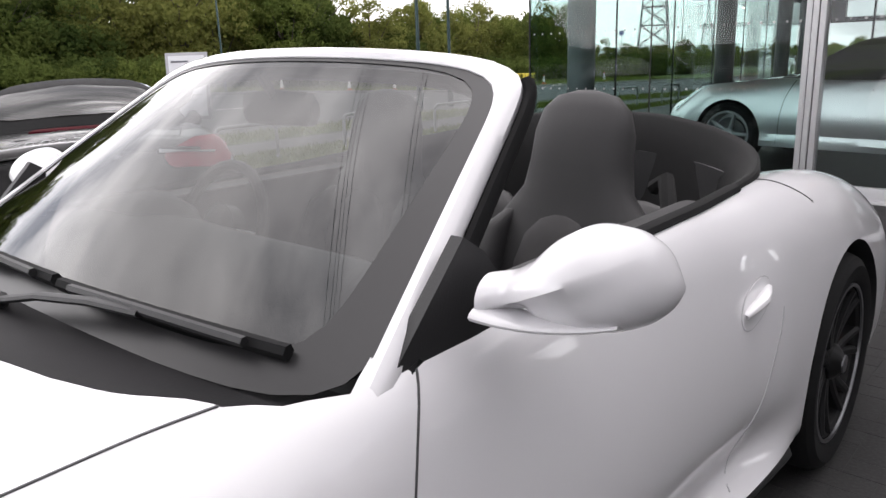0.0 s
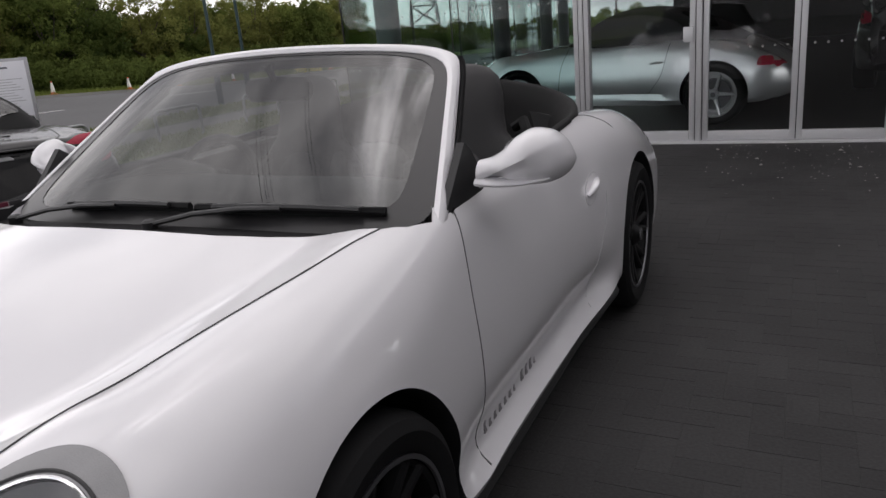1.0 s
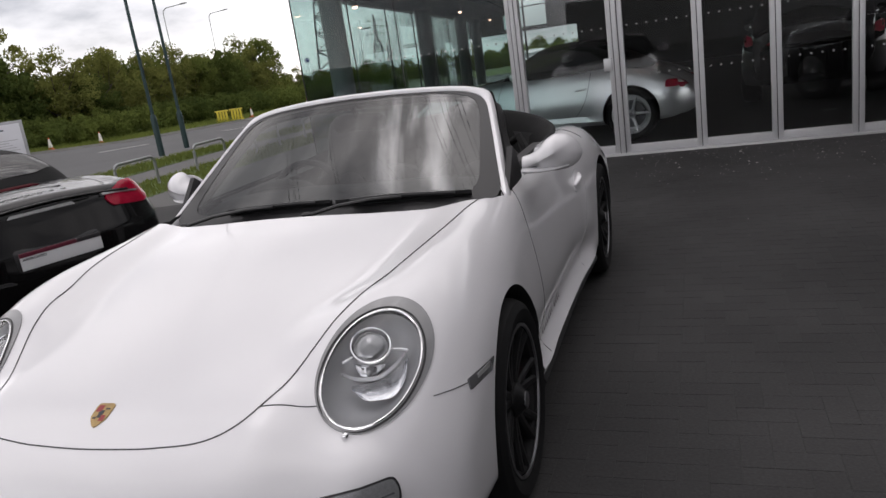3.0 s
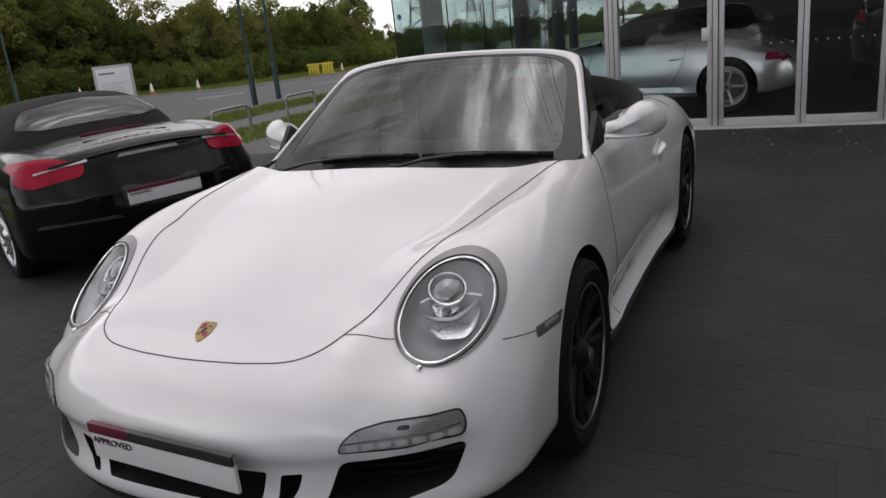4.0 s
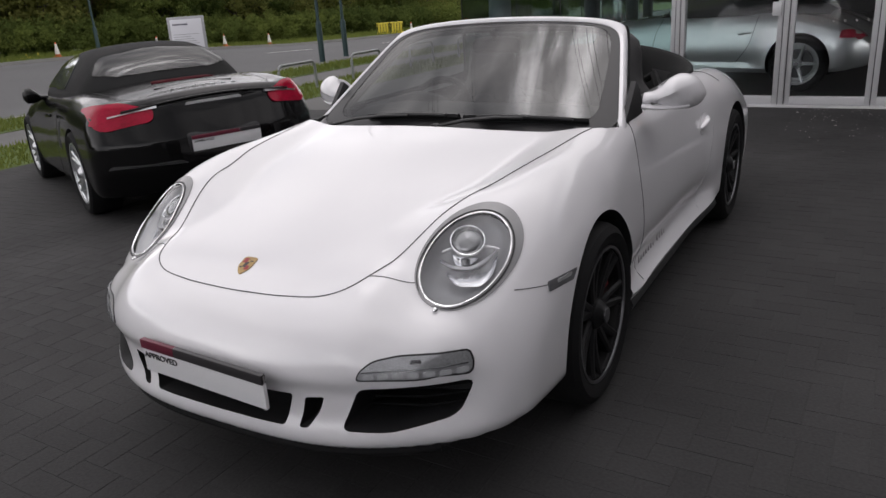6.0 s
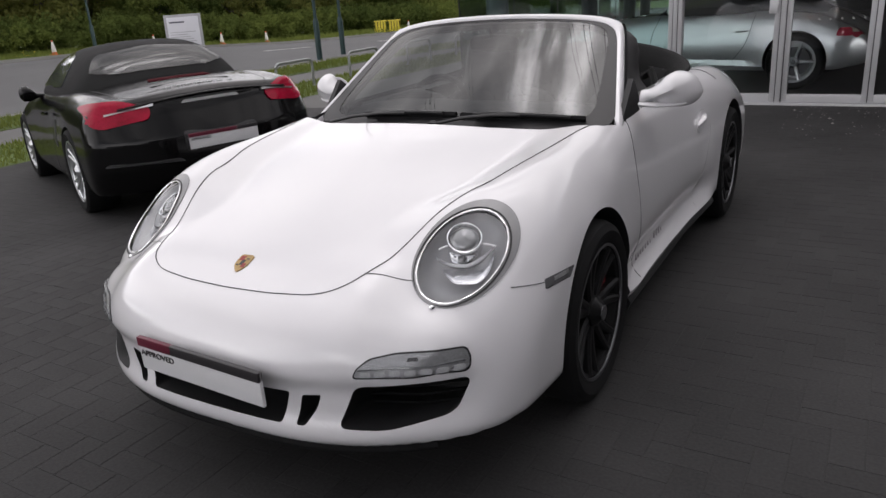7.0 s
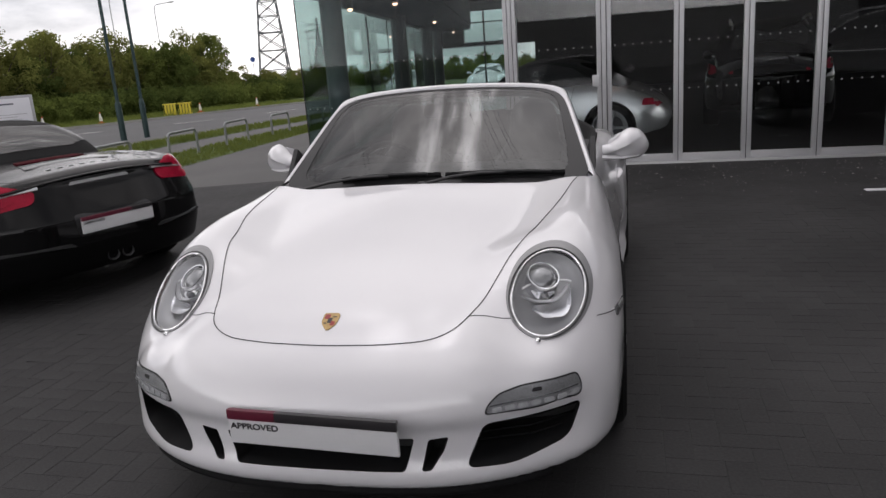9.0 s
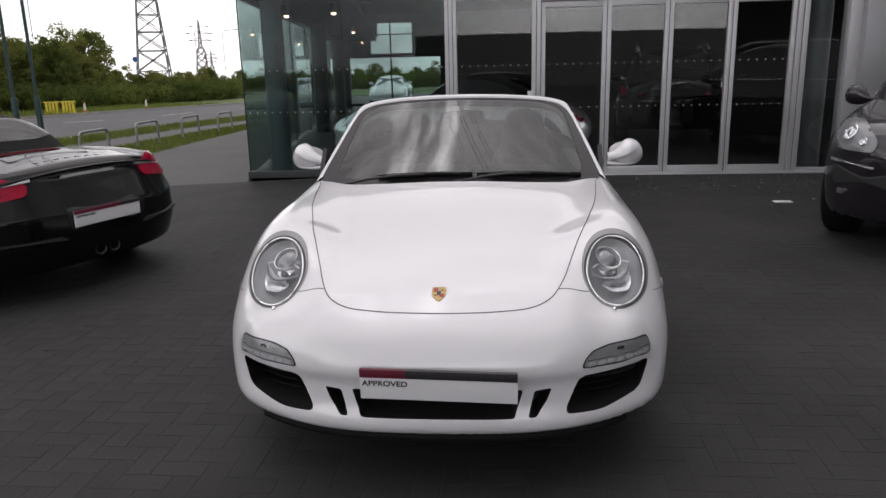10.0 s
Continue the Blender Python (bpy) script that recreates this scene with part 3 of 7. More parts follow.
# headlamp axes
HL_V = Vector((0.227, 0.825, 0.517)).normalized()
HL_N = Vector((0.301, -0.565, 0.768))
HL_N = (HL_N - HL_V * HL_N.dot(HL_V)).normalized()
HL_U = HL_V.cross(HL_N).normalized()
HL_C = Vector((0.648, 0.455, 0.708))
RU, RV, RO = 0.109, 0.165, -0.019


def flip(v, s):
    return Vector((v.x * s, v.y, v.z))


cut = []
for s in (1, -1):
    for y, z, r in ((1.0, 0.335, 0.358), (3.32, 0.345, 0.365)):
        c = bmesh.new()
        bmesh.ops.create_cone(c, cap_ends=True, segments=72, radius1=r, radius2=r, depth=0.7, matrix=pose(s * 0.92, y, z, 0, 90, 0))
        cut.append(c)
    c = bmesh.new()
    gu, gv = disc_grid(2, 48, 2.1)
    rim = [HL_C + HL_U * (RU * gu[1, k]) + HL_V * (RV * gv[1, k] + RO) for k in range(48)]
    A = [c.verts.new(flip(p + HL_N * 0.12, s)) for p in rim]
    B = [c.verts.new(flip(p - HL_N * 0.085, s)) for p in rim]
    c.faces.new(A)
    c.faces.new(B[::-1])
    for k in range(48):
        c.faces.new((A[k], B[k], B[(k + 1) % 48], A[(k + 1) % 48]))
    cut.append(c)
INTAKE = [(0.430, 0.302), (0.486, 0.432), (0.750, 0.430), (0.712, 0.326), (0.56, 0.296)]
VENT = [(0.308, 0.301), (0.330, 0.392), (0.388, 0.398), (0.372, 0.355), (0.336, 0.301)]
for o in both(INTAKE):
    cut.append(prism(rounded(o, 0.03), "y", -0.3, 0.37))
for o in both(VENT):
    cut.append(prism(rounded(o, 0.010), "y", -0.3, 0.16))
cut.append(prism(rounded([(-0.262, 0.300), (0.262, 0.300), (0.292, 0.398), (-0.292, 0.398)], 0.012), "y", -0.3, 0.16))
well = [(0.60, 1.56), (0.69, 1.70), (0.705, 2.2), (0.725, 2.80), (0.71, 3.02), (0.61, 3.26), (0.34, 3.42)]
cut.append(prism(rounded(well + [(-p, q) for p, q in well[::-1]], 0.08), "z", 0.30, 1.6))
COWL = [(0.0, 1.272), (0.20, 1.279), (0.32, 1.290), (0.44, 1.318), (0.525, 1.348), (0.62, 1.377), (0.695, 1.402), (0.731, 1.458), (0.752, 1.541)]
cut.append(prism(COWL + [(0.70, 1.66), (-0.70, 1.66)] + [(-p, q) for p, q in COWL[:0:-1]], "z", 0.835, 1.4))
carve(skin(white_f, 0.95, 3.4, 0.5, 260, 150, 90), cut, "body", ["white_paint", "black_plastic"], white, "white painted bodywork")

# shut lines
hood_half = [(0.692, 1.40), (0.674, 1.30), (0.650, 1.10), (0.622, 0.93), (0.586, 0.79), (0.549, 0.645), (0.508, 0.52), (0.463, 0.39), (0.424, 0.275), (0.398, 0.222), (0.355, 0.184), (0.300, 0.160), (0.24, 0.148), (0.145, 0.136), (0.0, 0.130)]
line = [(p, q, 1.2) for p, q in hood_half] + [(-p, q, 1.2) for p, q in hood_half[-2::-1]]
part("hood_seam", ribbon(white_f, line, (0, 0, -1), 0.0030, 0.0016, n=220), "seam_mid", white)
for s in (1, -1):
    part("bumper_seam", ribbon(white_f, [(s * 0.420, 0.268, 1.2), (s * 0.47, 0.292, 1.2), (s * 0.548, 0.326, 1.2)], (0, 0, -1), 0.0026, n=14), "seam_mid", white)
    part("fender_seam", ribbon(white_f, [(s * 1.3, 0.445, 0.622), (s * 1.3, 0.50, 0.612), (s * 1.3, 0.56, 0.602)], (-s, 0, 0), 0.0026, n=16), "seam_mid", white)
    part("door_seam", ribbon(white_f, [(s * 1.3, 1.655, 0.885), (s * 1.3, 1.60, 0.80), (s * 1.3, 1.545, 0.66), (s * 1.3, 1.515, 0.45), (s * 1.3, 1.50, 0.27)], (-s, 0, 0), 0.0036, n=40), "seam_mid", white)
    part("door_seam", ribbon(white_f, [(s * 1.3, 2.795, 0.66), (s * 1.3, 2.78, 0.62), (s * 1.3, 2.755, 0.58), (s * 1.3, 2.65, 0.42), (s * 1.3, 2.54, 0.28)], (-s, 0, 0), 0.0035, n=40), "seam_soft", white)
    part("deck_seam", ribbon(white_f, [(s * 0.70, 3.02, 1.4), (s * 0.78, 3.06, 1.4), (s * 0.84, 3.12, 1.4)], (0, 0, -1), 0.005, n=12), "seam_dark", white)

# headlamps
for s in (1, -1):
    U, V, N, C = flip(HL_U, s), flip(HL_V, s), flip(HL_N, s), flip(HL_C, s)

    def hp(a, b, d):
        return C + U * a + V * b + N * d
    lamp = new("headlamp")
    lamp.parent = white
    gu, gv = disc_grid(4, 64, 2.15, 0.84)
    o = C + N * 0.3
    bz = bmesh.new()
    gi_u, gi_v = disc_grid(2, 64, 2.1)
    G = []
    for q in (0.0, 0.34, 0.67, 1.0):
        G.append([((1 - q) * (RU + 0.002) * gi_u[1, k] + q * 0.130 * gi_u[1, k], (1 - q) * ((RV + 0.002) * gi_v[1, k] + RO) + q * 0.197 * gi_v[1, k]) for k in range(64)])
    G = np.array(G)
    pad(white_f, o, U, V, -np.array(N), G[..., 0], G[..., 1], -0.01, 0.004, bz)
    part("headlamp_bezel", bz, "bezel_grey", lamp, "grey headlamp surround")
    rb = bmesh.new()
    pts = [hp((RU + 0.001) * gi_u[1, k], (RV + 0.001) * gi_v[1, k] + RO, 0) for k in range(64)]
    PP, NN = onto(white_f, np.array([p + N * 0.3 for p in pts]), -np.array(N))
    tube(rb, [Vector(p) + N * 0.002 for p in PP], 0.0032, 8, closed=True)
    part("headlamp_ring", rb, "chrome", lamp, "bright headlamp ring")
    pb = bmesh.new()
    tube(pb, [Vector(p) + (Vector(p) - C).normalized() * 0.0085 + N * 0.001 for p in PP], 0.0032, 6, closed=True)
    part("headlamp_seal", pb, "black_plastic", lamp)
    bowl = bmesh.new()
    rows = [[hp(k1 * (RU - 0.001) * gi_u[1, k], k1 * (RV - 0.001) * gi_v[1, k] + RO, d) for k in range(64)] for k1, d in ((1, -0.002), (0.95, -0.016), (0.86, -0.036), (0.6, -0.056), (0.3, -0.064), (0.02, -0.066))]
    grid_mesh(bowl, rows, wrap_v=True)
    part("headlamp_bowl", bowl, "lamp_grey", lamp)
    # projector, shield and reflectors, on level axes in the lamp's plane
    E1 = (Vector((0, 0, 1)).cross(N)).normalized()
    E1 = E1 if E1.x * s > 0 else -E1
    E2 = N.cross(E1) if N.cross(E1).z > 0 else E1.cross(N)
    LO = C + V * RO + E1 * 0.014 + E2 * 0.006
    M = Matrix((Vector((*E1, 0)), Vector((*E2, 0)), Vector((*N, 0)), Vector((0, 0, 0, 1)))).transposed()

    def local(bm, a, b, d):
        bmesh.ops.transform(bm, matrix=Matrix.Translation(LO + E1 * a * 1.12 + E2 * b * 1.12 + N * d) @ M @ Matrix.Diagonal((1.12, 1.12, 1, 1)), verts=bm.verts[:])
        bmesh.ops.recalc_face_normals(bm, faces=bm.faces[:])
        return bm

    def lune(lower, upper, d0, d1, n=24):
        """A curved blade between two edges, hollowed and set back towards its lower edge."""
        q_ = np.linspace(0, len(lower) - 1, n)
        lo, up = [list(zip(*(curve(*enumerate(c))(q_) for c in zip(*e)))) for e in (lower, upper)]
        bl = bmesh.new()
        grid_mesh(bl, [[Vector((p[0] + (q[0] - p[0]) * k, p[1] + (q[1] - p[1]) * k, d0 + (d1 - d0) * k - 0.012 * math.sin(math.pi * k))) for k in (0, 0.25, 0.5, 0.75, 1)] for p, q in zip(lo, up)])
        return bl
    part("projector_ring", local(lathe(bmesh.new(), [(0.040, -0.04), (0.041, 0.004), (0.043, 0.010), (0.046, 0.011), (0.048, 0.006), (0.049, -0.045)], 44, "z"), -0.006, 0.054, -0.012), "chrome", lamp, "bright projector ring")
    part("projector_lens", local(lathe(bmesh.new(), [(0.042, -0.006), (0.036, 0.006), (0.022, 0.015), (0.0005, 0.019)], 36, "z"), -0.006, 0.054, -0.012), "projector_glass", lamp, "grey glass projector lens")
    part("projector_cup", local(lune([(-0.048, 0.022), (-0.040, -0.004), (-0.015, -0.011), (0.012, -0.002), (0.022, 0.022)], [(-0.043, 0.038), (-0.03, 0.026), (-0.012, 0.022), (0.004, 0.026), (0.016, 0.038)], -0.030, -0.012), 0, 0, 0), "chrome", lamp, "bright cup under the projector")
    part("bulb_shield", local(loft(bmesh.new(), [(-0.020, 0, 0, 0.013, 0.016), (0.0, 0, 0, 0.012, 0.014), (0.006, 0, 0, 0.006, 0.007)], 20, 2.0), -0.014, 0.006, -0.026), "marker_smoke", lamp, "dark bulb shield")
    part("main_reflector", local(lune([(-0.064, -0.034), (-0.034, -0.066), (0.012, -0.070), (0.052, -0.038), (0.072, 0.020)], [(-0.064, -0.032), (-0.022, -0.034), (0.018, -0.026), (0.050, -0.004), (0.071, 0.022)], -0.034, -0.014), 0, 0, 0), "reflector", lamp, "bright crescent reflector")
    part("reflector_brow", local(lune([(-0.080, 0.0), (-0.045, -0.024), (-0.008, -0.030), (0.032, -0.012), (0.070, 0.026)], [(-0.082, 0.010), (-0.045, -0.011), (-0.006, -0.016), (0.034, 0.003), (0.066, 0.030)], -0.013, -0.022), 0, 0, 0), "brow_silver", lamp, "silver brow across the lamp")
    for k in (-1, 1):
        part("lamp_rib", local(tube(bmesh.new(), [(k * 0.046 - 0.004, 0.040, 0), (k * 0.060, 0.036, 0), (k * 0.074, 0.030, 0)], 0.0035, 6), 0, 0, -0.018), "brow_silver", lamp)
    lens = bmesh.new()
    rows = []
    for i in range(9):
        k1 = i / 8
        ring = [hp(k1 * (RU - 0.001) * gi_u[1, k], k1 * (RV - 0.001) * gi_v[1, k] + RO, 0) for k in range(64)]
        Q, _ = onto(white_f, np.array([p + N * 0.3 for p in ring]), -np.array(N))
        rows.append([Vector(p) + N * (0.004 * (1 - k1 ** 2) + 0.001) for p in Q])
    grid_mesh(lens, rows[1:], wrap_v=True)
    part("headlamp_lens", lens, "clear_lens", lamp, "clear headlamp cover").visible_shadow = False
    nz = bmesh.new()
    np_, nn_ = onto(white_f, np.array([[s * 0.622, 0.0, 0.597]]), (0, 1, 0))
    bmesh.ops.create_uvsphere(nz, u_segments=14, v_segments=10, radius=0.009, matrix=Matrix.Translation(Vector(np_[0]) + Vector(nn_[0]) * 0.004))
    part("washer_nozzle", nz, "chrome", white, "small headlamp washer nozzle")
    # daytime running lamp
    drl = new("running_lamp")
    drl.parent = white
    O = [(0.488, 0.462), (0.500, 0.489), (0.533, 0.513), (0.60, 0.521), (0.70, 0.519), (0.748, 0.513), (0.757, 0.482), (0.752, 0.448), (0.62, 0.453)]
    _oc = np.mean(O, axis=0)
    I = [(_oc[0] + (p - _oc[0]) * 0.965, _oc[1] + (q - _oc[1]) * 0.86) for p, q in O]
    slant = np.array((-0.55 * s, 0.835, 0.0))

    def lamp_pad(pts, r, d0, d1, nr=8, n=5):
        gu, gv = poly_grid([(s * p, q) for p, q in pts], r, nr, n)
        y_ = 0.44 * (np.abs(gu) / 0.91) ** 3 + 0.685 * np.clip(gv - 0.45, 0, None) ** 2
        return pad_on(white_f, np.stack([gu, y_, gv], -1) - slant * 0.12, slant, d0, d1)
    part("lamp_surround", lamp_pad(O, 0.014, -0.01, 0.003), "black_plastic", drl)
    part("lamp_reflector", lamp_pad(I, 0.013, 0.0, 0.0045), "reflector_satin", drl)
    for k in range(7):
        cx, zb_ = 0.523 + 0.0345 * k, 0.4655 - 0.0012 * k
        part("led_cell", lamp_pad([(cx - 0.0135, zb_), (cx - 0.0125, zb_ + 0.014), (cx + 0.0125, zb_ + 0.014), (cx + 0.0135, zb_)], 0.005, 0.0, 0.0065, 4, 3), "led_lens", drl)
    part("lamp_shelf", lamp_pad([(0.505, 0.4835), (0.507, 0.4865), (0.742, 0.4815), (0.742, 0.4785)], 0.001, 0.0, 0.008, 3, 2), "marker_smoke", drl)
    for a in (0.62,):
        part("lamp_bar", lamp_pad([(a, 0.497), (a + 0.004, 0.507), (a + 0.026, 0.507), (a + 0.026, 0.497)], 0.003, 0.0, 0.006, 3, 3), "plate_black", drl)
    part("lamp_cover", lamp_pad(I, 0.013, 0.0, 0.011), "clear_lens", drl, "clear lamp cover").visible_shadow = False
    # side marker
    gu, gv = poly_grid([(0.552, 0.583), (0.560, 0.611), (0.730, 0.600), (0.695, 0.573)], 0.006, 4)
    part("side_marker", pad(white_f, (s * 1.3, 0, 0), (0, 1, 0), (0, 0, 1), (-s, 0, 0), gu, gv, -0.01, 0.004), "marker_smoke", white, "smoked side marker lamp")
    gu, gv = poly_grid([(0.60, 0.594), (0.604, 0.604), (0.69, 0.600), (0.68, 0.590)], 0.003, 3)
    part("marker_lens", pad(white_f, (s * 1.3, 0, 0), (0, 1, 0), (0, 0, 1), (-s, 0, 0), gu, gv, 0.0, 0.0055), "reflector_satin", white)
    # intake slats
    for k in range(4):
        b = bmesh.new()
        zz = 0.312 + 0.028 * k
        tube(b, [(s * (0.44 + 0.012 * k), 0.20, zz), (s * 0.60, 0.25, zz + 0.004), (s * 0.735, 0.35, zz + 0.008)], 0.006, 6, flat=0.6)
        part("intake_slat", b, "rubber", white)
    # door handle
    gu, gv = disc_grid(4, 32, 2.2)
    part("handle_cup", pad(white_f, (s * 1.3, 2.665, 0.698), (0, 0.078, 0.026), (0, 0, 0.044), (-s, 0, 0), gu, gv, -0.01, 0.0012), "seam_soft", white)
    part("handle_dish", pad(white_f, (s * 1.3, 2.665, 0.698), (0, 0.075, 0.026), (0, 0, 0.041), (-s, 0, 0), gu, gv, -0.01, 0.0025), "white_paint", white)
    hb = bmesh.new()
    hp_, hn_ = onto(white_f, np.array([[s * 1.3, 2.605, 0.682], [s * 1.3, 2.635, 0.694], [s * 1.3, 2.665, 0.704], [s * 1.3, 2.695, 0.712], [s * 1.3, 2.73, 0.720]]), (-s, 0, 0))
    lift = (0.003, 0.013, 0.018, 0.014, 0.003)
    tube(hb, [Vector(p) + Vector(n) * l for p, n, l in zip(hp_, hn_, lift)], 0.016, 10, flat=0.8, taper=lambda t: 0.55 + 0.45 * math.sin(math.pi * t))
    part("door_handle", hb, "white_paint", white, "white door handle")
    # sill strip; its black also draws the shadow gap under the sill
    sl = bmesh.new()
    sp, sn = onto(white_f, np.array([[s * 1.3, 1.38 + 1.56 * i / 14, 0.27] for i in range(15)]), (-s, 0, 0))
    tube(sl, [(s * (0.832 + 0.028 * max(0.0, (i - 9) / 5)), p[1], 0.198) for i, p in enumerate(sp)], 0.036, 8, flat=0.95)
    part("sill_strip", sl, "black_plastic", white)
    # script along the lower door, drawn as plain strokes
    rsx = random.Random(5)
    y0 = 1.56
    for k in range(12):
        w_, h = rsx.uniform(0.020, 0.034), (0.034 if k in (0, 8, 9, 10) else 0.020)
        if k != 7:
            gu, gv = poly_grid([(y0, 0.312), (y0 + 0.008, 0.312 + h), (y0 + w_ * 0.8, 0.312 + h * 0.92), (y0 + w_ * 0.62, 0.312 + h * 0.55), (y0 + w_ * 0.8, 0.312)], 0.004, 3, 2)
            part("script_stroke", pad(white_f, (s * 1.3, 0, 0), (0, 1, 0), (0, 0, 1), (-s, 0, 0), gu, gv, -0.003, 0.0012), "script_grey", white)
        y0 += w_ + 0.008
    # wheels
    wheel(white, s * 0.870, 1.0, 0.324, 0.324, s, "black_wheel", 14, 0.243, "caliper_red", lip="rim_edge")
    wheel(white, s * 0.908, 3.32, 0.333, 0.333, s, "black_wheel", 14, 0.243, "caliper_red", wide=0.30, lip="rim_edge")

# front lip
lb = bmesh.new()
lp = [(-0.66 + 1.32 * i / 40) for i in range(41)]
lp_, _ = onto(white_f, np.array([[x, -0.4, 0.285] for x in lp]), (0, 1, 0))
tube(lb, [(p[0] * 0.985, p[1] + 0.045, 0.221) for p in lp_], 0.024, 10, flat=0.85)
part("front_lip", lb, "rubber", white, "black rubber front lip")

# number plate, its strip and lettering
plate = new("front_plate")
plate.parent = white
plate.matrix_basis = pose(0.012, 0.004, 0.0, 0, 0, -3.5)

part("plate_panel", boxm(-0.262, 0.262, -0.038, -0.026, 0.386, 0.492, 0.003), "plate_face", plate, "pale grey blank plate")
part("plate_band", boxm(-0.262, -0.108, -0.042, -0.026, 0.463, 0.4925, 0.002), "plate_red", plate, "dark red plate band")
part("plate_band", boxm(-0.1078, 0.262, -0.042, -0.026, 0.463, 0.4925, 0.002), "plate_black", plate, "black plate band")
part("plate_holder", boxm(-0.19, 0.19, -0.028, 0.03, 0.40, 0.458, 0.004), "black_plastic", plate)


def lettering(text, size, m, parent, mat, name="lettering", depth=0.0006):
    cu = bpy.data.curves.new(name, "FONT")
    cu.body, cu.size, cu.extrude, cu.offset = text, size, depth, size * 0.022
    ob = new(name, cu)
    bpy.context.view_layer.update()
    me = bpy.data.meshes.new_from_object(ob.evaluated_get(bpy.context.evaluated_depsgraph_get()))
    bpy.data.objects.remove(ob)
    me.materials.clear()
    me.materials.append(MATS[mat])
    o = new(name, me)
    o.parent = parent
    o.matrix_basis = m
    return o


lettering("APPROVED", 0.031, pose(-0.254, -0.0390, 0.434, 90, 0, 0) @ Matrix.Diagonal((1.0, 0.85, 1, 1)), plate, "plate_black")

# bonnet badge as a plain shield
gu, gv = poly_grid([(-0.026, 0.248), (0.026, 0.248), (0.025, 0.205), (0.0, 0.178), (-0.025, 0.205)], 0.012, 4)
part("bonnet_badge", pad(white_f, (0, 0, 1.2), (1, 0, 0), (0, 1, 0), (0, 0, -1), gu, gv, -0.004, 0.003), "badge_gold", white, "small gold shield badge")
for (u0, v0, u1, v1), fm in (((-0.020, 0.222, -0.003, 0.241), "badge_red"), ((0.003, 0.198, 0.018, 0.213), "badge_red"), ((-0.007, 0.206, 0.007, 0.226), "plate_black"), ((0.006, 0.229, 0.019, 0.233), "plate_black"), ((-0.018, 0.203, -0.008, 0.207), "plate_black")):
    gu, gv = poly_grid([(u0, v0), (u1, v0), (u1, v1), (u0, v1)], 0.002, 3)
    part("badge_field", pad(white_f, (0, 0, 1.2), (1, 0, 0), (0, 1, 0), (0, 0, -1), gu, gv, 0.0, 0.0036), fm, white)


# windscreen
def screen(s, t, d=0.0):
    """s across -1..1, t from -1 at the base to 1 at the header."""
    q = (t + 1) / 2
    bx, by, bz = 0.759 * s, 1.437 + 0.076 * s * s + 0.011 * s ** 6, 0.873 - 0.033 * s * s
    tx, ty, tz = 0.587 * s, 2.015 + 0.113 * s * s - 0.017 * s ** 6, 1.276 - 0.038 * s * s
    p = Vector((bx + (tx - bx) * q, by + (ty - by) * q, bz + (tz - bz) * q))
    n = Vector((0.45 * s, -0.60, 0.74)).normalized()
    return p + n * (d + 0.010 * (1 - t * t) * (1 - 0.6 * s * s))


gl = bmesh.new()
gu, gv = disc_grid(40, 96, 8)
grid_mesh(gl, [[screen(gu[i, k], gv[i, k]) for k in range(96)] for i in range(40)], wrap_v=True)
bmesh.ops.remove_doubles(gl, verts=gl.verts[:], dist=1e-4)
part("windscreen", gl, "windscreen_glass", white, "raked tinted windscreen").visible_shadow = False
fr = bmesh.new()
gu, gv = disc_grid(2, 96, 8)


def frit_at(u, v, r_):
    """Border band: broad along the base, narrowing up the sides."""
    su = 0.945 - 0.035 * (1 - v)
    sv = 0.955 if v > 0 else 0.86
    return screen(u * (su + (1 - su) * r_), v * (sv + (1 - sv) * r_), 0.0018)


grid_mesh(fr, [[frit_at(gu[1, k], gv[1, k], r_) for k in range(96)] for r_ in np.linspace(0, 1, 8)], wrap_v=True)
part("screen_border", fr, "frit", white, "dark border round the windscreen")


def frame_line(t0, n=121):
    """(s, t, flare) along one side up, over the header and down the other side."""
    out = []
    for k in range(30):
        t = t0 + (0.0 - t0) * k / 30
        out.append((1.0, t))
    for k in range(n - 60):
        q = math.pi * k / (n - 61)
        c, s_ = math.cos(q), math.sin(q)
        m = (abs(c) ** 9 + abs(s_) ** 9) ** (-1 / 9)
        out.append((c * m, s_ * m))
    return out + [(-u, v) for u, v in out[29::-1]]


def sweep_frame(r0, r1, d0, d1, mat, name, label="", t0=-1.0, side=0, top=2.0, flare=0.0):
    bm = bmesh.new()
    P = []
    for u, v in frame_line(t0):
        if side and (u * side < 0.3 or v > top):
            continue
        g = flare * max(0.0, -0.35 - v)
        row = []
        for j in range(10):
            e = 2 * math.pi * j / 10
            ce, se = math.cos(e), math.sin(e)
            k2 = (abs(ce) ** 3 + abs(se) ** 3) ** (-1 / 3)
            lo = r0 - g
            rr = (lo + r1) / 2 + (r1 - lo) / 2 * ce * k2
            dd = (d0 + d1) / 2 + (d1 - d0) / 2 * se * k2
            tt = v * (1 + (rr - 1) * 1.35) if v > 0 else v
            flat_p = screen(u * rr, tt, dd)
            e_ = max(0.0, rr - 1) * 0.74
            side_p = screen(u * min(rr, 1.0), tt, dd) + Vector((math.copysign(0.30 * e_, u), 0.95 * e_, 0.0))
            w_ = max(0.0, min(1.0, (abs(u) - max(v, 0.0)) * 4))
            row.append(flat_p.lerp(side_p, w_))
        P.append(row)
    V = grid_mesh(bm, P, wrap_v=True)
    bm.faces.new(V[0])
    bm.faces.new(V[-1][::-1])
    return part(name, bm, mat, white, label)


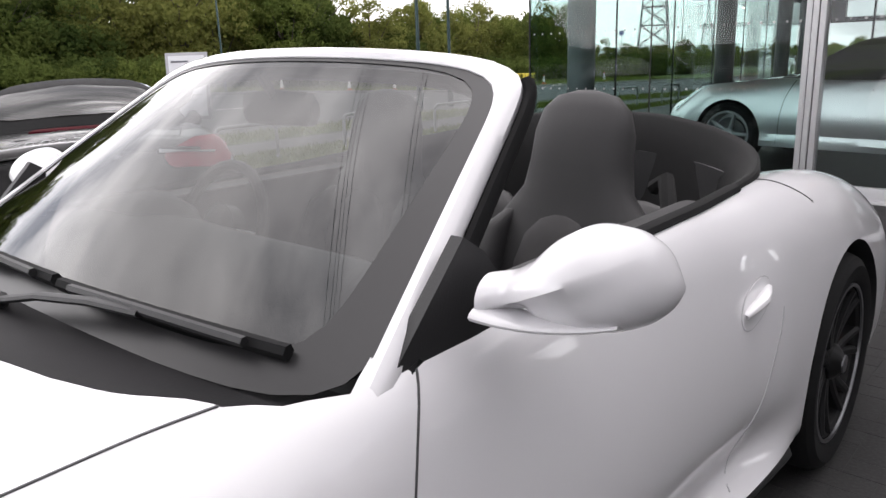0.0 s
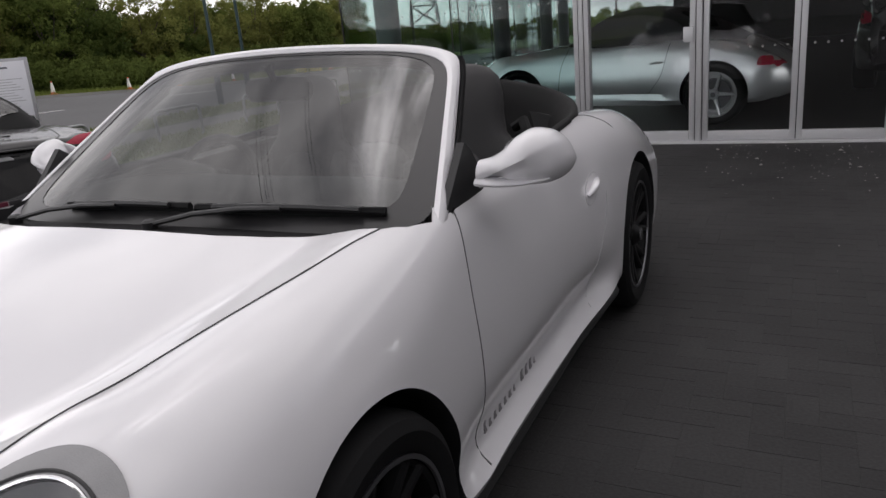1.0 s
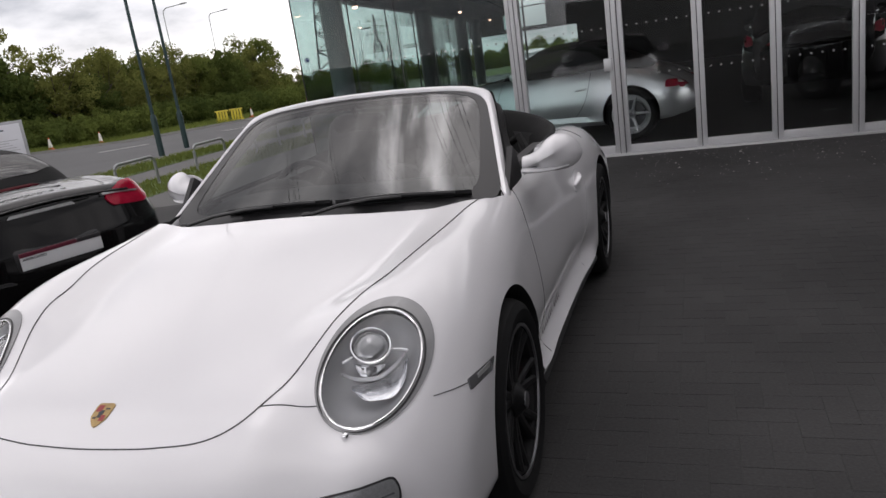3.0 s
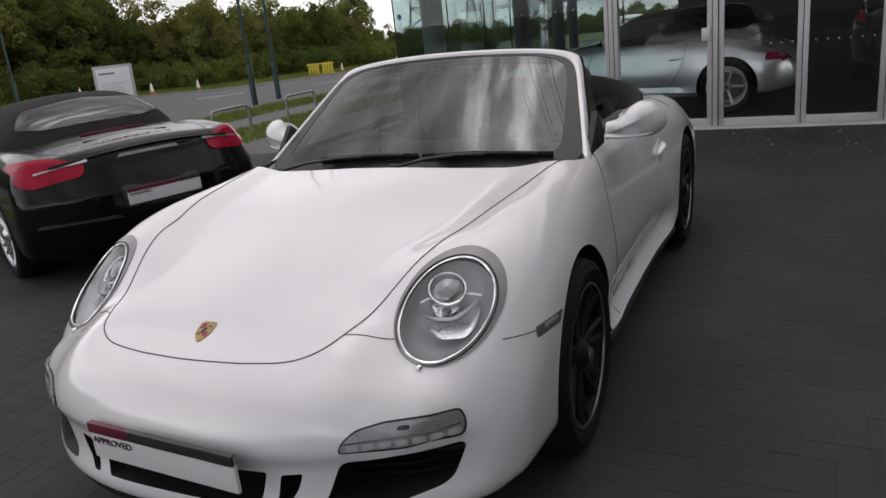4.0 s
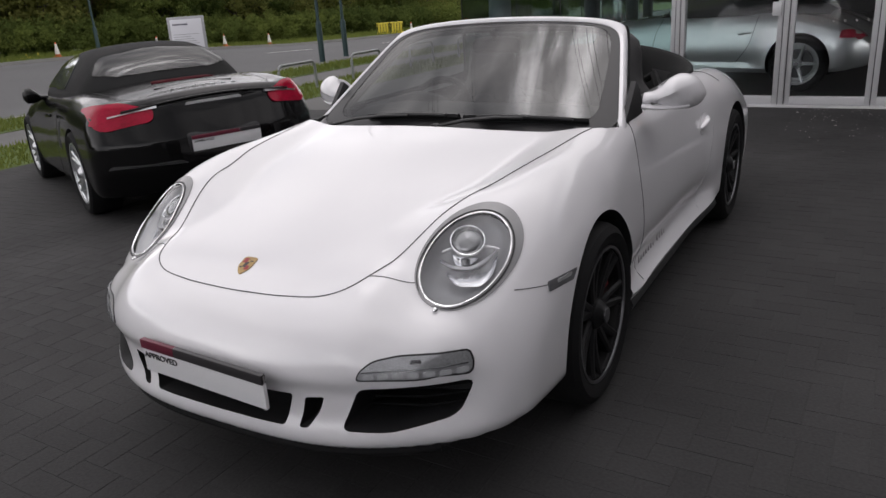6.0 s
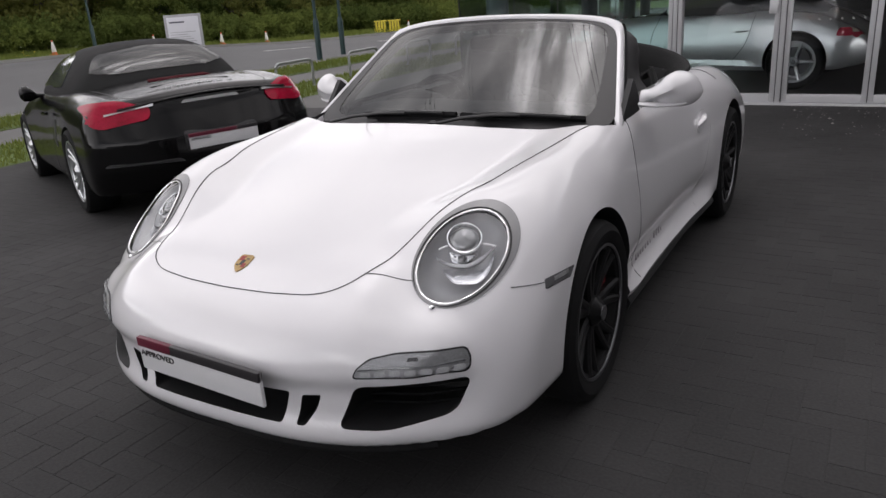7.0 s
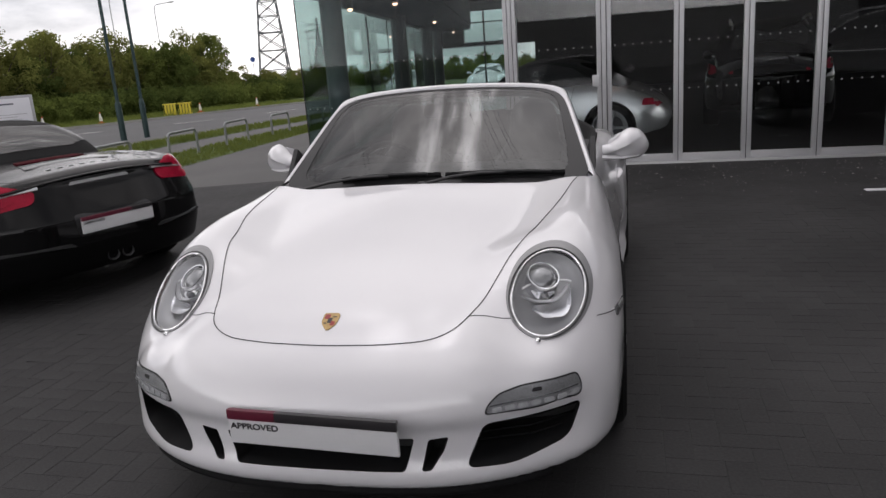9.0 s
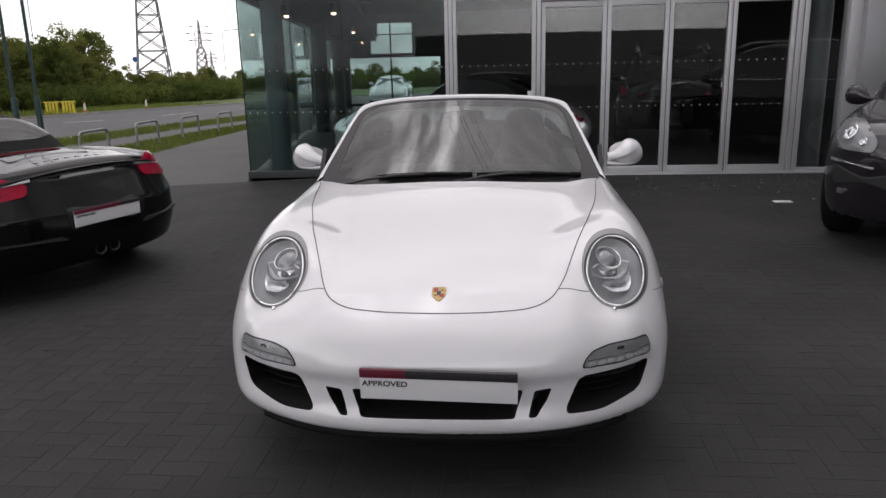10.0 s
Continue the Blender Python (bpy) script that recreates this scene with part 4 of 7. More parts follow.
sweep_frame(0.988, 1.066, -0.03, 0.012, "white_paint", "screen_frame", "white windscreen frame", -1.02)
for s in (1, -1):
    sweep_frame(1.058, 1.104, -0.06, -0.004, "rubber", "screen_seal", "black rubber seal on the frame", -1.0, s, 0.9)
sweep_frame(0.96, 1.06, -0.055, -0.03, "dash_grey", "header_trim", "dark lining inside the frame", -0.95)
# cowl panel, sunk behind the bonnet's edge
cowl_y = curve(*COWL)
P = np.array([[(x * (1 - 0.01 * q), float(cowl_y(abs(x))) * (1 - q) + (1.50 + 0.10 * (x / 0.75) ** 2) * q, 0.884 - 0.036 * (x / 0.75) ** 2 - 0.012 * q) for q in np.linspace(0, 1, 8)] for x in np.linspace(-0.748, 0.748, 45)])
N = np.zeros_like(P)
N[..., 2] = 1
part("cowl_panel", slab(bmesh.new(), P, N, -0.02, 0.0), "cowl_plastic", white, "dark grey plastic cowl under the windscreen")
# wipers, parked low on the glass
for s0, s1, t0, t1, px in ((-0.55, 0.10, -0.84, -0.83, -0.62), (0.13, 0.84, -0.84, -0.80, 0.0)):
    w = new("wiper")
    w.parent = white
    root = Vector((px, 1.40 + 0.08 * (px / 0.7) ** 2, 0.888 - 0.03 * (px / 0.75) ** 2))
    mid = screen(s0 + (s1 - s0) * 0.5, (t0 + t1) / 2 - 0.03, 0.030)
    part("wiper_arm", tube(bmesh.new(), [root, root.lerp(mid, 0.35) + Vector((0, 0, 0.014)), root.lerp(mid, 0.7) + Vector((0, 0, 0.012)), mid], 0.012, 8, flat=0.6), "black_plastic", w)
    bl = bmesh.new()
    tube(bl, [screen(s0 + (s1 - s0) * q, t0 + (t1 - t0) * q, 0.012) for q in np.linspace(0, 1, 11)], 0.011, 6, flat=1.1)
    part("wiper_blade", bl, "rubber", w)
    sp = bmesh.new()
    tube(sp, [screen(s0 + (s1 - s0) * q, t0 + (t1 - t0) * q - 0.02, 0.024 + 0.008 * math.sin(math.pi * q)) for q in np.linspace(0.12, 0.88, 7)], 0.008, 6)
    part("wiper_bridge", sp, "black_plastic", w)
    part("wiper_pivot", lathe(bmesh.new(), [(0.020, -0.02), (0.020, 0.008), (0.012, 0.014), (0.0005, 0.014)], 16, "z", root), "black_plastic", w)

# door mirrors
MR_TOP = curve((0.0, 0.966), (0.12, 0.970), (0.28, 0.990), (0.42, 1.020), (0.58, 1.034), (0.75, 1.026), (0.88, 1.004), (0.96, 0.976), (1.0, 0.952))
MR_LOW = curve((0.0, 0.892), (0.10, 0.914), (0.22, 0.916), (0.34, 0.900), (0.5, 0.888), (0.7, 0.888), (0.85, 0.897), (0.96, 0.917), (1.0, 0.936))
MR_FRONT = curve((0.0, 0.036), (0.15, 0.045), (0.35, 0.080), (0.6, 0.105), (0.8, 0.092), (0.92, 0.062), (1.0, 0.012))
MR_BACK = curve((0.0, 0.034), (0.3, 0.050), (0.6, 0.062), (0.85, 0.055), (1.0, 0.012))
for s in (1, -1):
    mr = new("door_mirror")
    mr.parent = white
    tuck = 0.010 if s > 0 else 0.045
    hd = bmesh.new()
    P = []
    for i in range(45):
        t = i / 44
        cx, cy = 0.800 - tuck + 0.214 * t, 1.770 + 0.135 * t
        zt, zb = float(MR_TOP(t)), float(MR_LOW(t))
        cz, hh = (zt + zb) / 2, (zt - zb) / 2
        df, db = float(MR_FRONT(t)), float(MR_BACK(t))
        row = []
        # the ring has a vertex on the slanting crease, under which the face is scooped
        qc = math.pi - math.asin(max(-0.9, min(0.9, (0.916 + 0.095 * t - cz) / hh)))
        scoop = max(0.0, min(1.0, (0.95 - t) / 0.45)) * max(0.0, min(1.0, t / 0.15)) * min(1.0, df / 0.06)
        for k in range(48):
            q = qc * k / 30 if k <= 30 else qc + (2 * math.pi - qc) * (k - 30) / 18
            fy, fz = math.cos(q), math.sin(q)
            dep = df if fy < 0 else db
            if fy < 0 and k > 30:
                dep -= 0.022 * scoop * min(1.0, (k - 30) / 2)
            row.append(Vector((s * cx, cy + dep * fy, cz + hh * fz + 0.016)))
        P.append(row)
    V = grid_mesh(hd, P, wrap_v=True)
    hd.faces.new(V[0])
    hd.faces.new(V[-1])
    part("mirror_head", hd, "white_paint", mr, "white mirror housing")
    am = bmesh.new()
    bl = []
    for i in range(21):
        t = i / 20
        hz = 0.013 - 0.008 * t
        c = Vector((s * (0.798 - tuck + 0.172 * t), 1.758 + 0.055 * t * t + 0.02 * t, 0.930 - 0.010 * math.sin(math.pi * min(1, t * 0.8)) ))
        dp = 0.036 - 0.014 * t
        bl.append([c + Vector((0, dp * math.cos(2 * math.pi * k / 16), hz * math.sin(2 * math.pi * k / 16))) for k in range(16)])
    V = grid_mesh(am, bl, wrap_v=True)
    am.faces.new(V[0])
    am.faces.new(V[-1])
    part("mirror_arm", am, "white_paint", mr, "white lower blade of the mirror foot")
    pr = prism([(1.60, 0.870), (1.86, 0.885), (1.85, 0.94), (1.80, 1.0), (1.755, 1.03)], "x", s * 0.735, s * 0.757)
    part("mirror_base", pr, "black_plastic", mr, "black triangular mirror base", smooth=False)
    gm = bmesh.new()
    bmesh.ops.create_cone(gm, cap_ends=True, segments=28, radius1=0.05, radius2=0.05, depth=0.004, matrix=pose(s * (0.91 - tuck), 1.875, 0.98, 90, 0, 0) @ Matrix.Diagonal((1.7, 1.0, 1, 1)))
    part("mirror_glass", gm, "chrome", mr)
    # belt strip
    bs = bmesh.new()
    bp, bn = onto(white_f, np.array([[s * 0.735, 1.64 + 1.22 * i / 20, 1.4] for i in range(21)]), (0, 0, -1))
    tube(bs, [Vector(p) + Vector((-s * 0.015, 0, 0.004)) for p in bp], 0.020, 8, flat=0.7)
    part("belt_strip", bs, "rubber", white, "black rubber strip on the door top")
    dp = bmesh.new()
    box(dp, s * 0.62, s * 0.71, 1.72, 2.78, 0.45, 0.90, 0.025)
    part("door_lining", dp, "leather", white, "dark leather door lining")

# cockpit
part("cabin_floor", boxm(-0.70, 0.70, 1.60, 3.0, 0.302, 0.33, 0.005), "fabric", white)
ds = bmesh.new()
loft(ds, [(-0.70, 1.80, 0.80, 0.10, 0.07), (-0.60, 1.77, 0.825, 0.17, 0.085), (-0.37, 1.755, 0.845, 0.20, 0.095), (0.0, 1.75, 0.835, 0.21, 0.09), (0.37, 1.755, 0.835, 0.20, 0.09), (0.60, 1.77, 0.825, 0.17, 0.085), (0.70, 1.80, 0.80, 0.10, 0.07)], 24, 2.6, "x")
part("dashboard", ds, "dash_grey", white, "dark grey dashboard")
part("instrument_hood", loft(bmesh.new(), [(-0.56, 1.86, 0.885, 0.06, 0.02), (-0.48, 1.86, 0.905, 0.09, 0.045), (-0.37, 1.86, 0.915, 0.10, 0.055), (-0.26, 1.86, 0.905, 0.09, 0.045), (-0.18, 1.86, 0.885, 0.06, 0.02)], 20, 2.4, "x"), "leather", white)
sw = new("steering_wheel")
sw.parent = white
sw.matrix_basis = pose(-0.37, 2.07, 0.825, 68, 0, 0)
part("wheel_ring", tube(bmesh.new(), [(0.185 * math.cos(2 * math.pi * k / 40), 0.185 * math.sin(2 * math.pi * k / 40), 0) for k in range(40)], 0.016, 10, closed=True), "leather", sw)
part("wheel_boss", lathe(bmesh.new(), [(0.075, -0.03), (0.075, 0.012), (0.05, 0.026), (0.0005, 0.03)], 24, "z"), "leather", sw)
for a in (0, 180, 270):
    part("wheel_spoke", tube(bmesh.new(), [(0.05 * math.cos(radians(a)), 0.05 * math.sin(radians(a)), 0), (0.18 * math.cos(radians(a)), 0.18 * math.sin(radians(a)), 0)], 0.018, 8, flat=0.4), "lamp_grey", sw)
part("steering_column", tube(bmesh.new(), [(-0.37, 1.85, 0.75), (-0.37, 2.03, 0.81)], 0.05, 14), "black_plastic", white)
part("centre_console", boxm(-0.13, 0.13, 1.85, 2.85, 0.33, 0.56, 0.03), "leather", white)
for s in (1, -1):
    st = new("front_seat")
    st.parent = white
    st.matrix_basis = pose(s * 0.37, 2.50, 0.0, -12, 0, 0)
    part("seat_back", loft(bmesh.new(), [(0.40, 0, 0, 0.20, 0.06), (0.46, 0, 0, 0.24, 0.085), (0.60, 0, 0, 0.25, 0.09), (0.74, 0, 0, 0.255, 0.085), (0.82, 0, 0, 0.245, 0.075), (0.88, 0, 0, 0.20, 0.068), (0.93, 0, 0, 0.158, 0.066), (1.00, 0, 0, 0.145, 0.068), (1.08, 0, 0, 0.140, 0.066), (1.14, 0, 0, 0.122, 0.058), (1.175, 0, 0, 0.085, 0.042), (1.19, 0, 0, 0.03, 0.02)], 28, 2.7), "leather", st, "dark leather seat back with built-in headrest")
    part("seat_bolster", loft(bmesh.new(), [(0.44, -0.20, -0.06, 0.045, 0.08), (0.62, -0.215, -0.075, 0.05, 0.09), (0.80, -0.20, -0.06, 0.04, 0.06), (0.86, -0.17, -0.03, 0.02, 0.03)], 16, 2.3), "leather", st)
    part("seat_bolster", loft(bmesh.new(), [(0.44, 0.20, -0.06, 0.045, 0.08), (0.62, 0.215, -0.075, 0.05, 0.09), (0.80, 0.20, -0.06, 0.04, 0.06), (0.86, 0.17, -0.03, 0.02, 0.03)], 16, 2.3), "leather", st)
    part("seat_cushion", boxm(-0.24, 0.24, -0.50, 0.02, 0.40, 0.53, 0.04), "leather", st)
    part("seat_panel", loft(bmesh.new(), [(0.55, 0, -0.085, 0.12, 0.014), (0.72, 0, -0.083, 0.12, 0.014), (0.80, 0, -0.076, 0.10, 0.012), (0.845, 0, -0.070, 0.06, 0.010), (0.86, 0, -0.066, 0.02, 0.006)], 16, 2.4), "seat_cloth", st, "woven seat centre")
    rs = new("rear_seat")
    rs.parent = white
    rs.matrix_basis = pose(s * 0.31, 2.88, 0, -18, 0, 0)
    part("seat_back", loft(bmesh.new(), [(0.40, 0, 0, 0.2, 0.05), (0.6, 0, 0, 0.22, 0.06), (0.76, 0, 0, 0.20, 0.055), (0.82, 0, 0, 0.13, 0.04), (0.84, 0, 0, 0.05, 0.02)], 20, 2.6), "leather", rs)
    part("belt_guide", tube(bmesh.new(), [(s * 0.58, 2.70, 0.70), (s * 0.60, 2.76, 0.86), (s * 0.55, 2.84, 0.93), (s * 0.50, 2.88, 0.90)], 0.022, 8), "fabric", white)
rf = bmesh.new()
RIM_X = curve((0.0, 0.728), (0.18, 0.720), (0.35, 0.645), (0.5, 0.53), (0.66, 0.38), (0.82, 0.20), (1.0, 0.0))
RIM_Y = curve((0.0, 2.56), (0.18, 2.96), (0.35, 3.24), (0.5, 3.40), (0.66, 3.47), (0.82, 3.50), (1.0, 3.505))
RIM_Z = curve((0.0, 0.918), (0.18, 0.936), (0.35, 0.958), (0.5, 0.985), (0.66, 1.018), (0.82, 1.042), (1.0, 1.050))
P = []
for i in range(61):
    u = -1 + 2 * i / 60
    w_ = 1 - abs(u)
    rx, ry, rz = math.copysign(float(RIM_X(w_)), u) if i != 30 else 0.0, float(RIM_Y(w_)), float(RIM_Z(w_))
    P.append([Vector((rx * k1, 2.45 + (ry - 2.45) * k1, rz + dz if dz > -0.5 else 0.60)) for k1, dz in ((1.0, -0.12), (1.008, -0.03), (1.006, -0.006), (0.997, 0.0), (0.985, -0.002), (0.972, -0.010), (0.962, -0.028), (0.945, -0.05), (0.93, -0.12), (0.92, -1.0))])
grid_mesh(rf, P)
part("roof_well_rim", rf, "fabric", white, "black folded fabric roof and rim behind the seats")
im = new("interior_mirror")
im.parent = white
part("mirror_shell", loft(bmesh.new(), [(-0.125, 2.03, 1.165, 0.012, 0.02), (-0.11, 2.03, 1.165, 0.02, 0.036), (0.0, 2.03, 1.168, 0.024, 0.04), (0.11, 2.03, 1.165, 0.02, 0.036), (0.125, 2.03, 1.165, 0.012, 0.02)], 18, 2.8, "x"), "black_plastic", im)
part("mirror_stalk", tube(bmesh.new(), [(0, 2.02, 1.19), (0, 1.985, 1.245)], 0.012, 8), "black_plastic", im)

# ---- ground, road and planting ----
paint("soil", (0.07, 0.09, 0.03), 0.95, var=0.3, scale=0.4, fine=6, bump=0.4)
paint("joint_sand", (0.034, 0.0335, 0.0335), 0.95, var=0.3, fine=60, bump=0.3)
paint("block_grey", (0.0195, 0.0192, 0.0197), 0.74, var=0.35, scale=1.1, fine=90, bump=0.4, island=0.07, col2=(0.046, 0.0452, 0.0455), spec=0.2)
paint("block_single", (0.0195, 0.0192, 0.0197), 0.74, var=0.35, scale=1.1, fine=90, bump=0.4, objrand=0.07, col2=(0.046, 0.0452, 0.0455), spec=0.2)
paint("asphalt", (0.075, 0.075, 0.077), 0.85, var=0.2, scale=0.35, fine=120, bump=0.5)
paint("path_asphalt", (0.10, 0.098, 0.096), 0.9, var=0.2, scale=0.6, fine=90, bump=0.4)
paint("kerb_stone", (0.22, 0.215, 0.20), 0.85, var=0.2, scale=1.5, fine=60, bump=0.3)
paint("turf", (0.075, 0.11, 0.022), 0.95, var=0.4, scale=0.8, fine=20, bump=0.8)
foliage("grass_blade", (0.060, 0.090, 0.018), (0.16, 0.19, 0.05))
paint("line_paint", (0.45, 0.45, 0.44), 0.7, var=0.2, fine=60)
foliage("leaf", (0.062, 0.092, 0.024), (0.14, 0.168, 0.044))
foliage("leaf_dark", (0.036, 0.056, 0.017), (0.092, 0.118, 0.032))
foliage("leaf_pale", (0.088, 0.106, 0.030), (0.18, 0.188, 0.054))
paint("bark", (0.06, 0.05, 0.04), 0.9, var=0.3, scale=4, fine=40, bump=0.6)


def dip(x):
    """The parking area drains towards a low line, and the verge climbs back to the road."""
    x = np.asarray(x, float)
    return -0.04 * np.clip(-2.2 - x, 0, 3.8) + 0.152 * np.clip((-7.2 - x) / 3.1, 0, 1)


def bend(y):
    """How far the road has swung to the right at y."""
    d = np.clip(np.asarray(y, float) - 14.0, 0, None)
    return np.where(d < 40, 0.006 * d * d, 9.6 + 0.48 * (d - 40))


def fall(x, y):
    """The land falls gently away beyond the parking area."""
    d = np.clip(-0.52 * np.asarray(x, float) + 0.85 * np.asarray(y, float) - 16.0, 0, None)
    rise = 0.36 * np.clip((27.0 - np.asarray(y, float)) / 9.0, 0, 1) * np.clip((-13.0 - np.asarray(x, float)) / 9.0, 0, 1)
    return -0.021 * d + dip(x) + rise


def strip(name, x0, x1, z0, z1, mat, label, category, y0=-70.0, y1=95.0, n=90, curved=True):
    bm = bmesh.new()
    ys = np.linspace(y0, y1, n)
    bs = bend(ys) if curved else 0 * ys
    m = max(2, min(16, int(abs(x1 - x0) / 1.2) + 2))
    P = np.array([[(x + b, y, z1 + float(fall(x + b, y))) for x in np.linspace(x0, x1, m)] for y, b in zip(ys, bs)])
    N = np.zeros_like(P)
    N[..., 2] = 1
    slab(bm, P, N, z0 - z1, 0.0)
    ob = part(name, bm, mat, smooth=False)
    return tagged(ob, label, category, kind="structure")


_g = np.array([-2500, -1200, -600, -300, -160, -90, -60, -40, -30, -22, -16, -11, -6, 0, 6, 12, 18, 26, 36, 50, 70, 100, 160, 300, 600, 1200, 2500.0])
_gb = bmesh.new()
grid_mesh(_gb, [[Vector((x, y, float(fall(x, y)) - 0.20)) for y in _g] for x in _g])
tagged(part("ground", _gb, "soil"), "rough green open land reaching the horizon", "ground", kind="structure")
def sheet(xs, y0, y1, z0, z1):
    """A slab that follows the fall of the parking area."""
    P = np.array([[(x, y, z1 + float(dip(x))) for y in (y0, y1)] for x in xs])
    N = np.zeros_like(P)
    N[..., 2] = 1
    return slab(bmesh.new(), P, N, z0 - z1, 0.0)


tagged(part("lot_bed", sheet((-7.03, -6.0, -2.2, 24.0), -40, 7.58, -0.15, -0.0022), "joint_sand", smooth=False), "dark sand bed under the block paving", "ground", kind="structure")
strip("verge_grass", -8.27, -7.032, -0.15, 0.0, "turf", "strip of mown grass beside the parking area", "grass", curved=True, y0=-40)
strip("footpath", -9.28, -8.272, -0.15, -0.01, "path_asphalt", "grey asphalt footpath between grass strips", "footpath")
strip("verge_grass", -10.3, -9.282, -0.15, 0.0, "turf", "strip of mown grass beside the road", "grass")
strip("kerb", -10.45, -10.302, -0.15, 0.006, "kerb_stone", "pale concrete kerb along the road", "kerb")
strip("road", -24.0, -10.452, -0.155, -0.10, "asphalt", "wide worn grey asphalt road", "road")
strip("kerb", -24.15, -24.002, -0.15, 0.006, "kerb_stone", "pale concrete kerb along the road", "kerb")
strip("far_verge", -60.0, -24.152, -0.155, 0.0, "turf", "rough grass verge beyond the road", "grass")
tagged(part("side_yard", sheet((-7.028, -6.0, -3.42), 7.582, 40, -0.15, -0.004), "path_asphalt", smooth=False), "grey asphalt yard beside the showroom", "ground", kind="structure")
for k, y in enumerate(range(-30, 70, 6)):
    b = float(bend(y))
    a = float(bend(y + 2.2))
    bm = bmesh.new()
    P = np.array([[(-17.0 + b, y, -0.094), (-16.88 + b, y, -0.094)], [(-17.0 + a, y + 2.2, -0.094), (-16.88 + a, y + 2.2, -0.094)]])
    P[..., 2] += fall(P[..., 0], P[..., 1])
    N = np.zeros_like(P)
    N[..., 2] = 1
    slab(bm, P, N, -0.003, 0.0)
    tagged(part("lane_marking", bm, "line_paint", smooth=False), "worn white lane dash on the road", "road marking", kind="structure")


def blades(n, x0, x1, y0, y1, h, seed, z=0.0, curved=True):
    rs = np.random.RandomState(seed)
    x, y = rs.uniform(x0, x1, n), rs.uniform(y0, y1, n)
    if curved:
        x = x + bend(y)
    a = rs.uniform(0, 2 * np.pi, n)
    z = z + fall(x, y)
    hh = h * rs.uniform(0.5, 1.3, n)
    w = 0.012
    lean = rs.uniform(0.1, 0.5, n) * hh
    b = rs.uniform(0, 2 * np.pi, n)
    V = np.stack([np.stack([x - w * np.cos(a), y - w * np.sin(a), z], -1), np.stack([x + w * np.cos(a), y + w * np.sin(a), z], -1), np.stack([x + lean * np.cos(b), y + lean * np.sin(b), hh + z], -1)], 1).reshape(-1, 3)
    me = bpy.data.meshes.new("grass")
    me.from_pydata(V.tolist(), [], [(3 * i, 3 * i + 1, 3 * i + 2) for i in range(n)])
    me.materials.append(MATS["grass_blade"])
    return tagged(new("grass", me), "short green grass blades", "grass", kind="stuff")


blades(15000, -8.25, -7.05, 0, 24, 0.07, 3)
blades(13000, -10.28, -9.3, 0, 26, 0.08, 4)
blades(26000, -31, -24.2, -5, 45, 0.20, 5)


def leaf_mesh(name, seed, clumps, leaves, size, w, h, mat, low=0.12):
    """A ragged crown: leaf blades scattered round many clump centres."""
    rs = np.random.RandomState(seed)
    c = []
    while len(c) < clumps:
        p = rs.uniform(-1, 1, 3)
        if np.linalg.norm(p) < 1:
            c.append(p)
    c = np.array(c) * [w, w, h * 0.5] + [0, 0, h * (0.5 + low * 0.5)]
    c[:, :2] *= (0.75 + 0.25 * np.cos((c[:, 2:3] / h - 0.35) * 2.2))
    k = rs.randint(0, clumps, leaves)
    rad = rs.uniform(0.18, 0.55, clumps)[k] * rs.uniform(0.2, 1.0, leaves) ** 0.4
    d = rs.normal(size=(leaves, 3))
    d /= np.linalg.norm(d, axis=1, keepdims=True)
    p = c[k] + d * rad[:, None] * [1.15, 1.15, 0.9]
    p[:, 2] = np.maximum(p[:, 2], 0.05)
    u = rs.normal(size=(leaves, 3))
    u /= np.linalg.norm(u, axis=1, keepdims=True)
    v = np.cross(u, rs.normal(size=(leaves, 3)))
    v /= np.maximum(np.linalg.norm(v, axis=1, keepdims=True), 1e-6)
    s = size * rs.uniform(0.5, 1.3, leaves)[:, None]
    V = np.stack([p - u * s, p + v * s * 0.55, p + u * s, p - v * s * 0.55], 1).reshape(-1, 3)
    me = bpy.data.meshes.new(name)
    me.from_pydata(V.tolist(), [], [(4 * i, 4 * i + 1, 4 * i + 2, 4 * i + 3) for i in range(leaves)])
    me.materials.append(MATS[mat])
    return me


def limbs(seed, h, w):
    rs = random.Random(seed)
    bm = bmesh.new()
    tube(bm, [(0, 0, -0.1), (0.05, 0.02, h * 0.3), (rs.uniform(-0.2, 0.2), rs.uniform(-0.2, 0.2), h * 0.62), (rs.uniform(-0.3, 0.3), rs.uniform(-0.3, 0.3), h * 0.98)], 0.10, 7, taper=lambda t: 1.1 - t)
    for k in range(9):
        a, z0 = rs.uniform(0, 6.28), h * rs.uniform(0.15, 0.6)
        r = w * rs.uniform(0.5, 0.95)
        tube(bm, [(0.03, 0.02, z0), (r * 0.5 * math.cos(a), r * 0.5 * math.sin(a), z0 + h * 0.18), (r * math.cos(a), r * math.sin(a), z0 + h * rs.uniform(0.25, 0.5))], 0.045, 5, taper=lambda t: 1.05 - t)
    return bm


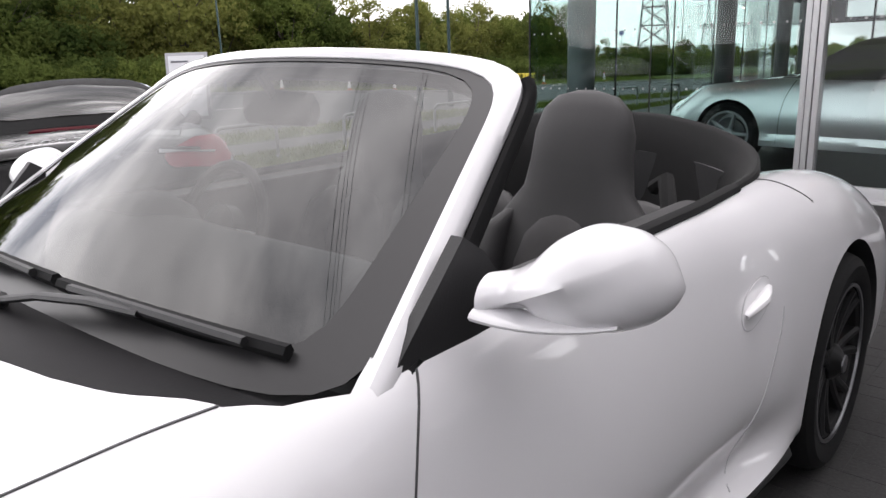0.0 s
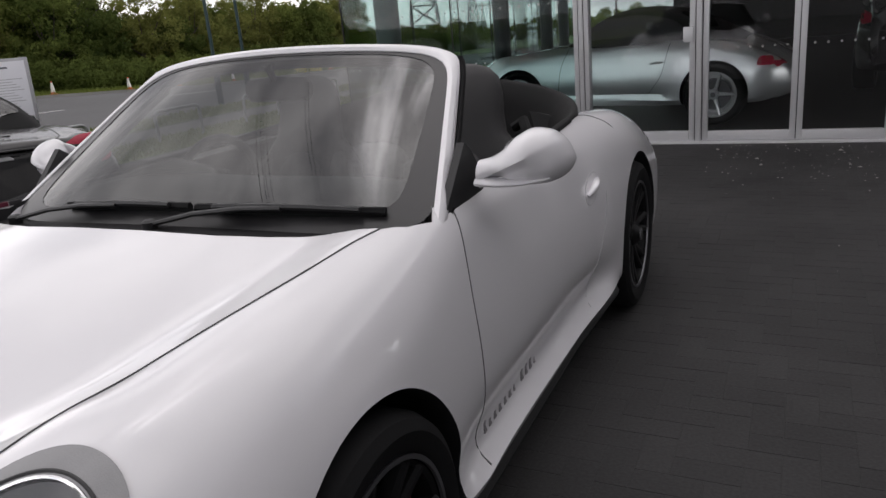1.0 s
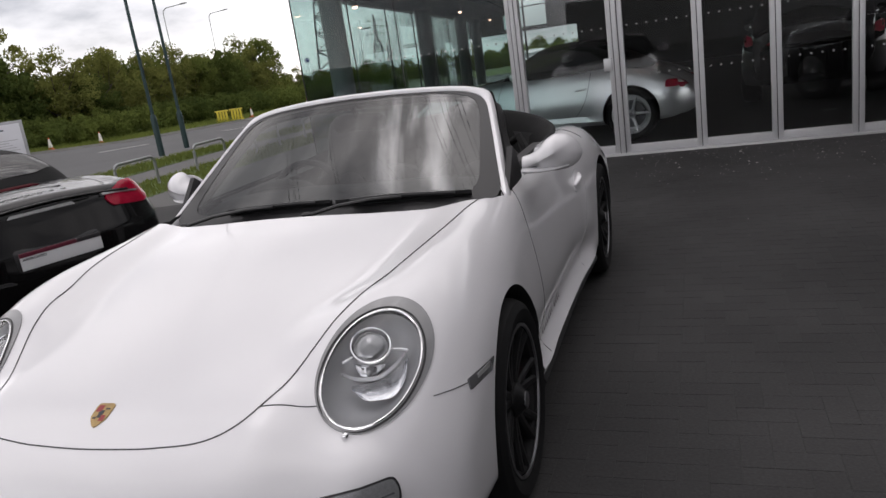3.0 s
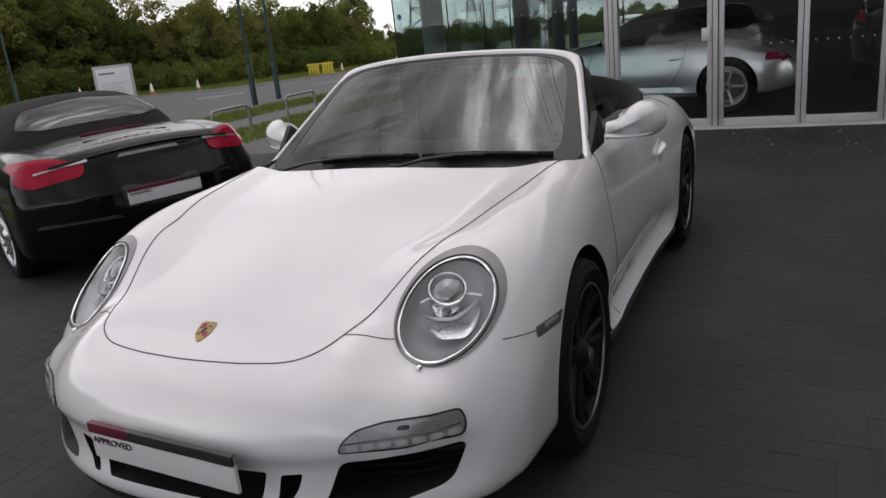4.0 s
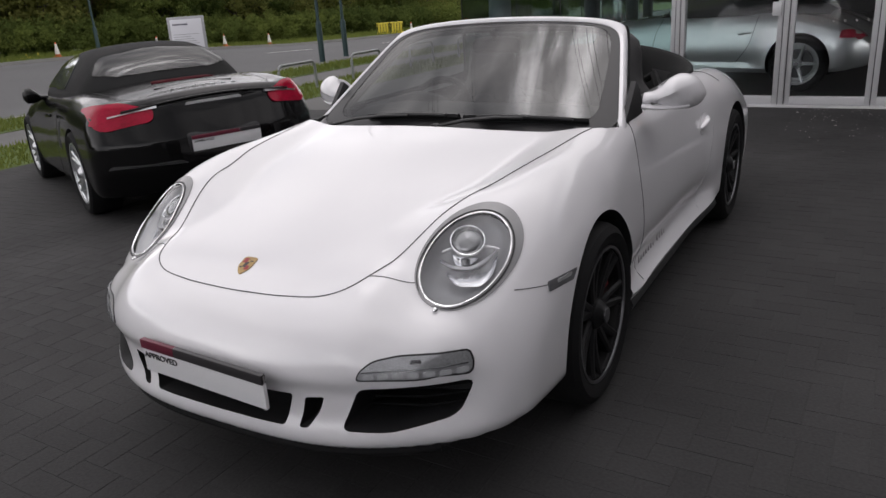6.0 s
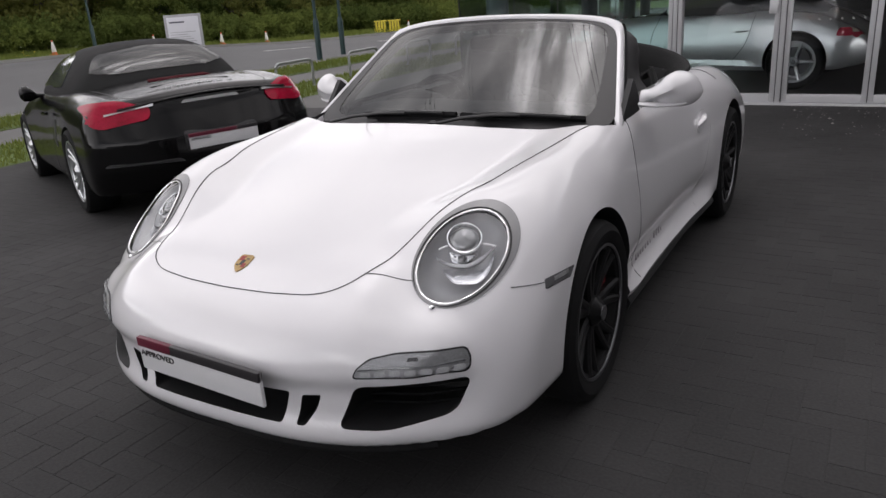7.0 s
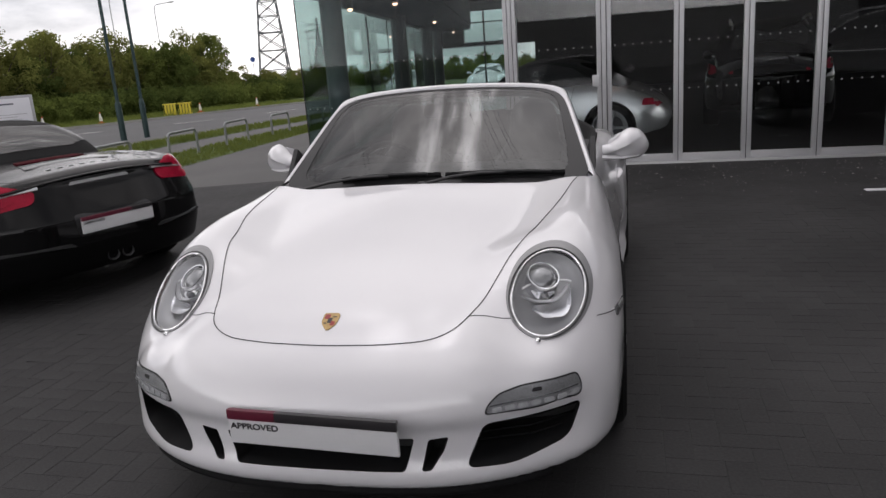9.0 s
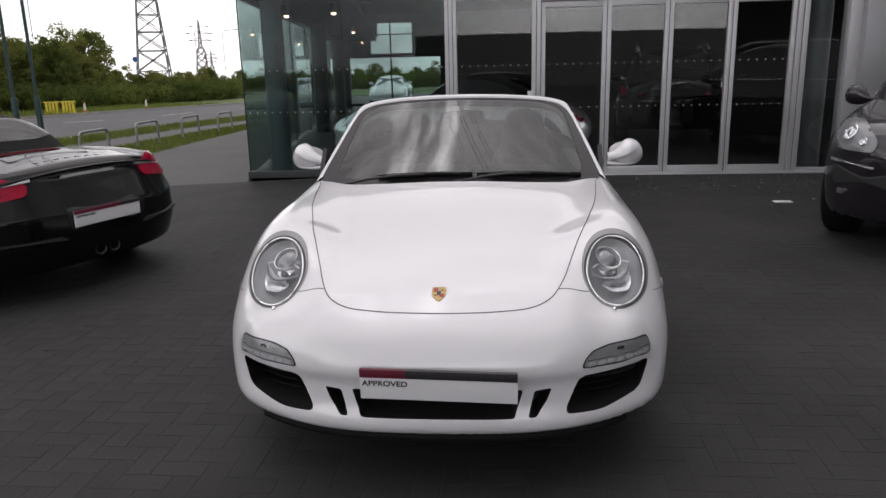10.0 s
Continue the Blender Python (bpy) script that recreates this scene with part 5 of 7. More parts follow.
TREES = []
for i, (h, w, n, cl, mat) in enumerate(((3.6, 2.0, 12000, 130, "leaf_dark"), (4.1, 2.2, 13000, 150, "leaf_pale"), (4.7, 2.1, 13000, 130, "leaf"), (3.2, 1.9, 11000, 120, "leaf_dark"), (5.0, 1.9, 9000, 90, "leaf_pale"))):
    t = thing("hedge_tree", ("dense dark green", "pale green bushy", "tall leafy green", "low dense green", "thin pale spring-green")[i] + " roadside tree in the hedgerow", "tree", "hedgerow trees")
    part("trunk", limbs(30 + i, h, w), "bark", t)
    cr = new("crown", leaf_mesh("crown", 50 + i, cl, n, 0.085, w, h, mat))
    cr.parent = t
    TREES.append(t)
rs = random.Random(11)
spots = []
y = -34.0
while y < 64:
    b = float(bend(y)) * 0.35
    spots.append((-31.8 + b + rs.uniform(-0.8, 0.8), y, rs.choice((0, 3, 0, 3) if y < 15 else (0, 1, 2, 4)), rs.uniform(0.95, 1.2) * (1.25 if y < 15 else 1.08 if y < 30 else 0.88 if y < 51 else 0.5)))
    spots.append((-35.0 + b + rs.uniform(-1, 1), y + 1.1, rs.choice((0, 3, 2) if y < 15 else (1, 2, 4, 1)), rs.uniform(0.95, 1.2) * (1.35 if y < 15 else 1.1 if y < 30 else 0.88 if y < 51 else 0.5)))
    y += 1.9
for k in range(34):
    q = k / 33
    spots.append((-66 + 100 * q, 118 + 5 * math.sin(q * 9) + rs.uniform(-3, 3), rs.choice((0, 1, 2, 4)), rs.uniform(0.62, 0.85)))
first = set()
for x, y, k, s in spots:
    m = pose(x, y, float(fall(x, y)), 0, 0, rs.uniform(0, 360))
    if k not in first:
        first.add(k)
        TREES[k].matrix_basis = m
        continue
    c = copy_thing(TREES[k], m)
    c.scale = (s, s, s * rs.uniform(0.9, 1.1))
ub = []
for k in range(7):
    ub.append(leaf_mesh("undergrowth", 90 + k, 90, 7000, 0.085, 3.2, 1.5, "leaf_dark" if k < 4 else "leaf", 0.0))
for k in range(40):
    y = -32 + 2.4 * k
    o = tagged(new("undergrowth", ub[k % 4 if k < 20 else k % 7]), "low tangled green undergrowth below the hedge", "undergrowth", kind="stuff")
    x = -29.8 + 0.35 * float(bend(y))
    o.matrix_basis = pose(x, y, float(fall(x, y)), 0, 0, 37 * k)

for k in range(44):
    q = k / 43
    x, y = -70 + 112 * q, 112 + 5 * math.sin(q * 9)
    o = tagged(new("undergrowth", ub[3 + k % 4]), "low green hedge far beyond the road", "undergrowth", kind="stuff")
    o.matrix_basis = pose(x, y, float(fall(x, y)), 0, 0, 53 * k) @ Matrix.Diagonal((1.1, 1.1, 1.5, 1))
# ---- other cars ----
def body_of(p):
    """An implicit body from a dictionary of profile lines."""
    zc, zf, xf, w, tum, kk, zb = (p[n] for n in ("zc", "zf", "xf", "w", "tum", "k", "zb"))
    nose_a, L, tail_a, mid = p["nose"], p["length"], p["tail"], p["mid"]

    def f(x, y, z):
        ax = np.abs(x)
        a = (z - smax(zc(y) - p["drop"] * (ax / 0.55) ** 2, zf(y) - 0.085 * ((ax - xf(y)) / 0.2) ** 2, 0.04)) * 0.93
        up, dn = np.clip((z - mid) / 0.42, 0, None), np.clip((mid - 0.06 - z) / 0.3, 0, None)
        b = ax - (w(y) - tum(y) * up ** 1.8 - 0.035 * dn ** 2)
        c = (nose_a * (ax / 0.9) ** 3 + 0.8 * np.clip(z - mid, 0, None) ** 2 + 0.6 * np.clip(mid - 0.15 - z, 0, None) ** 2 - y) * 0.92
        e = (y - (L - tail_a * (ax / 0.9) ** 3 - p["tz"](z))) * 0.92
        g = smax(a, b, kk(y))
        return smax(smax(smax(g, c, 0.1), e, p["tk"]), zb(y) - z, 0.05)
    return f


def cabin_of(top, w0, w1, z0, zr, k=0.09, crown=0.07, ya=1.25, yb=3.4):
    """An implicit glasshouse: roof line top(y), half width w0 at z0 to w1 at zr."""
    def f(x, y, z):
        ax = np.abs(x)
        a = (z - (top(y) - crown * (ax / 0.55) ** 2)) * 0.8
        b = (ax - (w0(y) + (w1 - w0(y)) * np.clip((z - z0) / (zr - z0), 0, 1.3))) * 0.92
        return smax(smax(smax(a, b, k), smax(ya - y, y - yb, 0.02), 0.03), 0.45 - z, 0.02)
    return f


def arches(cuts, ys, r, z=0.335, x=0.92):
    for s in (1, -1):
        for y in ys:
            c = bmesh.new()
            bmesh.ops.create_cone(c, cap_ends=True, segments=56, radius1=r, radius2=r, depth=0.7, matrix=pose(s * x, y, z, 0, 90, 0))
            cuts.append(c)
    return cuts


def quad_pad(f, pts, r, view, d0, d1, nr=6):
    """A patch on f with an outline given in the view's plane: side (y, z), rear or front (x, z), top (x, y)."""
    gu, gv = poly_grid(pts, r, nr)
    o, u, v, way = {"left": ((1.5, 0, 0), (0, 1, 0), (0, 0, 1), (-1, 0, 0)), "right": ((-1.5, 0, 0), (0, 1, 0), (0, 0, 1), (1, 0, 0)),
                    "rear": ((0, 5.6, 0), (1, 0, 0), (0, 0, 1), (0, -1, 0)), "front": ((0, -0.6, 0), (1, 0, 0), (0, 0, 1), (0, 1, 0)),
                    "top": ((0, 0, 2.0), (1, 0, 0), (0, 1, 0), (0, 0, -1))}[view]
    return pad(f, o, u, v, way, gu, gv, d0, d1)


def on_lot(x, y, rz):
    """A pose that stands square on the sloping part of the parking area."""
    return pose(x, y, 0.04 * (x + 2.2), 0, -math.degrees(math.atan(0.04)), 0) @ pose(0, 0, 0, 0, 0, rz)


# black two-seater with its fabric roof up
bx = dict(
    zc=curve((-0.2, 0.5), (0, 0.55), (0.2, 0.66), (0.6, 0.77), (1.0, 0.84), (1.3, 0.88), (1.8, 0.93), (2.8, 0.95), (3.3, 0.965), (3.7, 0.945), (4.0, 0.915), (4.2, 0.90), (4.6, 0.86)),
    zf=curve((0.1, 0.5), (0.3, 0.65), (0.6, 0.77), (0.95, 0.82), (1.4, 0.86), (2.0, 0.88), (2.8, 0.90), (3.2, 0.925), (3.6, 0.915), (4.0, 0.875), (4.3, 0.83)),
    xf=curve((0.2, 0.6), (1.0, 0.68), (2.4, 0.70), (3.3, 0.73), (4.3, 0.68)),
    w=curve((0, 0.78), (0.6, 0.86), (0.95, 0.885), (1.5, 0.87), (2.3, 0.865), (2.8, 0.88), (3.4, 0.905), (3.9, 0.89), (4.4, 0.86)),
    tum=curve((0, 0.06), (1.5, 0.10), (2.5, 0.11), (3.4, 0.09), (4.4, 0.08)), k=curve((0, 0.16), (1.2, 0.18), (1.8, 0.09), (2.6, 0.09), (3.2, 0.17), (4.4, 0.14)),
    zb=curve((0, 0.2), (1, 0.18), (3.4, 0.18), (4.4, 0.20)), drop=0.04, nose=0.5, length=4.37, tail=0.36, mid=0.5, tk=0.07,
    tz=lambda z: 0.16 * np.clip((z - 0.58) / 0.3, 0, 1.5) + 0.5 * np.clip(0.38 - z, 0, None) - 0.03 * np.exp(-((z - 0.87) / 0.05) ** 2))
road_f = body_of(bx)
roadster = thing("roadster_car", "black two-seat roadster with raised black fabric roof, on paving", "car", at=on_lot(-6.574, 4.282, -113.08))
carve(skin(road_f, 0.95, 3.4, 0.5, 200, 110, 64), arches([], (0.95, 3.42), 0.355), "body", ["black_paint", "black_plastic"], roadster, "glossy black bodywork")
roof_top = curve((1.20, 0.80), (1.45, 0.99), (1.75, 1.18), (1.95, 1.245), (2.2, 1.27), (2.5, 1.27), (2.8, 1.235), (3.05, 1.14), (3.22, 1.01), (3.36, 0.86))
roof_f = cabin_of(roof_top, curve((1.2, 0.62), (1.8, 0.73), (2.6, 0.745), (3.0, 0.70), (3.3, 0.56)), 0.52, 0.90, 1.26, 0.16, 0.06, 1.22, 3.38)
part("fabric_roof", (lambda b, m: (b.from_mesh(m), b)[1])(bmesh.new(), skin(roof_f, 1.75, 2.75, 0.7, 160, 90, 44)), "fabric", roadster, "matt black fabric roof")
part("rear_window", quad_pad(roof_f, [(-0.46, 2.90), (0.0, 2.88), (0.46, 2.90), (0.57, 3.08), (0.40, 3.185), (0.0, 3.21), (-0.40, 3.185), (-0.57, 3.08)], 0.06, "top", -0.01, 0.006, 12), "car_glass", roadster, "grey glass rear window in the fabric roof")
for s, v in ((1, "left"), (-1, "right")):
    # opaque pale mirror sheet stands for the sheen on the side glass
    part("side_window", quad_pad(roof_f, [(1.60, 0.925), (1.86, 1.165), (2.25, 1.215), (2.52, 1.18), (2.66, 1.08), (2.68, 0.945)], 0.06, v, -0.02, 0.010, 7), "window_sheen", roadster, "side window as a pale mirror metal sheet with sky-bright sheen")
    part("tail_lamp", quad_pad(road_f, [(s * 0.43, 0.800), (s * 0.46, 0.722), (s * 0.76, 0.682), (s * 0.82, 0.705), (s * 0.82, 0.832), (s * 0.76, 0.862), (s * 0.62, 0.862)], 0.045, "rear", -0.02, 0.012, 7), "lens_red", roadster, "red wraparound tail lamp")
    part("tail_lamp_blade", quad_pad(road_f, [(s * 0.41, 0.806), (s * 0.41, 0.824), (s * 0.72, 0.778), (s * 0.72, 0.768)], 0.004, "rear", 0.0, 0.022, 4), "silver_wheel", roadster, "pale blade across the tail lamp")
    gu, gv = poly_grid([(3.96, 0.73), (4.19, 0.72), (4.19, 0.81), (4.05, 0.845)], 0.04, 5)
    part("tail_lamp_side", pad(road_f, (s * 1.5, 0, 0), (0, 1, 0), (0, 0, 1), (-s, 0, 0), gu, gv, -0.02, 0.010), "lens_red", roadster, "red side of the tail lamp")
    part("bumper_blade", quad_pad(road_f, [(s * 0.30, 0.405), (s * 0.34, 0.43), (s * 0.78, 0.44), (s * 0.80, 0.42)], 0.012, "rear", -0.01, 0.02, 4), "black_plastic", roadster, "black blade at the bumper's foot")
    part("deck_seam", ribbon(road_f, [(s * 0.62, 3.28, 1.5), (s * 0.60, 3.6, 1.5), (s * 0.56, 3.95, 1.5), (s * 0.50, 4.12, 1.5)], (0, 0, -1), 0.006, n=30), "seam_dark", roadster)
    part("door_seam", ribbon(road_f, [(s * 1.4, 2.62, 0.90), (s * 1.4, 2.66, 0.70), (s * 1.4, 2.58, 0.45), (s * 1.4, 2.45, 0.26)], (-s, 0, 0), 0.006, n=24), "seam_dark", roadster)
    part("side_intake", quad_pad(road_f, [(2.72, 0.50), (2.78, 0.70), (2.88, 0.72), (2.86, 0.48)], 0.03, v, -0.01, 0.003, 4), "black_plastic", roadster)
    hm = bmesh.new()
    loft(hm, [(s * 0.72, 1.76, 0.855, 0.03, 0.02), (s * 0.80, 1.77, 0.865, 0.03, 0.022), (s * 0.83, 1.78, 0.88, 0.05, 0.05), (s * 0.87, 1.79, 0.895, 0.06, 0.072), (s * 0.92, 1.80, 0.895, 0.055, 0.068), (s * 0.948, 1.805, 0.895, 0.02, 0.03)], 18, 2.3, "x")
    part("door_mirror", hm, "black_paint", roadster, "black door mirror")
    dh = bmesh.new()
    tube(dh, [(s * 0.865, 2.40, 0.74), (s * 0.885, 2.47, 0.745), (s * 0.865, 2.55, 0.745)], 0.014, 8)
    part("door_handle", dh, "black_paint", roadster)
    for y in (0.95, 3.42):
        wheel(roadster, s * (0.872 if y < 2 else 0.89), y, 0.335, 0.335, s, "silver_wheel", 10, 0.243, None)
part("spoiler_gap", quad_pad(road_f, [(-0.50, 0.815), (0.50, 0.815), (0.52, 0.838), (-0.52, 0.838)], 0.008, "rear", -0.01, 0.004, 4), "black_plastic", roadster)
part("spoiler_lip", tube(bmesh.new(), [tuple(p) for p in (onto(road_f, np.array([[x, 5.6, 0.845 - 0.05 * (x / 0.64) ** 2] for x in np.linspace(-0.64, 0.64, 17)]), (0, -1, 0))[0] + np.array([0, 0.01, 0.012]))], 0.018, 8, flat=0.5), "black_paint", roadster)
part("brake_light", quad_pad(road_f, [(-0.23, 3.52), (0.23, 3.52), (0.25, 3.63), (-0.25, 3.63)], 0.012, "top", -0.01, 0.010, 6), "lens_dark_red", roadster, "dark red high brake light in the rear deck")
part("deck_panel", quad_pad(road_f, [(-0.27, 3.675), (0.27, 3.675), (0.31, 3.87), (-0.31, 3.87)], 0.02, "top", -0.01, 0.006, 8), "black_paint", roadster)
part("plate_recess", quad_pad(road_f, [(-0.27, 0.46), (0.27, 0.46), (0.28, 0.61), (-0.28, 0.61)], 0.03, "rear", -0.01, 0.003, 5), "black_plastic", roadster)
for k in range(7):
    part("deck_letter", quad_pad(road_f, [(0.24 - 0.08 * k, 4.015), (0.205 - 0.08 * k, 4.015), (0.205 - 0.08 * k, 4.032), (0.24 - 0.08 * k, 4.032)], 0.004, "top", 0.0, 0.004, 3), "silver_wheel", roadster, "small bright stroke on the rear deck")
part("spoiler_badge_strip", quad_pad(road_f, [(-0.22, 0.80), (0.22, 0.80), (0.20, 0.822), (-0.20, 0.822)], 0.006, "rear", 0.0, 0.006, 3), "lamp_grey", roadster)
for s in (1, -1):
    pp = bmesh.new()
    lathe(pp, [(0.030, 4.20), (0.036, 4.33), (0.043, 4.335), (0.044, 4.20)], 24, "y", (s * 0.055, 0, 0.285))
    part("exhaust_pipe", pp, "black_plastic", roadster, "dark round exhaust pipe")
bp = new("rear_plate")
bp.parent = roadster
bp.matrix_basis = pose(0, 4.40, 0.535, -4, 0, 0)
part("plate_panel", boxm(-0.262, 0.262, -0.008, 0.004, -0.056, 0.056, 0.003), "plate_face", bp, "pale grey blank plate")
part("plate_band", boxm(-0.10, 0.262, -0.006, 0.008, 0.030, 0.0565, 0.002), "plate_red", bp, "dark red plate band")
part("plate_band", boxm(-0.262, -0.102, -0.006, 0.008, 0.030, 0.0565, 0.002), "plate_black", bp, "black plate band")
lettering("APPROVED", 0.030, pose(0.25, 0.006, 0.006, 90, 0, 180) @ Matrix.Diagonal((1, 0.8, 1, 1)), bp, "plate_black")


# coupes and tall cars seen through the glass
def coupe(name, label, m, paintwork, wheel_mat="silver_wheel", roof_mat=None):
    c = thing(name, label, "car", at=m)
    def f(x, y, z):
        return white_f(x, np.where(y > 3.32, 3.32 + (y - 3.32) * 1.42, y), z)
    carve(skin(f, 0.95, 3.4, 0.5, 90, 70, 24), arches([], (0.975, 3.32), 0.358), "body", [paintwork, "black_plastic"], c)
    g = cabin_of(curve((1.2, 0.75), (1.5, 0.95), (1.85, 1.18), (2.1, 1.275), (2.4, 1.30), (2.75, 1.26), (3.1, 1.13), (3.4, 0.97), (3.7, 0.80)), curve((1.2, 0.64), (1.8, 0.745), (2.6, 0.75), (3.1, 0.66), (3.7, 0.4)), 0.53, 0.90, 1.28, 0.12, 0.06, 1.25, 3.65)
    part("roof", (lambda b, k: (b.from_mesh(k), b)[1])(bmesh.new(), skin(g, 1.8, 3.0, 0.7, 80, 50, 20)), roof_mat or paintwork, c)
    part("windscreen", quad_pad(g, [(-0.66, 1.46), (0.66, 1.46), (0.50, 1.95), (-0.50, 1.95)], 0.08, "top", -0.01, 0.004, 7), "car_glass", c)
    part("rear_window", quad_pad(g, [(-0.45, 2.85), (0.45, 2.85), (0.46, 3.25), (-0.46, 3.25)], 0.1, "top", -0.01, 0.004, 7), "car_glass", c)
    for s, v in ((1, "left"), (-1, "right")):
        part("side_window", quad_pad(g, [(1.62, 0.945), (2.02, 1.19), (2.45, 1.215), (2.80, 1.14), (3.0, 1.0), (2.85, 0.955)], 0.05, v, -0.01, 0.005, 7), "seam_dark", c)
        part("tail_lamp", quad_pad(f, [(s * 0.46, 0.60), (s * 0.74, 0.585), (s * 0.77, 0.65), (s * 0.48, 0.67)], 0.03, "rear", -0.01, 0.006, 5), "lens_red", c)
        gu, gv = poly_grid([(3.74, 0.62), (3.90, 0.61), (3.88, 0.70), (3.76, 0.71)], 0.03, 4)
        part("tail_lamp_side", pad(f, (s * 1.5, 0, 0), (0, 1, 0), (0, 0, 1), (-s, 0, 0), gu, gv, -0.01, 0.005), "lens_red", c)
        part("door_seam", ribbon(f, [(s * 1.3, 1.62, 0.885), (s * 1.3, 1.54, 0.66), (s * 1.3, 1.50, 0.27)], (-s, 0, 0), 0.006, n=20), "seam_dark", c)
        part("door_seam", ribbon(f, [(s * 1.3, 2.83, 0.89), (s * 1.3, 2.76, 0.58), (s * 1.3, 2.54, 0.28)], (-s, 0, 0), 0.006, n=20), "seam_dark", c)
        gu, gv = disc_grid(4, 28, 2.2)
        part("headlamp", pad(f, (s * 0.648, 0.455, 1.2), (0.11, 0, 0), (0, 0.2, 0), (0, 0, -1), gu, gv, -0.01, 0.006), "reflector", c)
        part("door_handle", tube(bmesh.new(), [(s * 0.855, 2.62, 0.69), (s * 0.88, 2.69, 0.70), (s * 0.865, 2.77, 0.70)], 0.015, 8), paintwork, c)
        part("door_mirror", loft(bmesh.new(), [(s * 0.76, 1.75, 0.94, 0.03, 0.03), (s * 0.86, 1.80, 0.965, 0.06, 0.05), (s * 0.95, 1.83, 0.965, 0.055, 0.06), (s * 0.99, 1.84, 0.965, 0.02, 0.02)], 16, 2.2, "x"), paintwork, c)
        for y in (0.975, 3.32):
            wheel(c, s * (0.866 if y < 2 else 0.905), y, 0.33, 0.33, s, wheel_mat, 5, 0.243, None, twin=False)
    return c


coupe("coupe_car", "silver coupe with a dark roof parked inside the glass showroom", pose(-2.59, 9.87, 0.01, 0, 0, -96), "silver_paint", roof_mat="fabric")
coupe("coupe_car", "white coupe parked outside behind the glass showroom", pose(-5.25, 30.6, -0.28, 0, 0, 4), "white_paint")

sv = dict(
    zc=curve((-0.2, 0.75), (0, 0.82), (0.15, 0.95), (0.5, 1.05), (1.0, 1.11), (1.4, 1.15), (2.0, 1.12), (4.2, 1.12), (4.7, 1.05), (5.0, 0.9)),
    zf=curve((0.1, 0.75), (0.3, 0.88), (0.6, 1.0), (1.0, 1.06), (1.6, 1.10), (3.0, 1.10), (4.2, 1.10), (4.8, 1.0)),
    xf=curve((0, 0.66), (1, 0.74), (4, 0.76), (4.8, 0.7)), w=curve((0, 0.86), (0.5, 0.93), (1.0, 0.965), (2.0, 0.95), (3.0, 0.95), (3.8, 0.97), (4.8, 0.90)),
    tum=curve((0, 0.05), (5, 0.06)), k=curve((0, 0.18), (1.4, 0.16), (2, 0.08), (3.6, 0.1), (4.8, 0.2)), zb=curve((0, 0.26), (5, 0.3)),
    drop=0.04, nose=0.42, length=4.82, tail=0.3, mid=0.66, tk=0.14, tz=lambda z: 0.25 * np.clip((z - 0.8) / 0.4, 0, 1.5))
suv_f = body_of(sv)


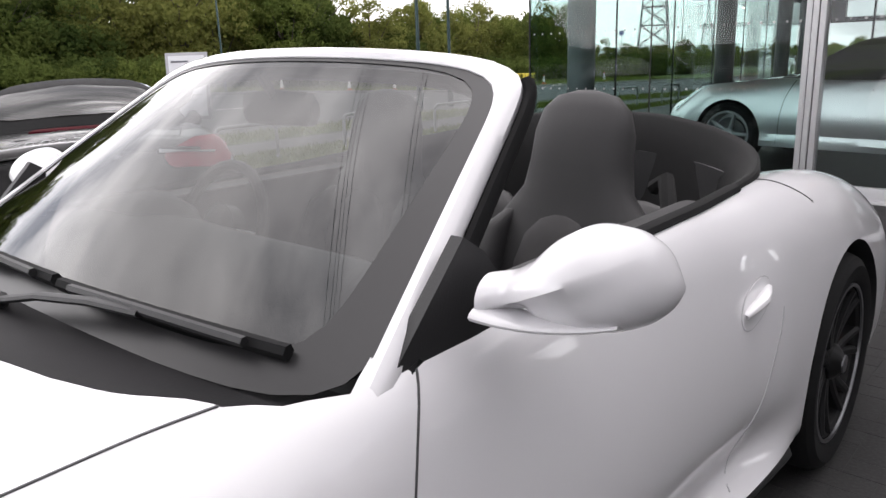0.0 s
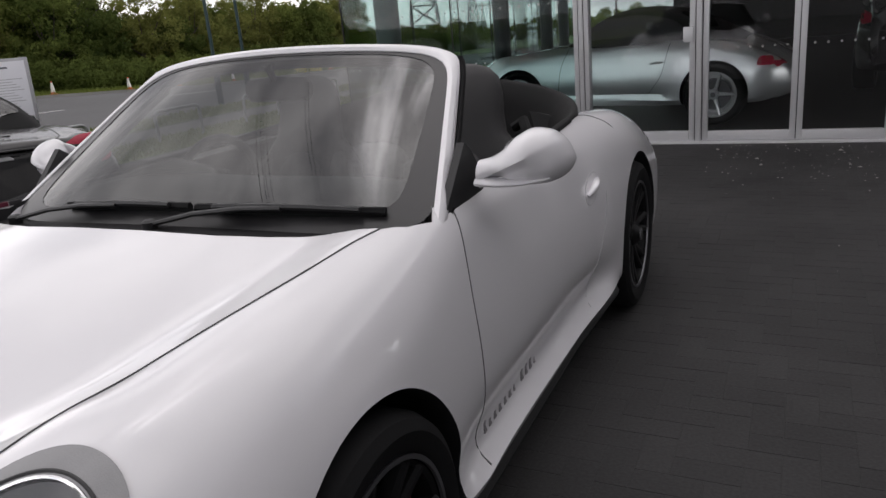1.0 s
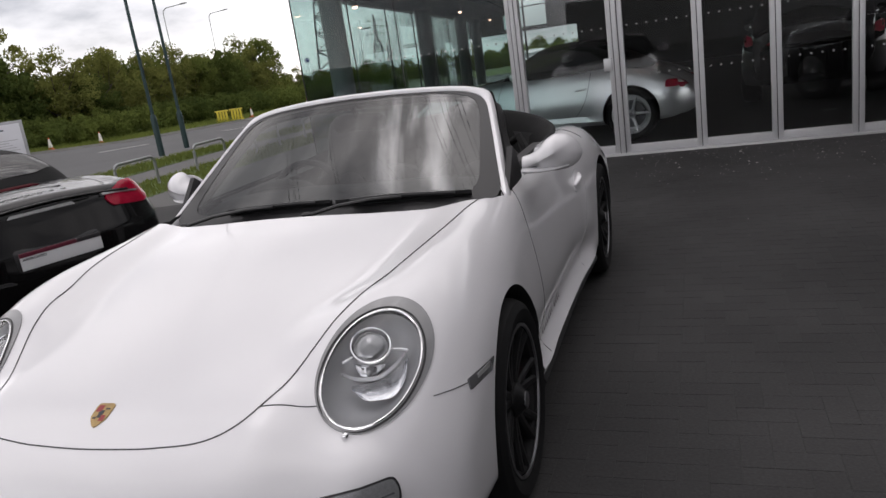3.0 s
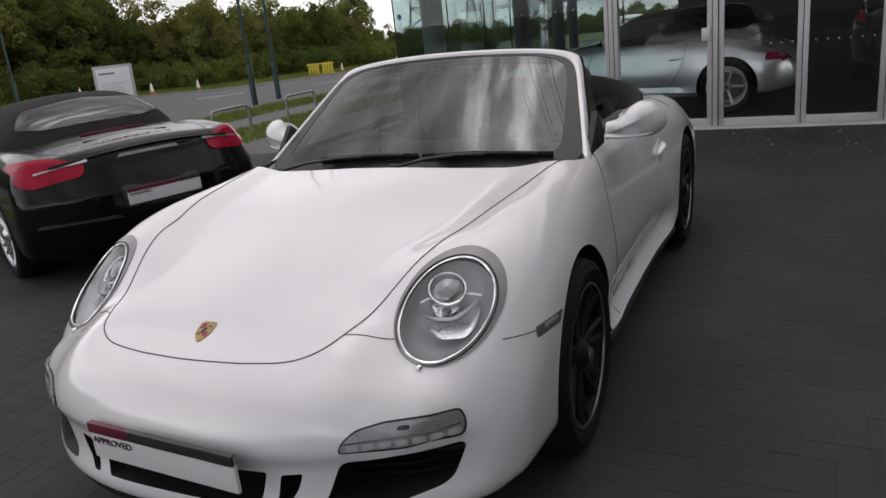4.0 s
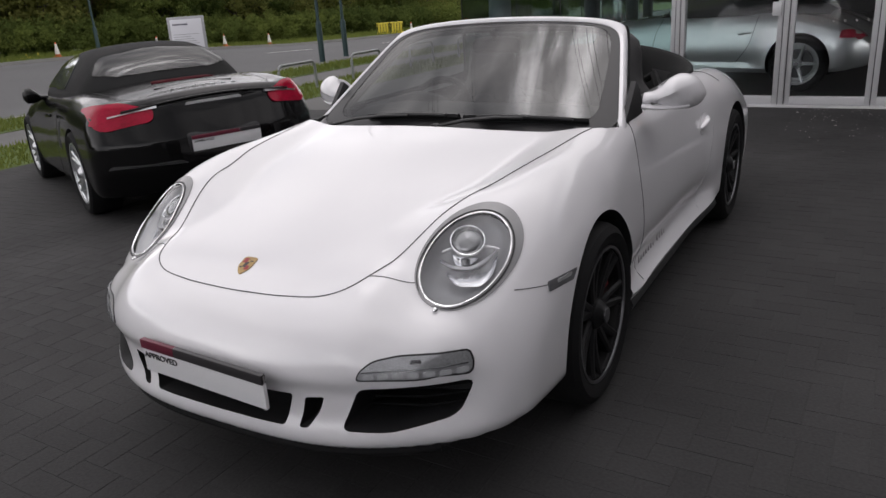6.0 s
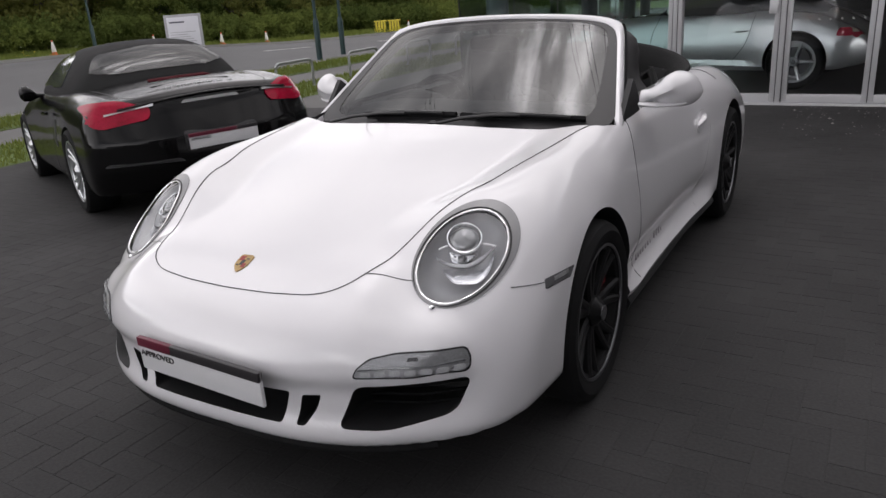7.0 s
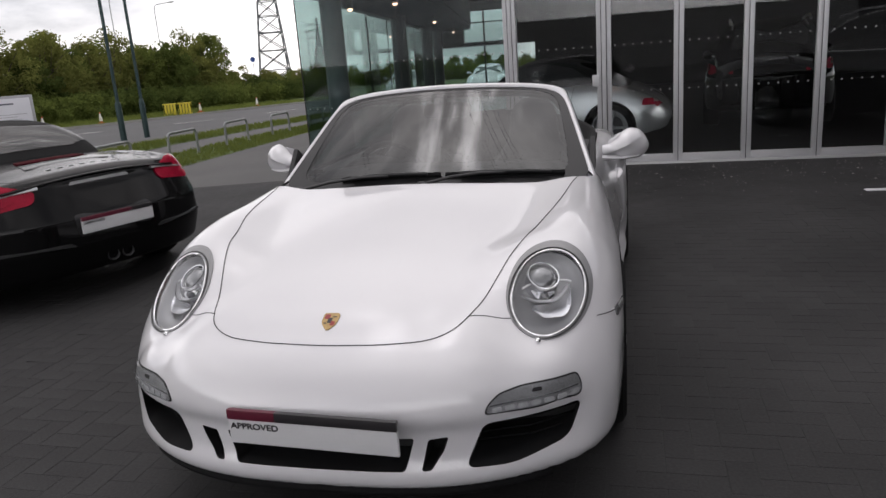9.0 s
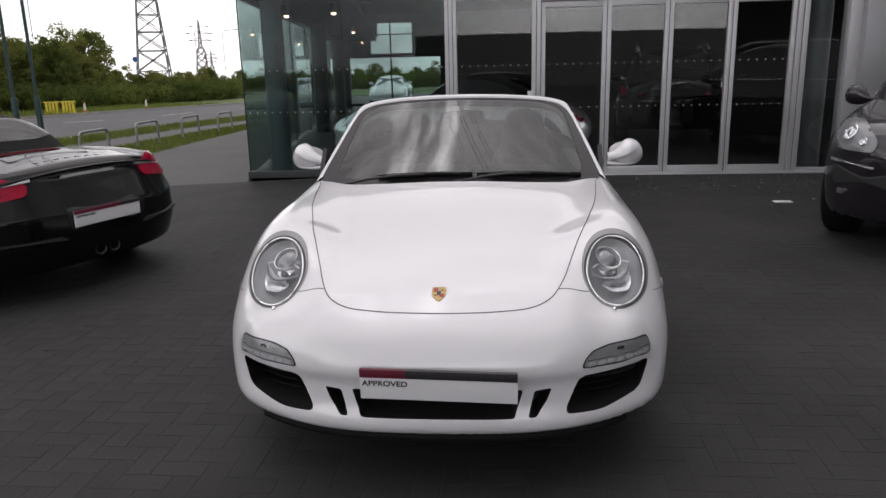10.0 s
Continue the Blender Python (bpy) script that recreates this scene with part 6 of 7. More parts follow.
def tall_car(name, label, m, paintwork, detail):
    c = thing(name, label, "car", at=m)
    carve(skin(suv_f, 1.0, 3.8, 0.68, 96, 70, 26), arches([], (0.98, 3.86), 0.41, 0.39, 0.96), "body", [paintwork, "black_plastic"], c)
    g = cabin_of(curve((1.1, 0.9), (1.35, 1.12), (1.8, 1.45), (2.15, 1.62), (2.6, 1.68), (3.6, 1.665), (4.2, 1.58), (4.55, 1.30), (4.8, 1.0)), curve((1.1, 0.75), (1.8, 0.86), (3.6, 0.87), (4.8, 0.74)), 0.62, 1.10, 1.68, 0.14, 0.06, 1.15, 4.7)
    part("roof", (lambda b, k: (b.from_mesh(k), b)[1])(bmesh.new(), skin(g, 1.9, 3.9, 0.9, 80, 60, 20)), paintwork, c)
    part("windscreen", quad_pad(g, [(-0.74, 1.42), (0.74, 1.42), (0.60, 2.04), (-0.60, 2.04)], 0.08, "top", -0.01, 0.004, 7), "car_glass", c)
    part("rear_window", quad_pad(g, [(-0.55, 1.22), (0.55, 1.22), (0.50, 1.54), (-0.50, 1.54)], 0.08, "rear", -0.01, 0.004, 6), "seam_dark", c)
    for s, v in ((1, "left"), (-1, "right")):
        part("side_window", quad_pad(g, [(1.75, 1.15), (2.25, 1.55), (3.9, 1.55), (4.3, 1.35), (4.25, 1.15)], 0.06, v, -0.01, 0.005, 7), "car_glass", c)
        part("window_trim", ribbon(g, [(s * 1.5, 1.70, 1.12), (s * 1.5, 2.6, 1.125), (s * 1.5, 4.3, 1.13)], (-s, 0, 0), 0.018, 0.006, n=24), "silver_wheel", c, "bright window trim")
        part("roof_rail", tube(bmesh.new(), [(s * 0.58, 1.95, 1.60), (s * 0.60, 2.3, 1.675), (s * 0.60, 3.5, 1.685), (s * 0.58, 4.1, 1.61)], 0.018, 8), "silver_wheel", c, "bright roof rail")
        part("tail_lamp", quad_pad(suv_f, [(s * 0.50, 0.86), (s * 0.88, 0.86), (s * 0.90, 1.02), (s * 0.55, 1.0)], 0.04, "rear", -0.01, 0.006, 5), "lens_red", c)
        hm = bmesh.new()
        loft(hm, [(s * 0.78, 1.72, 1.07, 0.03, 0.025), (s * 0.89, 1.73, 1.075, 0.03, 0.025), (s * 0.93, 1.74, 1.09, 0.05, 0.065), (s * 0.99, 1.75, 1.105, 0.065, 0.09), (s * 1.05, 1.76, 1.105, 0.06, 0.085), (s * 1.09, 1.77, 1.10, 0.04, 0.055), (s * 1.105, 1.775, 1.10, 0.012, 0.018)], 24, 2.1, "x")
        part("door_mirror", hm, paintwork, c, "dark door mirror")
        for y in (0.98, 3.86):
            wheel(c, s * 0.955, y, 0.375, 0.375, s, "silver_wheel", 10, 0.26, None)
        if not detail:
            continue
        lamp = new("headlamp")
        lamp.parent = c
        part("lamp_base", quad_pad(suv_f, [(s * 0.52, 0.77), (s * 0.50, 0.86), (s * 0.66, 0.985), (s * 0.80, 0.99), (s * 0.85, 0.86), (s * 0.76, 0.775)], 0.05, "front", -0.01, 0.006, 6), "bezel_grey", lamp)
        o = onto(suv_f, np.array([[s * 0.71, -0.6, 0.895], [s * 0.60, -0.6, 0.84]]), (0, 1, 0))
        for k, r in ((0, 0.062), (1, 0.034)):
            P_, N_ = Vector(o[0][k]), Vector(o[1][k])
            b = lathe(bmesh.new(), [(r, -0.01), (r, 0.012), (r * 0.86, 0.016), (r * 0.8, 0.008), (r * 0.5, 0.004), (r * 0.45, 0.012), (0.0005, 0.016)], 28, "z")
            bmesh.ops.transform(b, matrix=Matrix.Translation(P_ + N_ * 0.006) @ N_.to_track_quat("Z", "Y").to_matrix().to_4x4(), verts=b.verts[:])
            part("lamp_projector", b, "chrome", lamp, "bright round headlamp unit")
        part("lamp_cover", quad_pad(suv_f, [(s * 0.52, 0.77), (s * 0.50, 0.86), (s * 0.66, 0.985), (s * 0.80, 0.99), (s * 0.85, 0.86), (s * 0.76, 0.775)], 0.05, "front", 0.0, 0.03, 6), "clear_lens", lamp).visible_shadow = False
        part("running_lamp", quad_pad(suv_f, [(s * 0.50, 0.655), (s * 0.50, 0.675), (s * 0.84, 0.705), (s * 0.85, 0.68)], 0.008, "front", -0.01, 0.012, 4), "reflector", c, "slim bright running lamp")
        part("bumper_intake", quad_pad(suv_f, [(s * 0.30, 0.50), (s * 0.34, 0.63), (s * 0.82, 0.65), (s * 0.82, 0.52)], 0.04, "front", -0.01, 0.004, 5), "black_plastic", c)
        part("fog_lamp", quad_pad(suv_f, [(s * 0.70, 0.445), (s * 0.70, 0.485), (s * 0.76, 0.485), (s * 0.76, 0.445)], 0.02, "front", -0.01, 0.014, 4), "reflector", c, "small round fog lamp")
        part("hood_seam", ribbon(suv_f, [(s * 0.50, 0.30, 1.6), (s * 0.66, 0.55, 1.6), (s * 0.72, 1.0, 1.6), (s * 0.76, 1.35, 1.6)], (0, 0, -1), 0.006, n=24), "seam_dark", c)
    return c


tall_car("suv_car", "dark plum-black SUV parked at an angle on the paving", pose(3.21, 2.92, 0, 0, 0, -34.9), "dark_blue_paint", True)
tall_car("suv_car", "black SUV standing inside the dark showroom", pose(3.6, 15.3, 0.01, 0, 0, 172), "black_paint", False)
# ---- glass showroom ----
paint("aluminium", (0.46, 0.46, 0.47), 0.42, 0.35, var=0.06, scale=3, fine=200)
paint("gasket", (0.02, 0.02, 0.02), 0.7, var=0.1)
paint("column_grey", (0.085, 0.095, 0.10), 0.5, var=0.1, scale=2)
paint("column_dark", (0.03, 0.032, 0.034), 0.5, var=0.1, scale=2)
paint("showroom_tile", (0.030, 0.030, 0.031), 0.5, var=0.15, scale=0.6, fine=30, spec=0.2)
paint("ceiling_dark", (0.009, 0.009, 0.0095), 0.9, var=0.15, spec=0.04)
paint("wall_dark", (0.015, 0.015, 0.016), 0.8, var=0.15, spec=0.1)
paint("cladding", (0.17, 0.175, 0.18), 0.4, 0.5, var=0.08)
paint("dot_white", (0.30, 0.305, 0.305), 0.6, var=0.05)
paint("wall_pale", (0.22, 0.22, 0.22), 0.8, var=0.2, scale=0.4, fine=8)
glow("spot_glow", (1.0, 0.55, 0.36), 10.0)
FY = 7.66


def st(ob, label, category):
    return tagged(ob, label, category, kind="structure")


SLANT = 0.16


def wall_x(y):
    """The glass side wall runs outward from the front corner."""
    return -3.36 - SLANT * (y - FY)


def plan(pts, z0, z1):
    return prism(pts, "z", z0, z1)


BY = 25.7
st(part("showroom_floor", plan([(-3.34, 7.59), (16, 7.59), (16, 26), (wall_x(26) + 0.02, 26)], -0.4, 0.0), "showroom_tile", smooth=False), "dark polished tile floor inside the showroom", "floor")
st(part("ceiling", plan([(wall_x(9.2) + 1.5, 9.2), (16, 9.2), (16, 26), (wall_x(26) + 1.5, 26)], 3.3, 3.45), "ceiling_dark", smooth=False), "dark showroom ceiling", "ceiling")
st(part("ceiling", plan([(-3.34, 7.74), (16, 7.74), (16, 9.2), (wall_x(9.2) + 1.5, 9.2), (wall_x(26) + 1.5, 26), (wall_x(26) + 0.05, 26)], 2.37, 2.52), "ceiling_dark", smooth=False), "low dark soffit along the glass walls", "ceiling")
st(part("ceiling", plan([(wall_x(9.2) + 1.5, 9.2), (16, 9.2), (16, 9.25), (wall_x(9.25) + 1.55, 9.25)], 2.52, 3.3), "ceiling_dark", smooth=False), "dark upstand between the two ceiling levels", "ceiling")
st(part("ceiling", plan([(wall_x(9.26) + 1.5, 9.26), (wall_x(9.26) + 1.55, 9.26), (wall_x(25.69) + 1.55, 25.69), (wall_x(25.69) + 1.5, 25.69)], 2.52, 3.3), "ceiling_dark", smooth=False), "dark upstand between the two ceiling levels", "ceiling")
st(part("roof_slab", plan([(-3.42, 7.60), (16.1, 7.60), (16.1, 26.1), (wall_x(26.1) - 0.06, 26.1)], 3.46, 3.9), "cladding", smooth=False), "grey metal roof edge of the showroom", "roof")
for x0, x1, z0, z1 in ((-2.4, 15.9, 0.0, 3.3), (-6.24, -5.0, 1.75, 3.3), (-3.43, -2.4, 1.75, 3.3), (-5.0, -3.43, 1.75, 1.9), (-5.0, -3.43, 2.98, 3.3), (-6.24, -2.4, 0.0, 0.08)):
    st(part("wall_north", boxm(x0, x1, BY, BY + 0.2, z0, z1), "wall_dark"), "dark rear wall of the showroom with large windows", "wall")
st(part("plinth", boxm(-3.38, -0.62, FY - 0.07, FY + 0.07, -0.10, 0.085, 0.004), "column_dark"), "dark plinth under the glass wall", "plinth")



def pane(parent, x0, x1, z0, z1, y=FY, mat="door_glass"):
    o = part("pane", boxm(x0, x1, y - 0.006, y + 0.006, z0, z1), mat, parent, smooth=False)
    o.visible_shadow = False
    return o


def dots(parent, x0, x1, z, y=FY - 0.008, step=0.105, size=0.017):
    bm = bmesh.new()
    n = int((x1 - x0 - 0.06) / step)
    o = (x1 - x0 - n * step) / 2
    for k in range(n + 1):
        x = x0 + o + k * step
        box(bm, x - size / 2, x + size / 2, y - 0.0012, y, z - size / 2, z + size / 2)
    return part("dot_row", bm, "dot_white", parent, "row of small white squares on the glass", smooth=False)


# fixed glass wall, left part
wall_glass = st(thing("window_1", "tall frameless glass wall of the showroom front", "window"), "tall frameless glass wall of the showroom front", "window")
for a, b in ((-3.36, -1.985), (-1.975, -0.62)):
    pane(wall_glass, a, b, 0.086, 3.20, FY, "shop_glass")
    dots(wall_glass, a, b, 1.43)
    dots(wall_glass, a, b, 0.88)
part("glass_joint", boxm(-1.984, -1.976, FY - 0.008, FY + 0.008, 0.086, 3.2), "gasket", wall_glass, smooth=False)
part("glass_edge", boxm(-3.372, -3.361, FY - 0.01, FY + 0.01, 0.0, 3.2), "gasket", wall_glass, smooth=False)
# glass side wall with dark columns
side_glass = st(thing("window_2", "glass side wall of the showroom", "window"), "glass side wall of the showroom facing the road", "window")
ys = [7.68, 10.2, 12.8, 15.4, 18.0, 20.6, 23.2, 25.68]
turn = math.degrees(math.atan(SLANT))
for a, b in zip(ys, ys[1:]):
    ln = (b - a) / math.cos(math.radians(turn))
    o = part("pane", boxm(-0.006, 0.006, 0.006, ln - 0.006, 0.05, 3.4), "shop_glass", side_glass, smooth=False)
    o.matrix_basis = pose(wall_x(a), a, 0, 0, 0, turn)
    o.visible_shadow = False
    o = part("glass_joint", boxm(-0.012, 0.012, ln - 0.006, ln + 0.006, 0.0, 3.4), "gasket", side_glass, smooth=False)
    o.matrix_basis = pose(wall_x(a), a, 0, 0, 0, turn)
o = part("head_beam", boxm(-0.10, 0.06, 0.02, 18.3, 2.37, 2.52), "gasket", side_glass, smooth=False)
o.matrix_basis = pose(-3.30, FY + 0.1, 0, 0, 0, turn)
back = st(thing("window_3", "windows in the rear wall", "window"), "large windows in the showroom's rear wall", "window")
pane(back, -5.0, -3.43, 1.9, 2.98, BY + 0.1, "shop_glass")
pane(back, -6.2, -2.4, 0.08, 1.75, BY + 0.1, "shop_glass")
part("window_frame", boxm(-4.27, -4.22, BY + 0.05, BY + 0.15, 0.08, 2.98), "gasket", back, smooth=False)
part("window_frame", boxm(-5.0, -3.43, BY + 0.05, BY + 0.15, 2.56, 2.60), "gasket", back, smooth=False)


def column(x, y, r, mat, label, top=2.37):
    b = lathe(bmesh.new(), [(r, 0.0), (r, top)], 28, "z", (x, y, 0))
    o = part("column", b, mat)
    return st(o, label, "column")


column(-3.10, 8.25, 0.15, "column_grey", "round grey steel column behind the glass")
for y in (14.85, 20.9, 24.6):
    column(wall_x(y) + 0.36, y, 0.17, "column_dark", "round dark steel column by the glass wall")
column(4.18, 8.0, 0.14, "column_grey", "round grey-green column behind the glass")

# door bay: fixed light, lock post and four folding leaves
paint("post_grey", (0.33, 0.33, 0.34), 0.45, 0.3, var=0.06, scale=3)


def mullion(x0, x1, name="mullion", z1=3.2):
    o = thing(name, "", "")
    st(o, "grey aluminium mullion of the showroom front", "frame")
    n = 3 if x1 - x0 > 0.15 else 2
    w = (x1 - x0) / n
    for k in range(n):
        part("profile", boxm(x0 + k * w + 0.004, x0 + (k + 1) * w - 0.004, FY - 0.06 - 0.008 * (k % 2), FY + 0.06, 0.0, z1, 0.004), "aluminium", o)
        if k:
            part("gasket_line", boxm(x0 + k * w - 0.0035, x0 + k * w + 0.0035, FY - 0.05, FY + 0.05, 0.0, z1), "gasket", o, smooth=False)
    return o


def leaf(x0, x1, n):
    d = st(thing("door_%d" % n, "grey aluminium glazed folding door leaf, closed", "door"), "grey aluminium glazed folding door leaf, closed", "door")
    s, top = 0.055, 2.20
    part("stile", boxm(x0 + 0.004, x0 + s, FY - 0.035, FY + 0.035, 0.02, top, 0.004), "aluminium", d)
    part("stile", boxm(x1 - s, x1 - 0.004, FY - 0.035, FY + 0.035, 0.02, top, 0.004), "aluminium", d)
    part("bottom_rail", boxm(x0 + s, x1 - s, FY - 0.032, FY + 0.032, 0.02, 0.105, 0.004), "aluminium", d)
    part("top_rail", boxm(x0 + s, x1 - s, FY - 0.032, FY + 0.032, top - 0.07, top, 0.004), "aluminium", d)
    part("hinge_gasket", boxm(x0 - 0.004, x0 + 0.004, FY - 0.03, FY + 0.03, 0.02, top), "gasket", d, smooth=False)
    pane(d, x0 + s, x1 - s, 0.105, top - 0.07)
    dots(d, x0 + s, x1 - s, 1.43)
    dots(d, x0 + s, x1 - s, 0.88)
    return d


mullion(-0.62, -0.46)
fx = st(thing("window_4", "fixed glazed panel beside the folding doors", "window"), "fixed glazed panel beside the folding doors", "window")
part("bottom_rail", boxm(-0.46, 0.50, FY - 0.04, FY + 0.04, 0.0, 0.11, 0.004), "aluminium", fx)
pane(fx, -0.46, 0.50, 0.11, 2.2)
dots(fx, -0.46, 0.50, 1.43)
dots(fx, -0.46, 0.50, 0.88)
mullion(0.50, 0.62)
part("lock_case", boxm(0.45, 0.54, FY - 0.10, FY - 0.07, 0.96, 1.10, 0.006), "aluminium", fx, "grey metal lock case")
for n, (a, b) in enumerate(((0.62, 1.45), (1.45, 2.22), (2.22, 2.99), (2.99, 3.76)), 1):
    leaf(a, b, n)
mullion(3.76, 3.90)
fx2 = st(thing("window_5", "narrow glazed panel beside the folding doors", "window"), "narrow glazed panel beside the folding doors", "window")
part("bottom_rail", boxm(3.90, 4.36, FY - 0.04, FY + 0.04, 0.0, 0.06, 0.004), "aluminium", fx2)
pane(fx2, 3.90, 4.36, 0.06, 3.2)
st(part("threshold", boxm(-0.62, 4.4, FY - 0.12, FY + 0.08, -0.02, 0.018, 0.004), "aluminium"), "grey metal door threshold", "threshold")
st(part("transom", boxm(0.62, 3.76, FY - 0.07, FY + 0.07, 2.21, 2.34, 0.004), "aluminium"), "grey transom over the folding doors", "frame")
over = st(thing("window_6", "glass over the folding doors", "window"), "glass panes over the folding doors", "window")
pane(over, -0.46, 0.50, 2.21, 3.2)
for a, b in ((0.62, 2.22), (2.24, 3.76)):
    pane(over, a, b, 2.35, 3.2)
st(part("pier", boxm(4.36, 4.50, FY - 0.10, FY + 0.12, 0.0, 3.2, 0.004), "aluminium"), "grey metal pier at the end of the doors", "pier")
st(part("pier", boxm(4.50, 4.98, FY - 0.22, FY + 0.12, 0.0, 3.2, 0.004), "post_grey"), "broad pale grey clad pier", "pier")
w6 = st(thing("window_7", "dark glazed bay of the showroom", "window"), "dark glazed bay of the showroom front", "window")
for k in range(5):
    pane(w6, 4.98 + 2.2 * k, 7.14 + 2.2 * k, 0.06, 3.2)
    part("window_frame", boxm(7.14 + 2.2 * k, 7.18 + 2.2 * k, FY - 0.03, FY + 0.03, 0, 3.2), "aluminium", w6)

# ceiling spots
def spot(x, y, z=2.37):
    o = thing("ceiling_spot", "small warm spotlight on the dark ceiling", "light", "ceiling spotlights")
    o.matrix_basis = pose(x, y, z)
    b = lathe(bmesh.new(), [(0.045, 0.0), (0.05, -0.14), (0.042, -0.14), (0.036, -0.10)], 18, "z")
    part("lamp_can", b, "gasket", o)
    part("lamp_face", lathe(bmesh.new(), [(0.036, -0.135), (0.034, -0.152), (0.022, -0.166), (0.0005, -0.172)], 18, "z"), "spot_glow", o, "glowing warm lamp face")
    return o


for x, y in ((-3.15, 9.15), (-2.35, 8.85), (-3.4, 15.2), (-4.75, 23.0), (0.9, 8.7), (2.6, 8.7)):
    spot(x, y)
for x, y in ((1.5, 12.5), (4.2, 12.5), (1.5, 17.0), (4.2, 17.0)):
    spot(x, y, 3.3)

st(part("wall_south", boxm(-5.8, 26, -30.4, -30.0, -0.15, 3.2), "wall_pale"), "plain grey wall closing the yard", "wall")
# added out of view: keeps eastern sky light off the paving and car
st(part("wall_east", boxm(9.0, 9.4, -14.0, 7.4, -0.15, 5.5), "wall_dark"), "plain dark building wall beside the yard", "wall")
# ---- street things ----
paint("pole_green", (0.02, 0.045, 0.045), 0.5, 0.2, var=0.2, scale=3)
paint("galvanised", (0.30, 0.31, 0.31), 0.5, 0.6, var=0.12, scale=4)
paint("cone_orange", (0.55, 0.10, 0.03), 0.6, var=0.15)
paint("cone_white", (0.62, 0.60, 0.56), 0.6, var=0.1)
paint("yellow_plastic", (0.55, 0.45, 0.03), 0.5, var=0.15)
paint("sign_blue", (0.02, 0.07, 0.28), 0.4, var=0.1)
paint("sheet_white", (0.62, 0.62, 0.65), 0.5, var=0.04)
paint("frame_grey", (0.34, 0.34, 0.35), 0.45, 0.3, var=0.08)
paint("ink_grey", (0.12, 0.12, 0.14), 0.7, var=0.1)
paint("pylon_steel", (0.16, 0.17, 0.18), 0.6, 0.4, var=0.1)


def hoop(y):
    o = thing("hoop_barrier", "knee-high grey tubular hoop barrier set in grass", "barrier", "hoop barriers")
    o.matrix_basis = pose(-7.82 + float(bend(y)), y, float(fall(-7.82 + bend(y), y)))
    w, h, r = 0.50, 0.50, 0.10
    pts = [(0, -w, -0.05), (0, -w, h - r)] + [(0, -w + r - r * math.cos(q), h - r + r * math.sin(q)) for q in (0.4, 0.8, 1.2, 1.57)] + [(0, w - r + r * math.sin(q), h - r + r * math.cos(q)) for q in (0, 0.4, 0.8, 1.2)] + [(0, w, h - r), (0, w, -0.05)]
    part("tube", tube(bmesh.new(), pts, 0.027, 10), "galvanised", o)
    for s in (-1, 1):
        part("foot", lathe(bmesh.new(), [(0.05, 0.0), (0.05, 0.012), (0.028, 0.02)], 14, "z", (0, s * w, 0)), "galvanised", o)


for y in (7.0, 9.3, 11.45, 13.6, 15.8, 17.9, 20.0, 22.1):
    hoop(y)


def lamp_pole(x, y, h, mat="pole_green", arm=0.0, base=True):
    o = thing("street_lamp", "tall slim dark green lamp column by the road" if mat == "pole_green" else "tall grey lamp column beyond the road", "street lamp", "lamp columns")
    o.matrix_basis = pose(x, y, float(fall(x, y)) - 0.02)
    part("shaft", lathe(bmesh.new(), [(0.045, 0.0), (0.043, 1.0), (0.034, h)], 14, "z"), mat, o)
    if base:
        part("base", lathe(bmesh.new(), [(0.075, 0.0), (0.075, 0.92), (0.065, 0.98), (0.046, 1.02)], 16, "z"), mat, o)
    if arm:
        part("arm", tube(bmesh.new(), [(0, 0, h - 0.1), (0.06, 0, h + 0.18), (0.3, 0, h + 0.34), (arm, 0, h + 0.42)], 0.035, 8), mat, o)
        part("lantern", loft(bmesh.new(), [(arm - 0.1, 0, h + 0.42, 0.05, 0.03), (arm + 0.2, 0, h + 0.44, 0.12, 0.07), (arm + 0.6, 0, h + 0.45, 0.09, 0.04)], 14, 2.3, "x"), "galvanised", o)


lamp_pole(-11.9, 16.0, 8.0)
lamp_pole(-25.2, 17.5, 8.0)
lamp_pole(-11.2, 14.1, 8.0)
lamp_pole(-35.5, 47.0, 8.0, "galvanised", 1.6, False)
lamp_pole(-42.0, 62.0, 9.0, "galvanised", 1.6, False)
lamp_pole(-41.0, 104.0, 8.5, "galvanised", 1.8, False)
lamp_pole(-34.0, 78.0, 7.5, "galvanised", 0, False)


def cone(x, y):
    o = thing("traffic_cone", "orange and white traffic cone on the verge", "traffic cone", "traffic cones")
    o.matrix_basis = pose(x, y, float(fall(x, y)), 0, 0, x * 40) @ Matrix.Diagonal((0.68, 0.68, 0.7, 1))
    part("base", boxm(-0.2, 0.2, -0.2, 0.2, 0.0, 0.04, 0.01), "cone_orange", o)
    part("lower_band", lathe(bmesh.new(), [(0.15, 0.04), (0.13, 0.15)], 18, "z"), "cone_orange", o)
    part("white_sleeve", lathe(bmesh.new(), [(0.128, 0.15), (0.050, 0.66)], 18, "z"), "cone_white", o, "white reflective sleeve")
    part("tip", lathe(bmesh.new(), [(0.050, 0.66), (0.034, 0.74), (0.0005, 0.745)], 18, "z"), "cone_orange", o)


for y in (12.0, 15.5, 19.8, 23.2, 25.7, 28.8, 35.2, 39.5):
    cone(-24.8 + float(bend(y)), y)


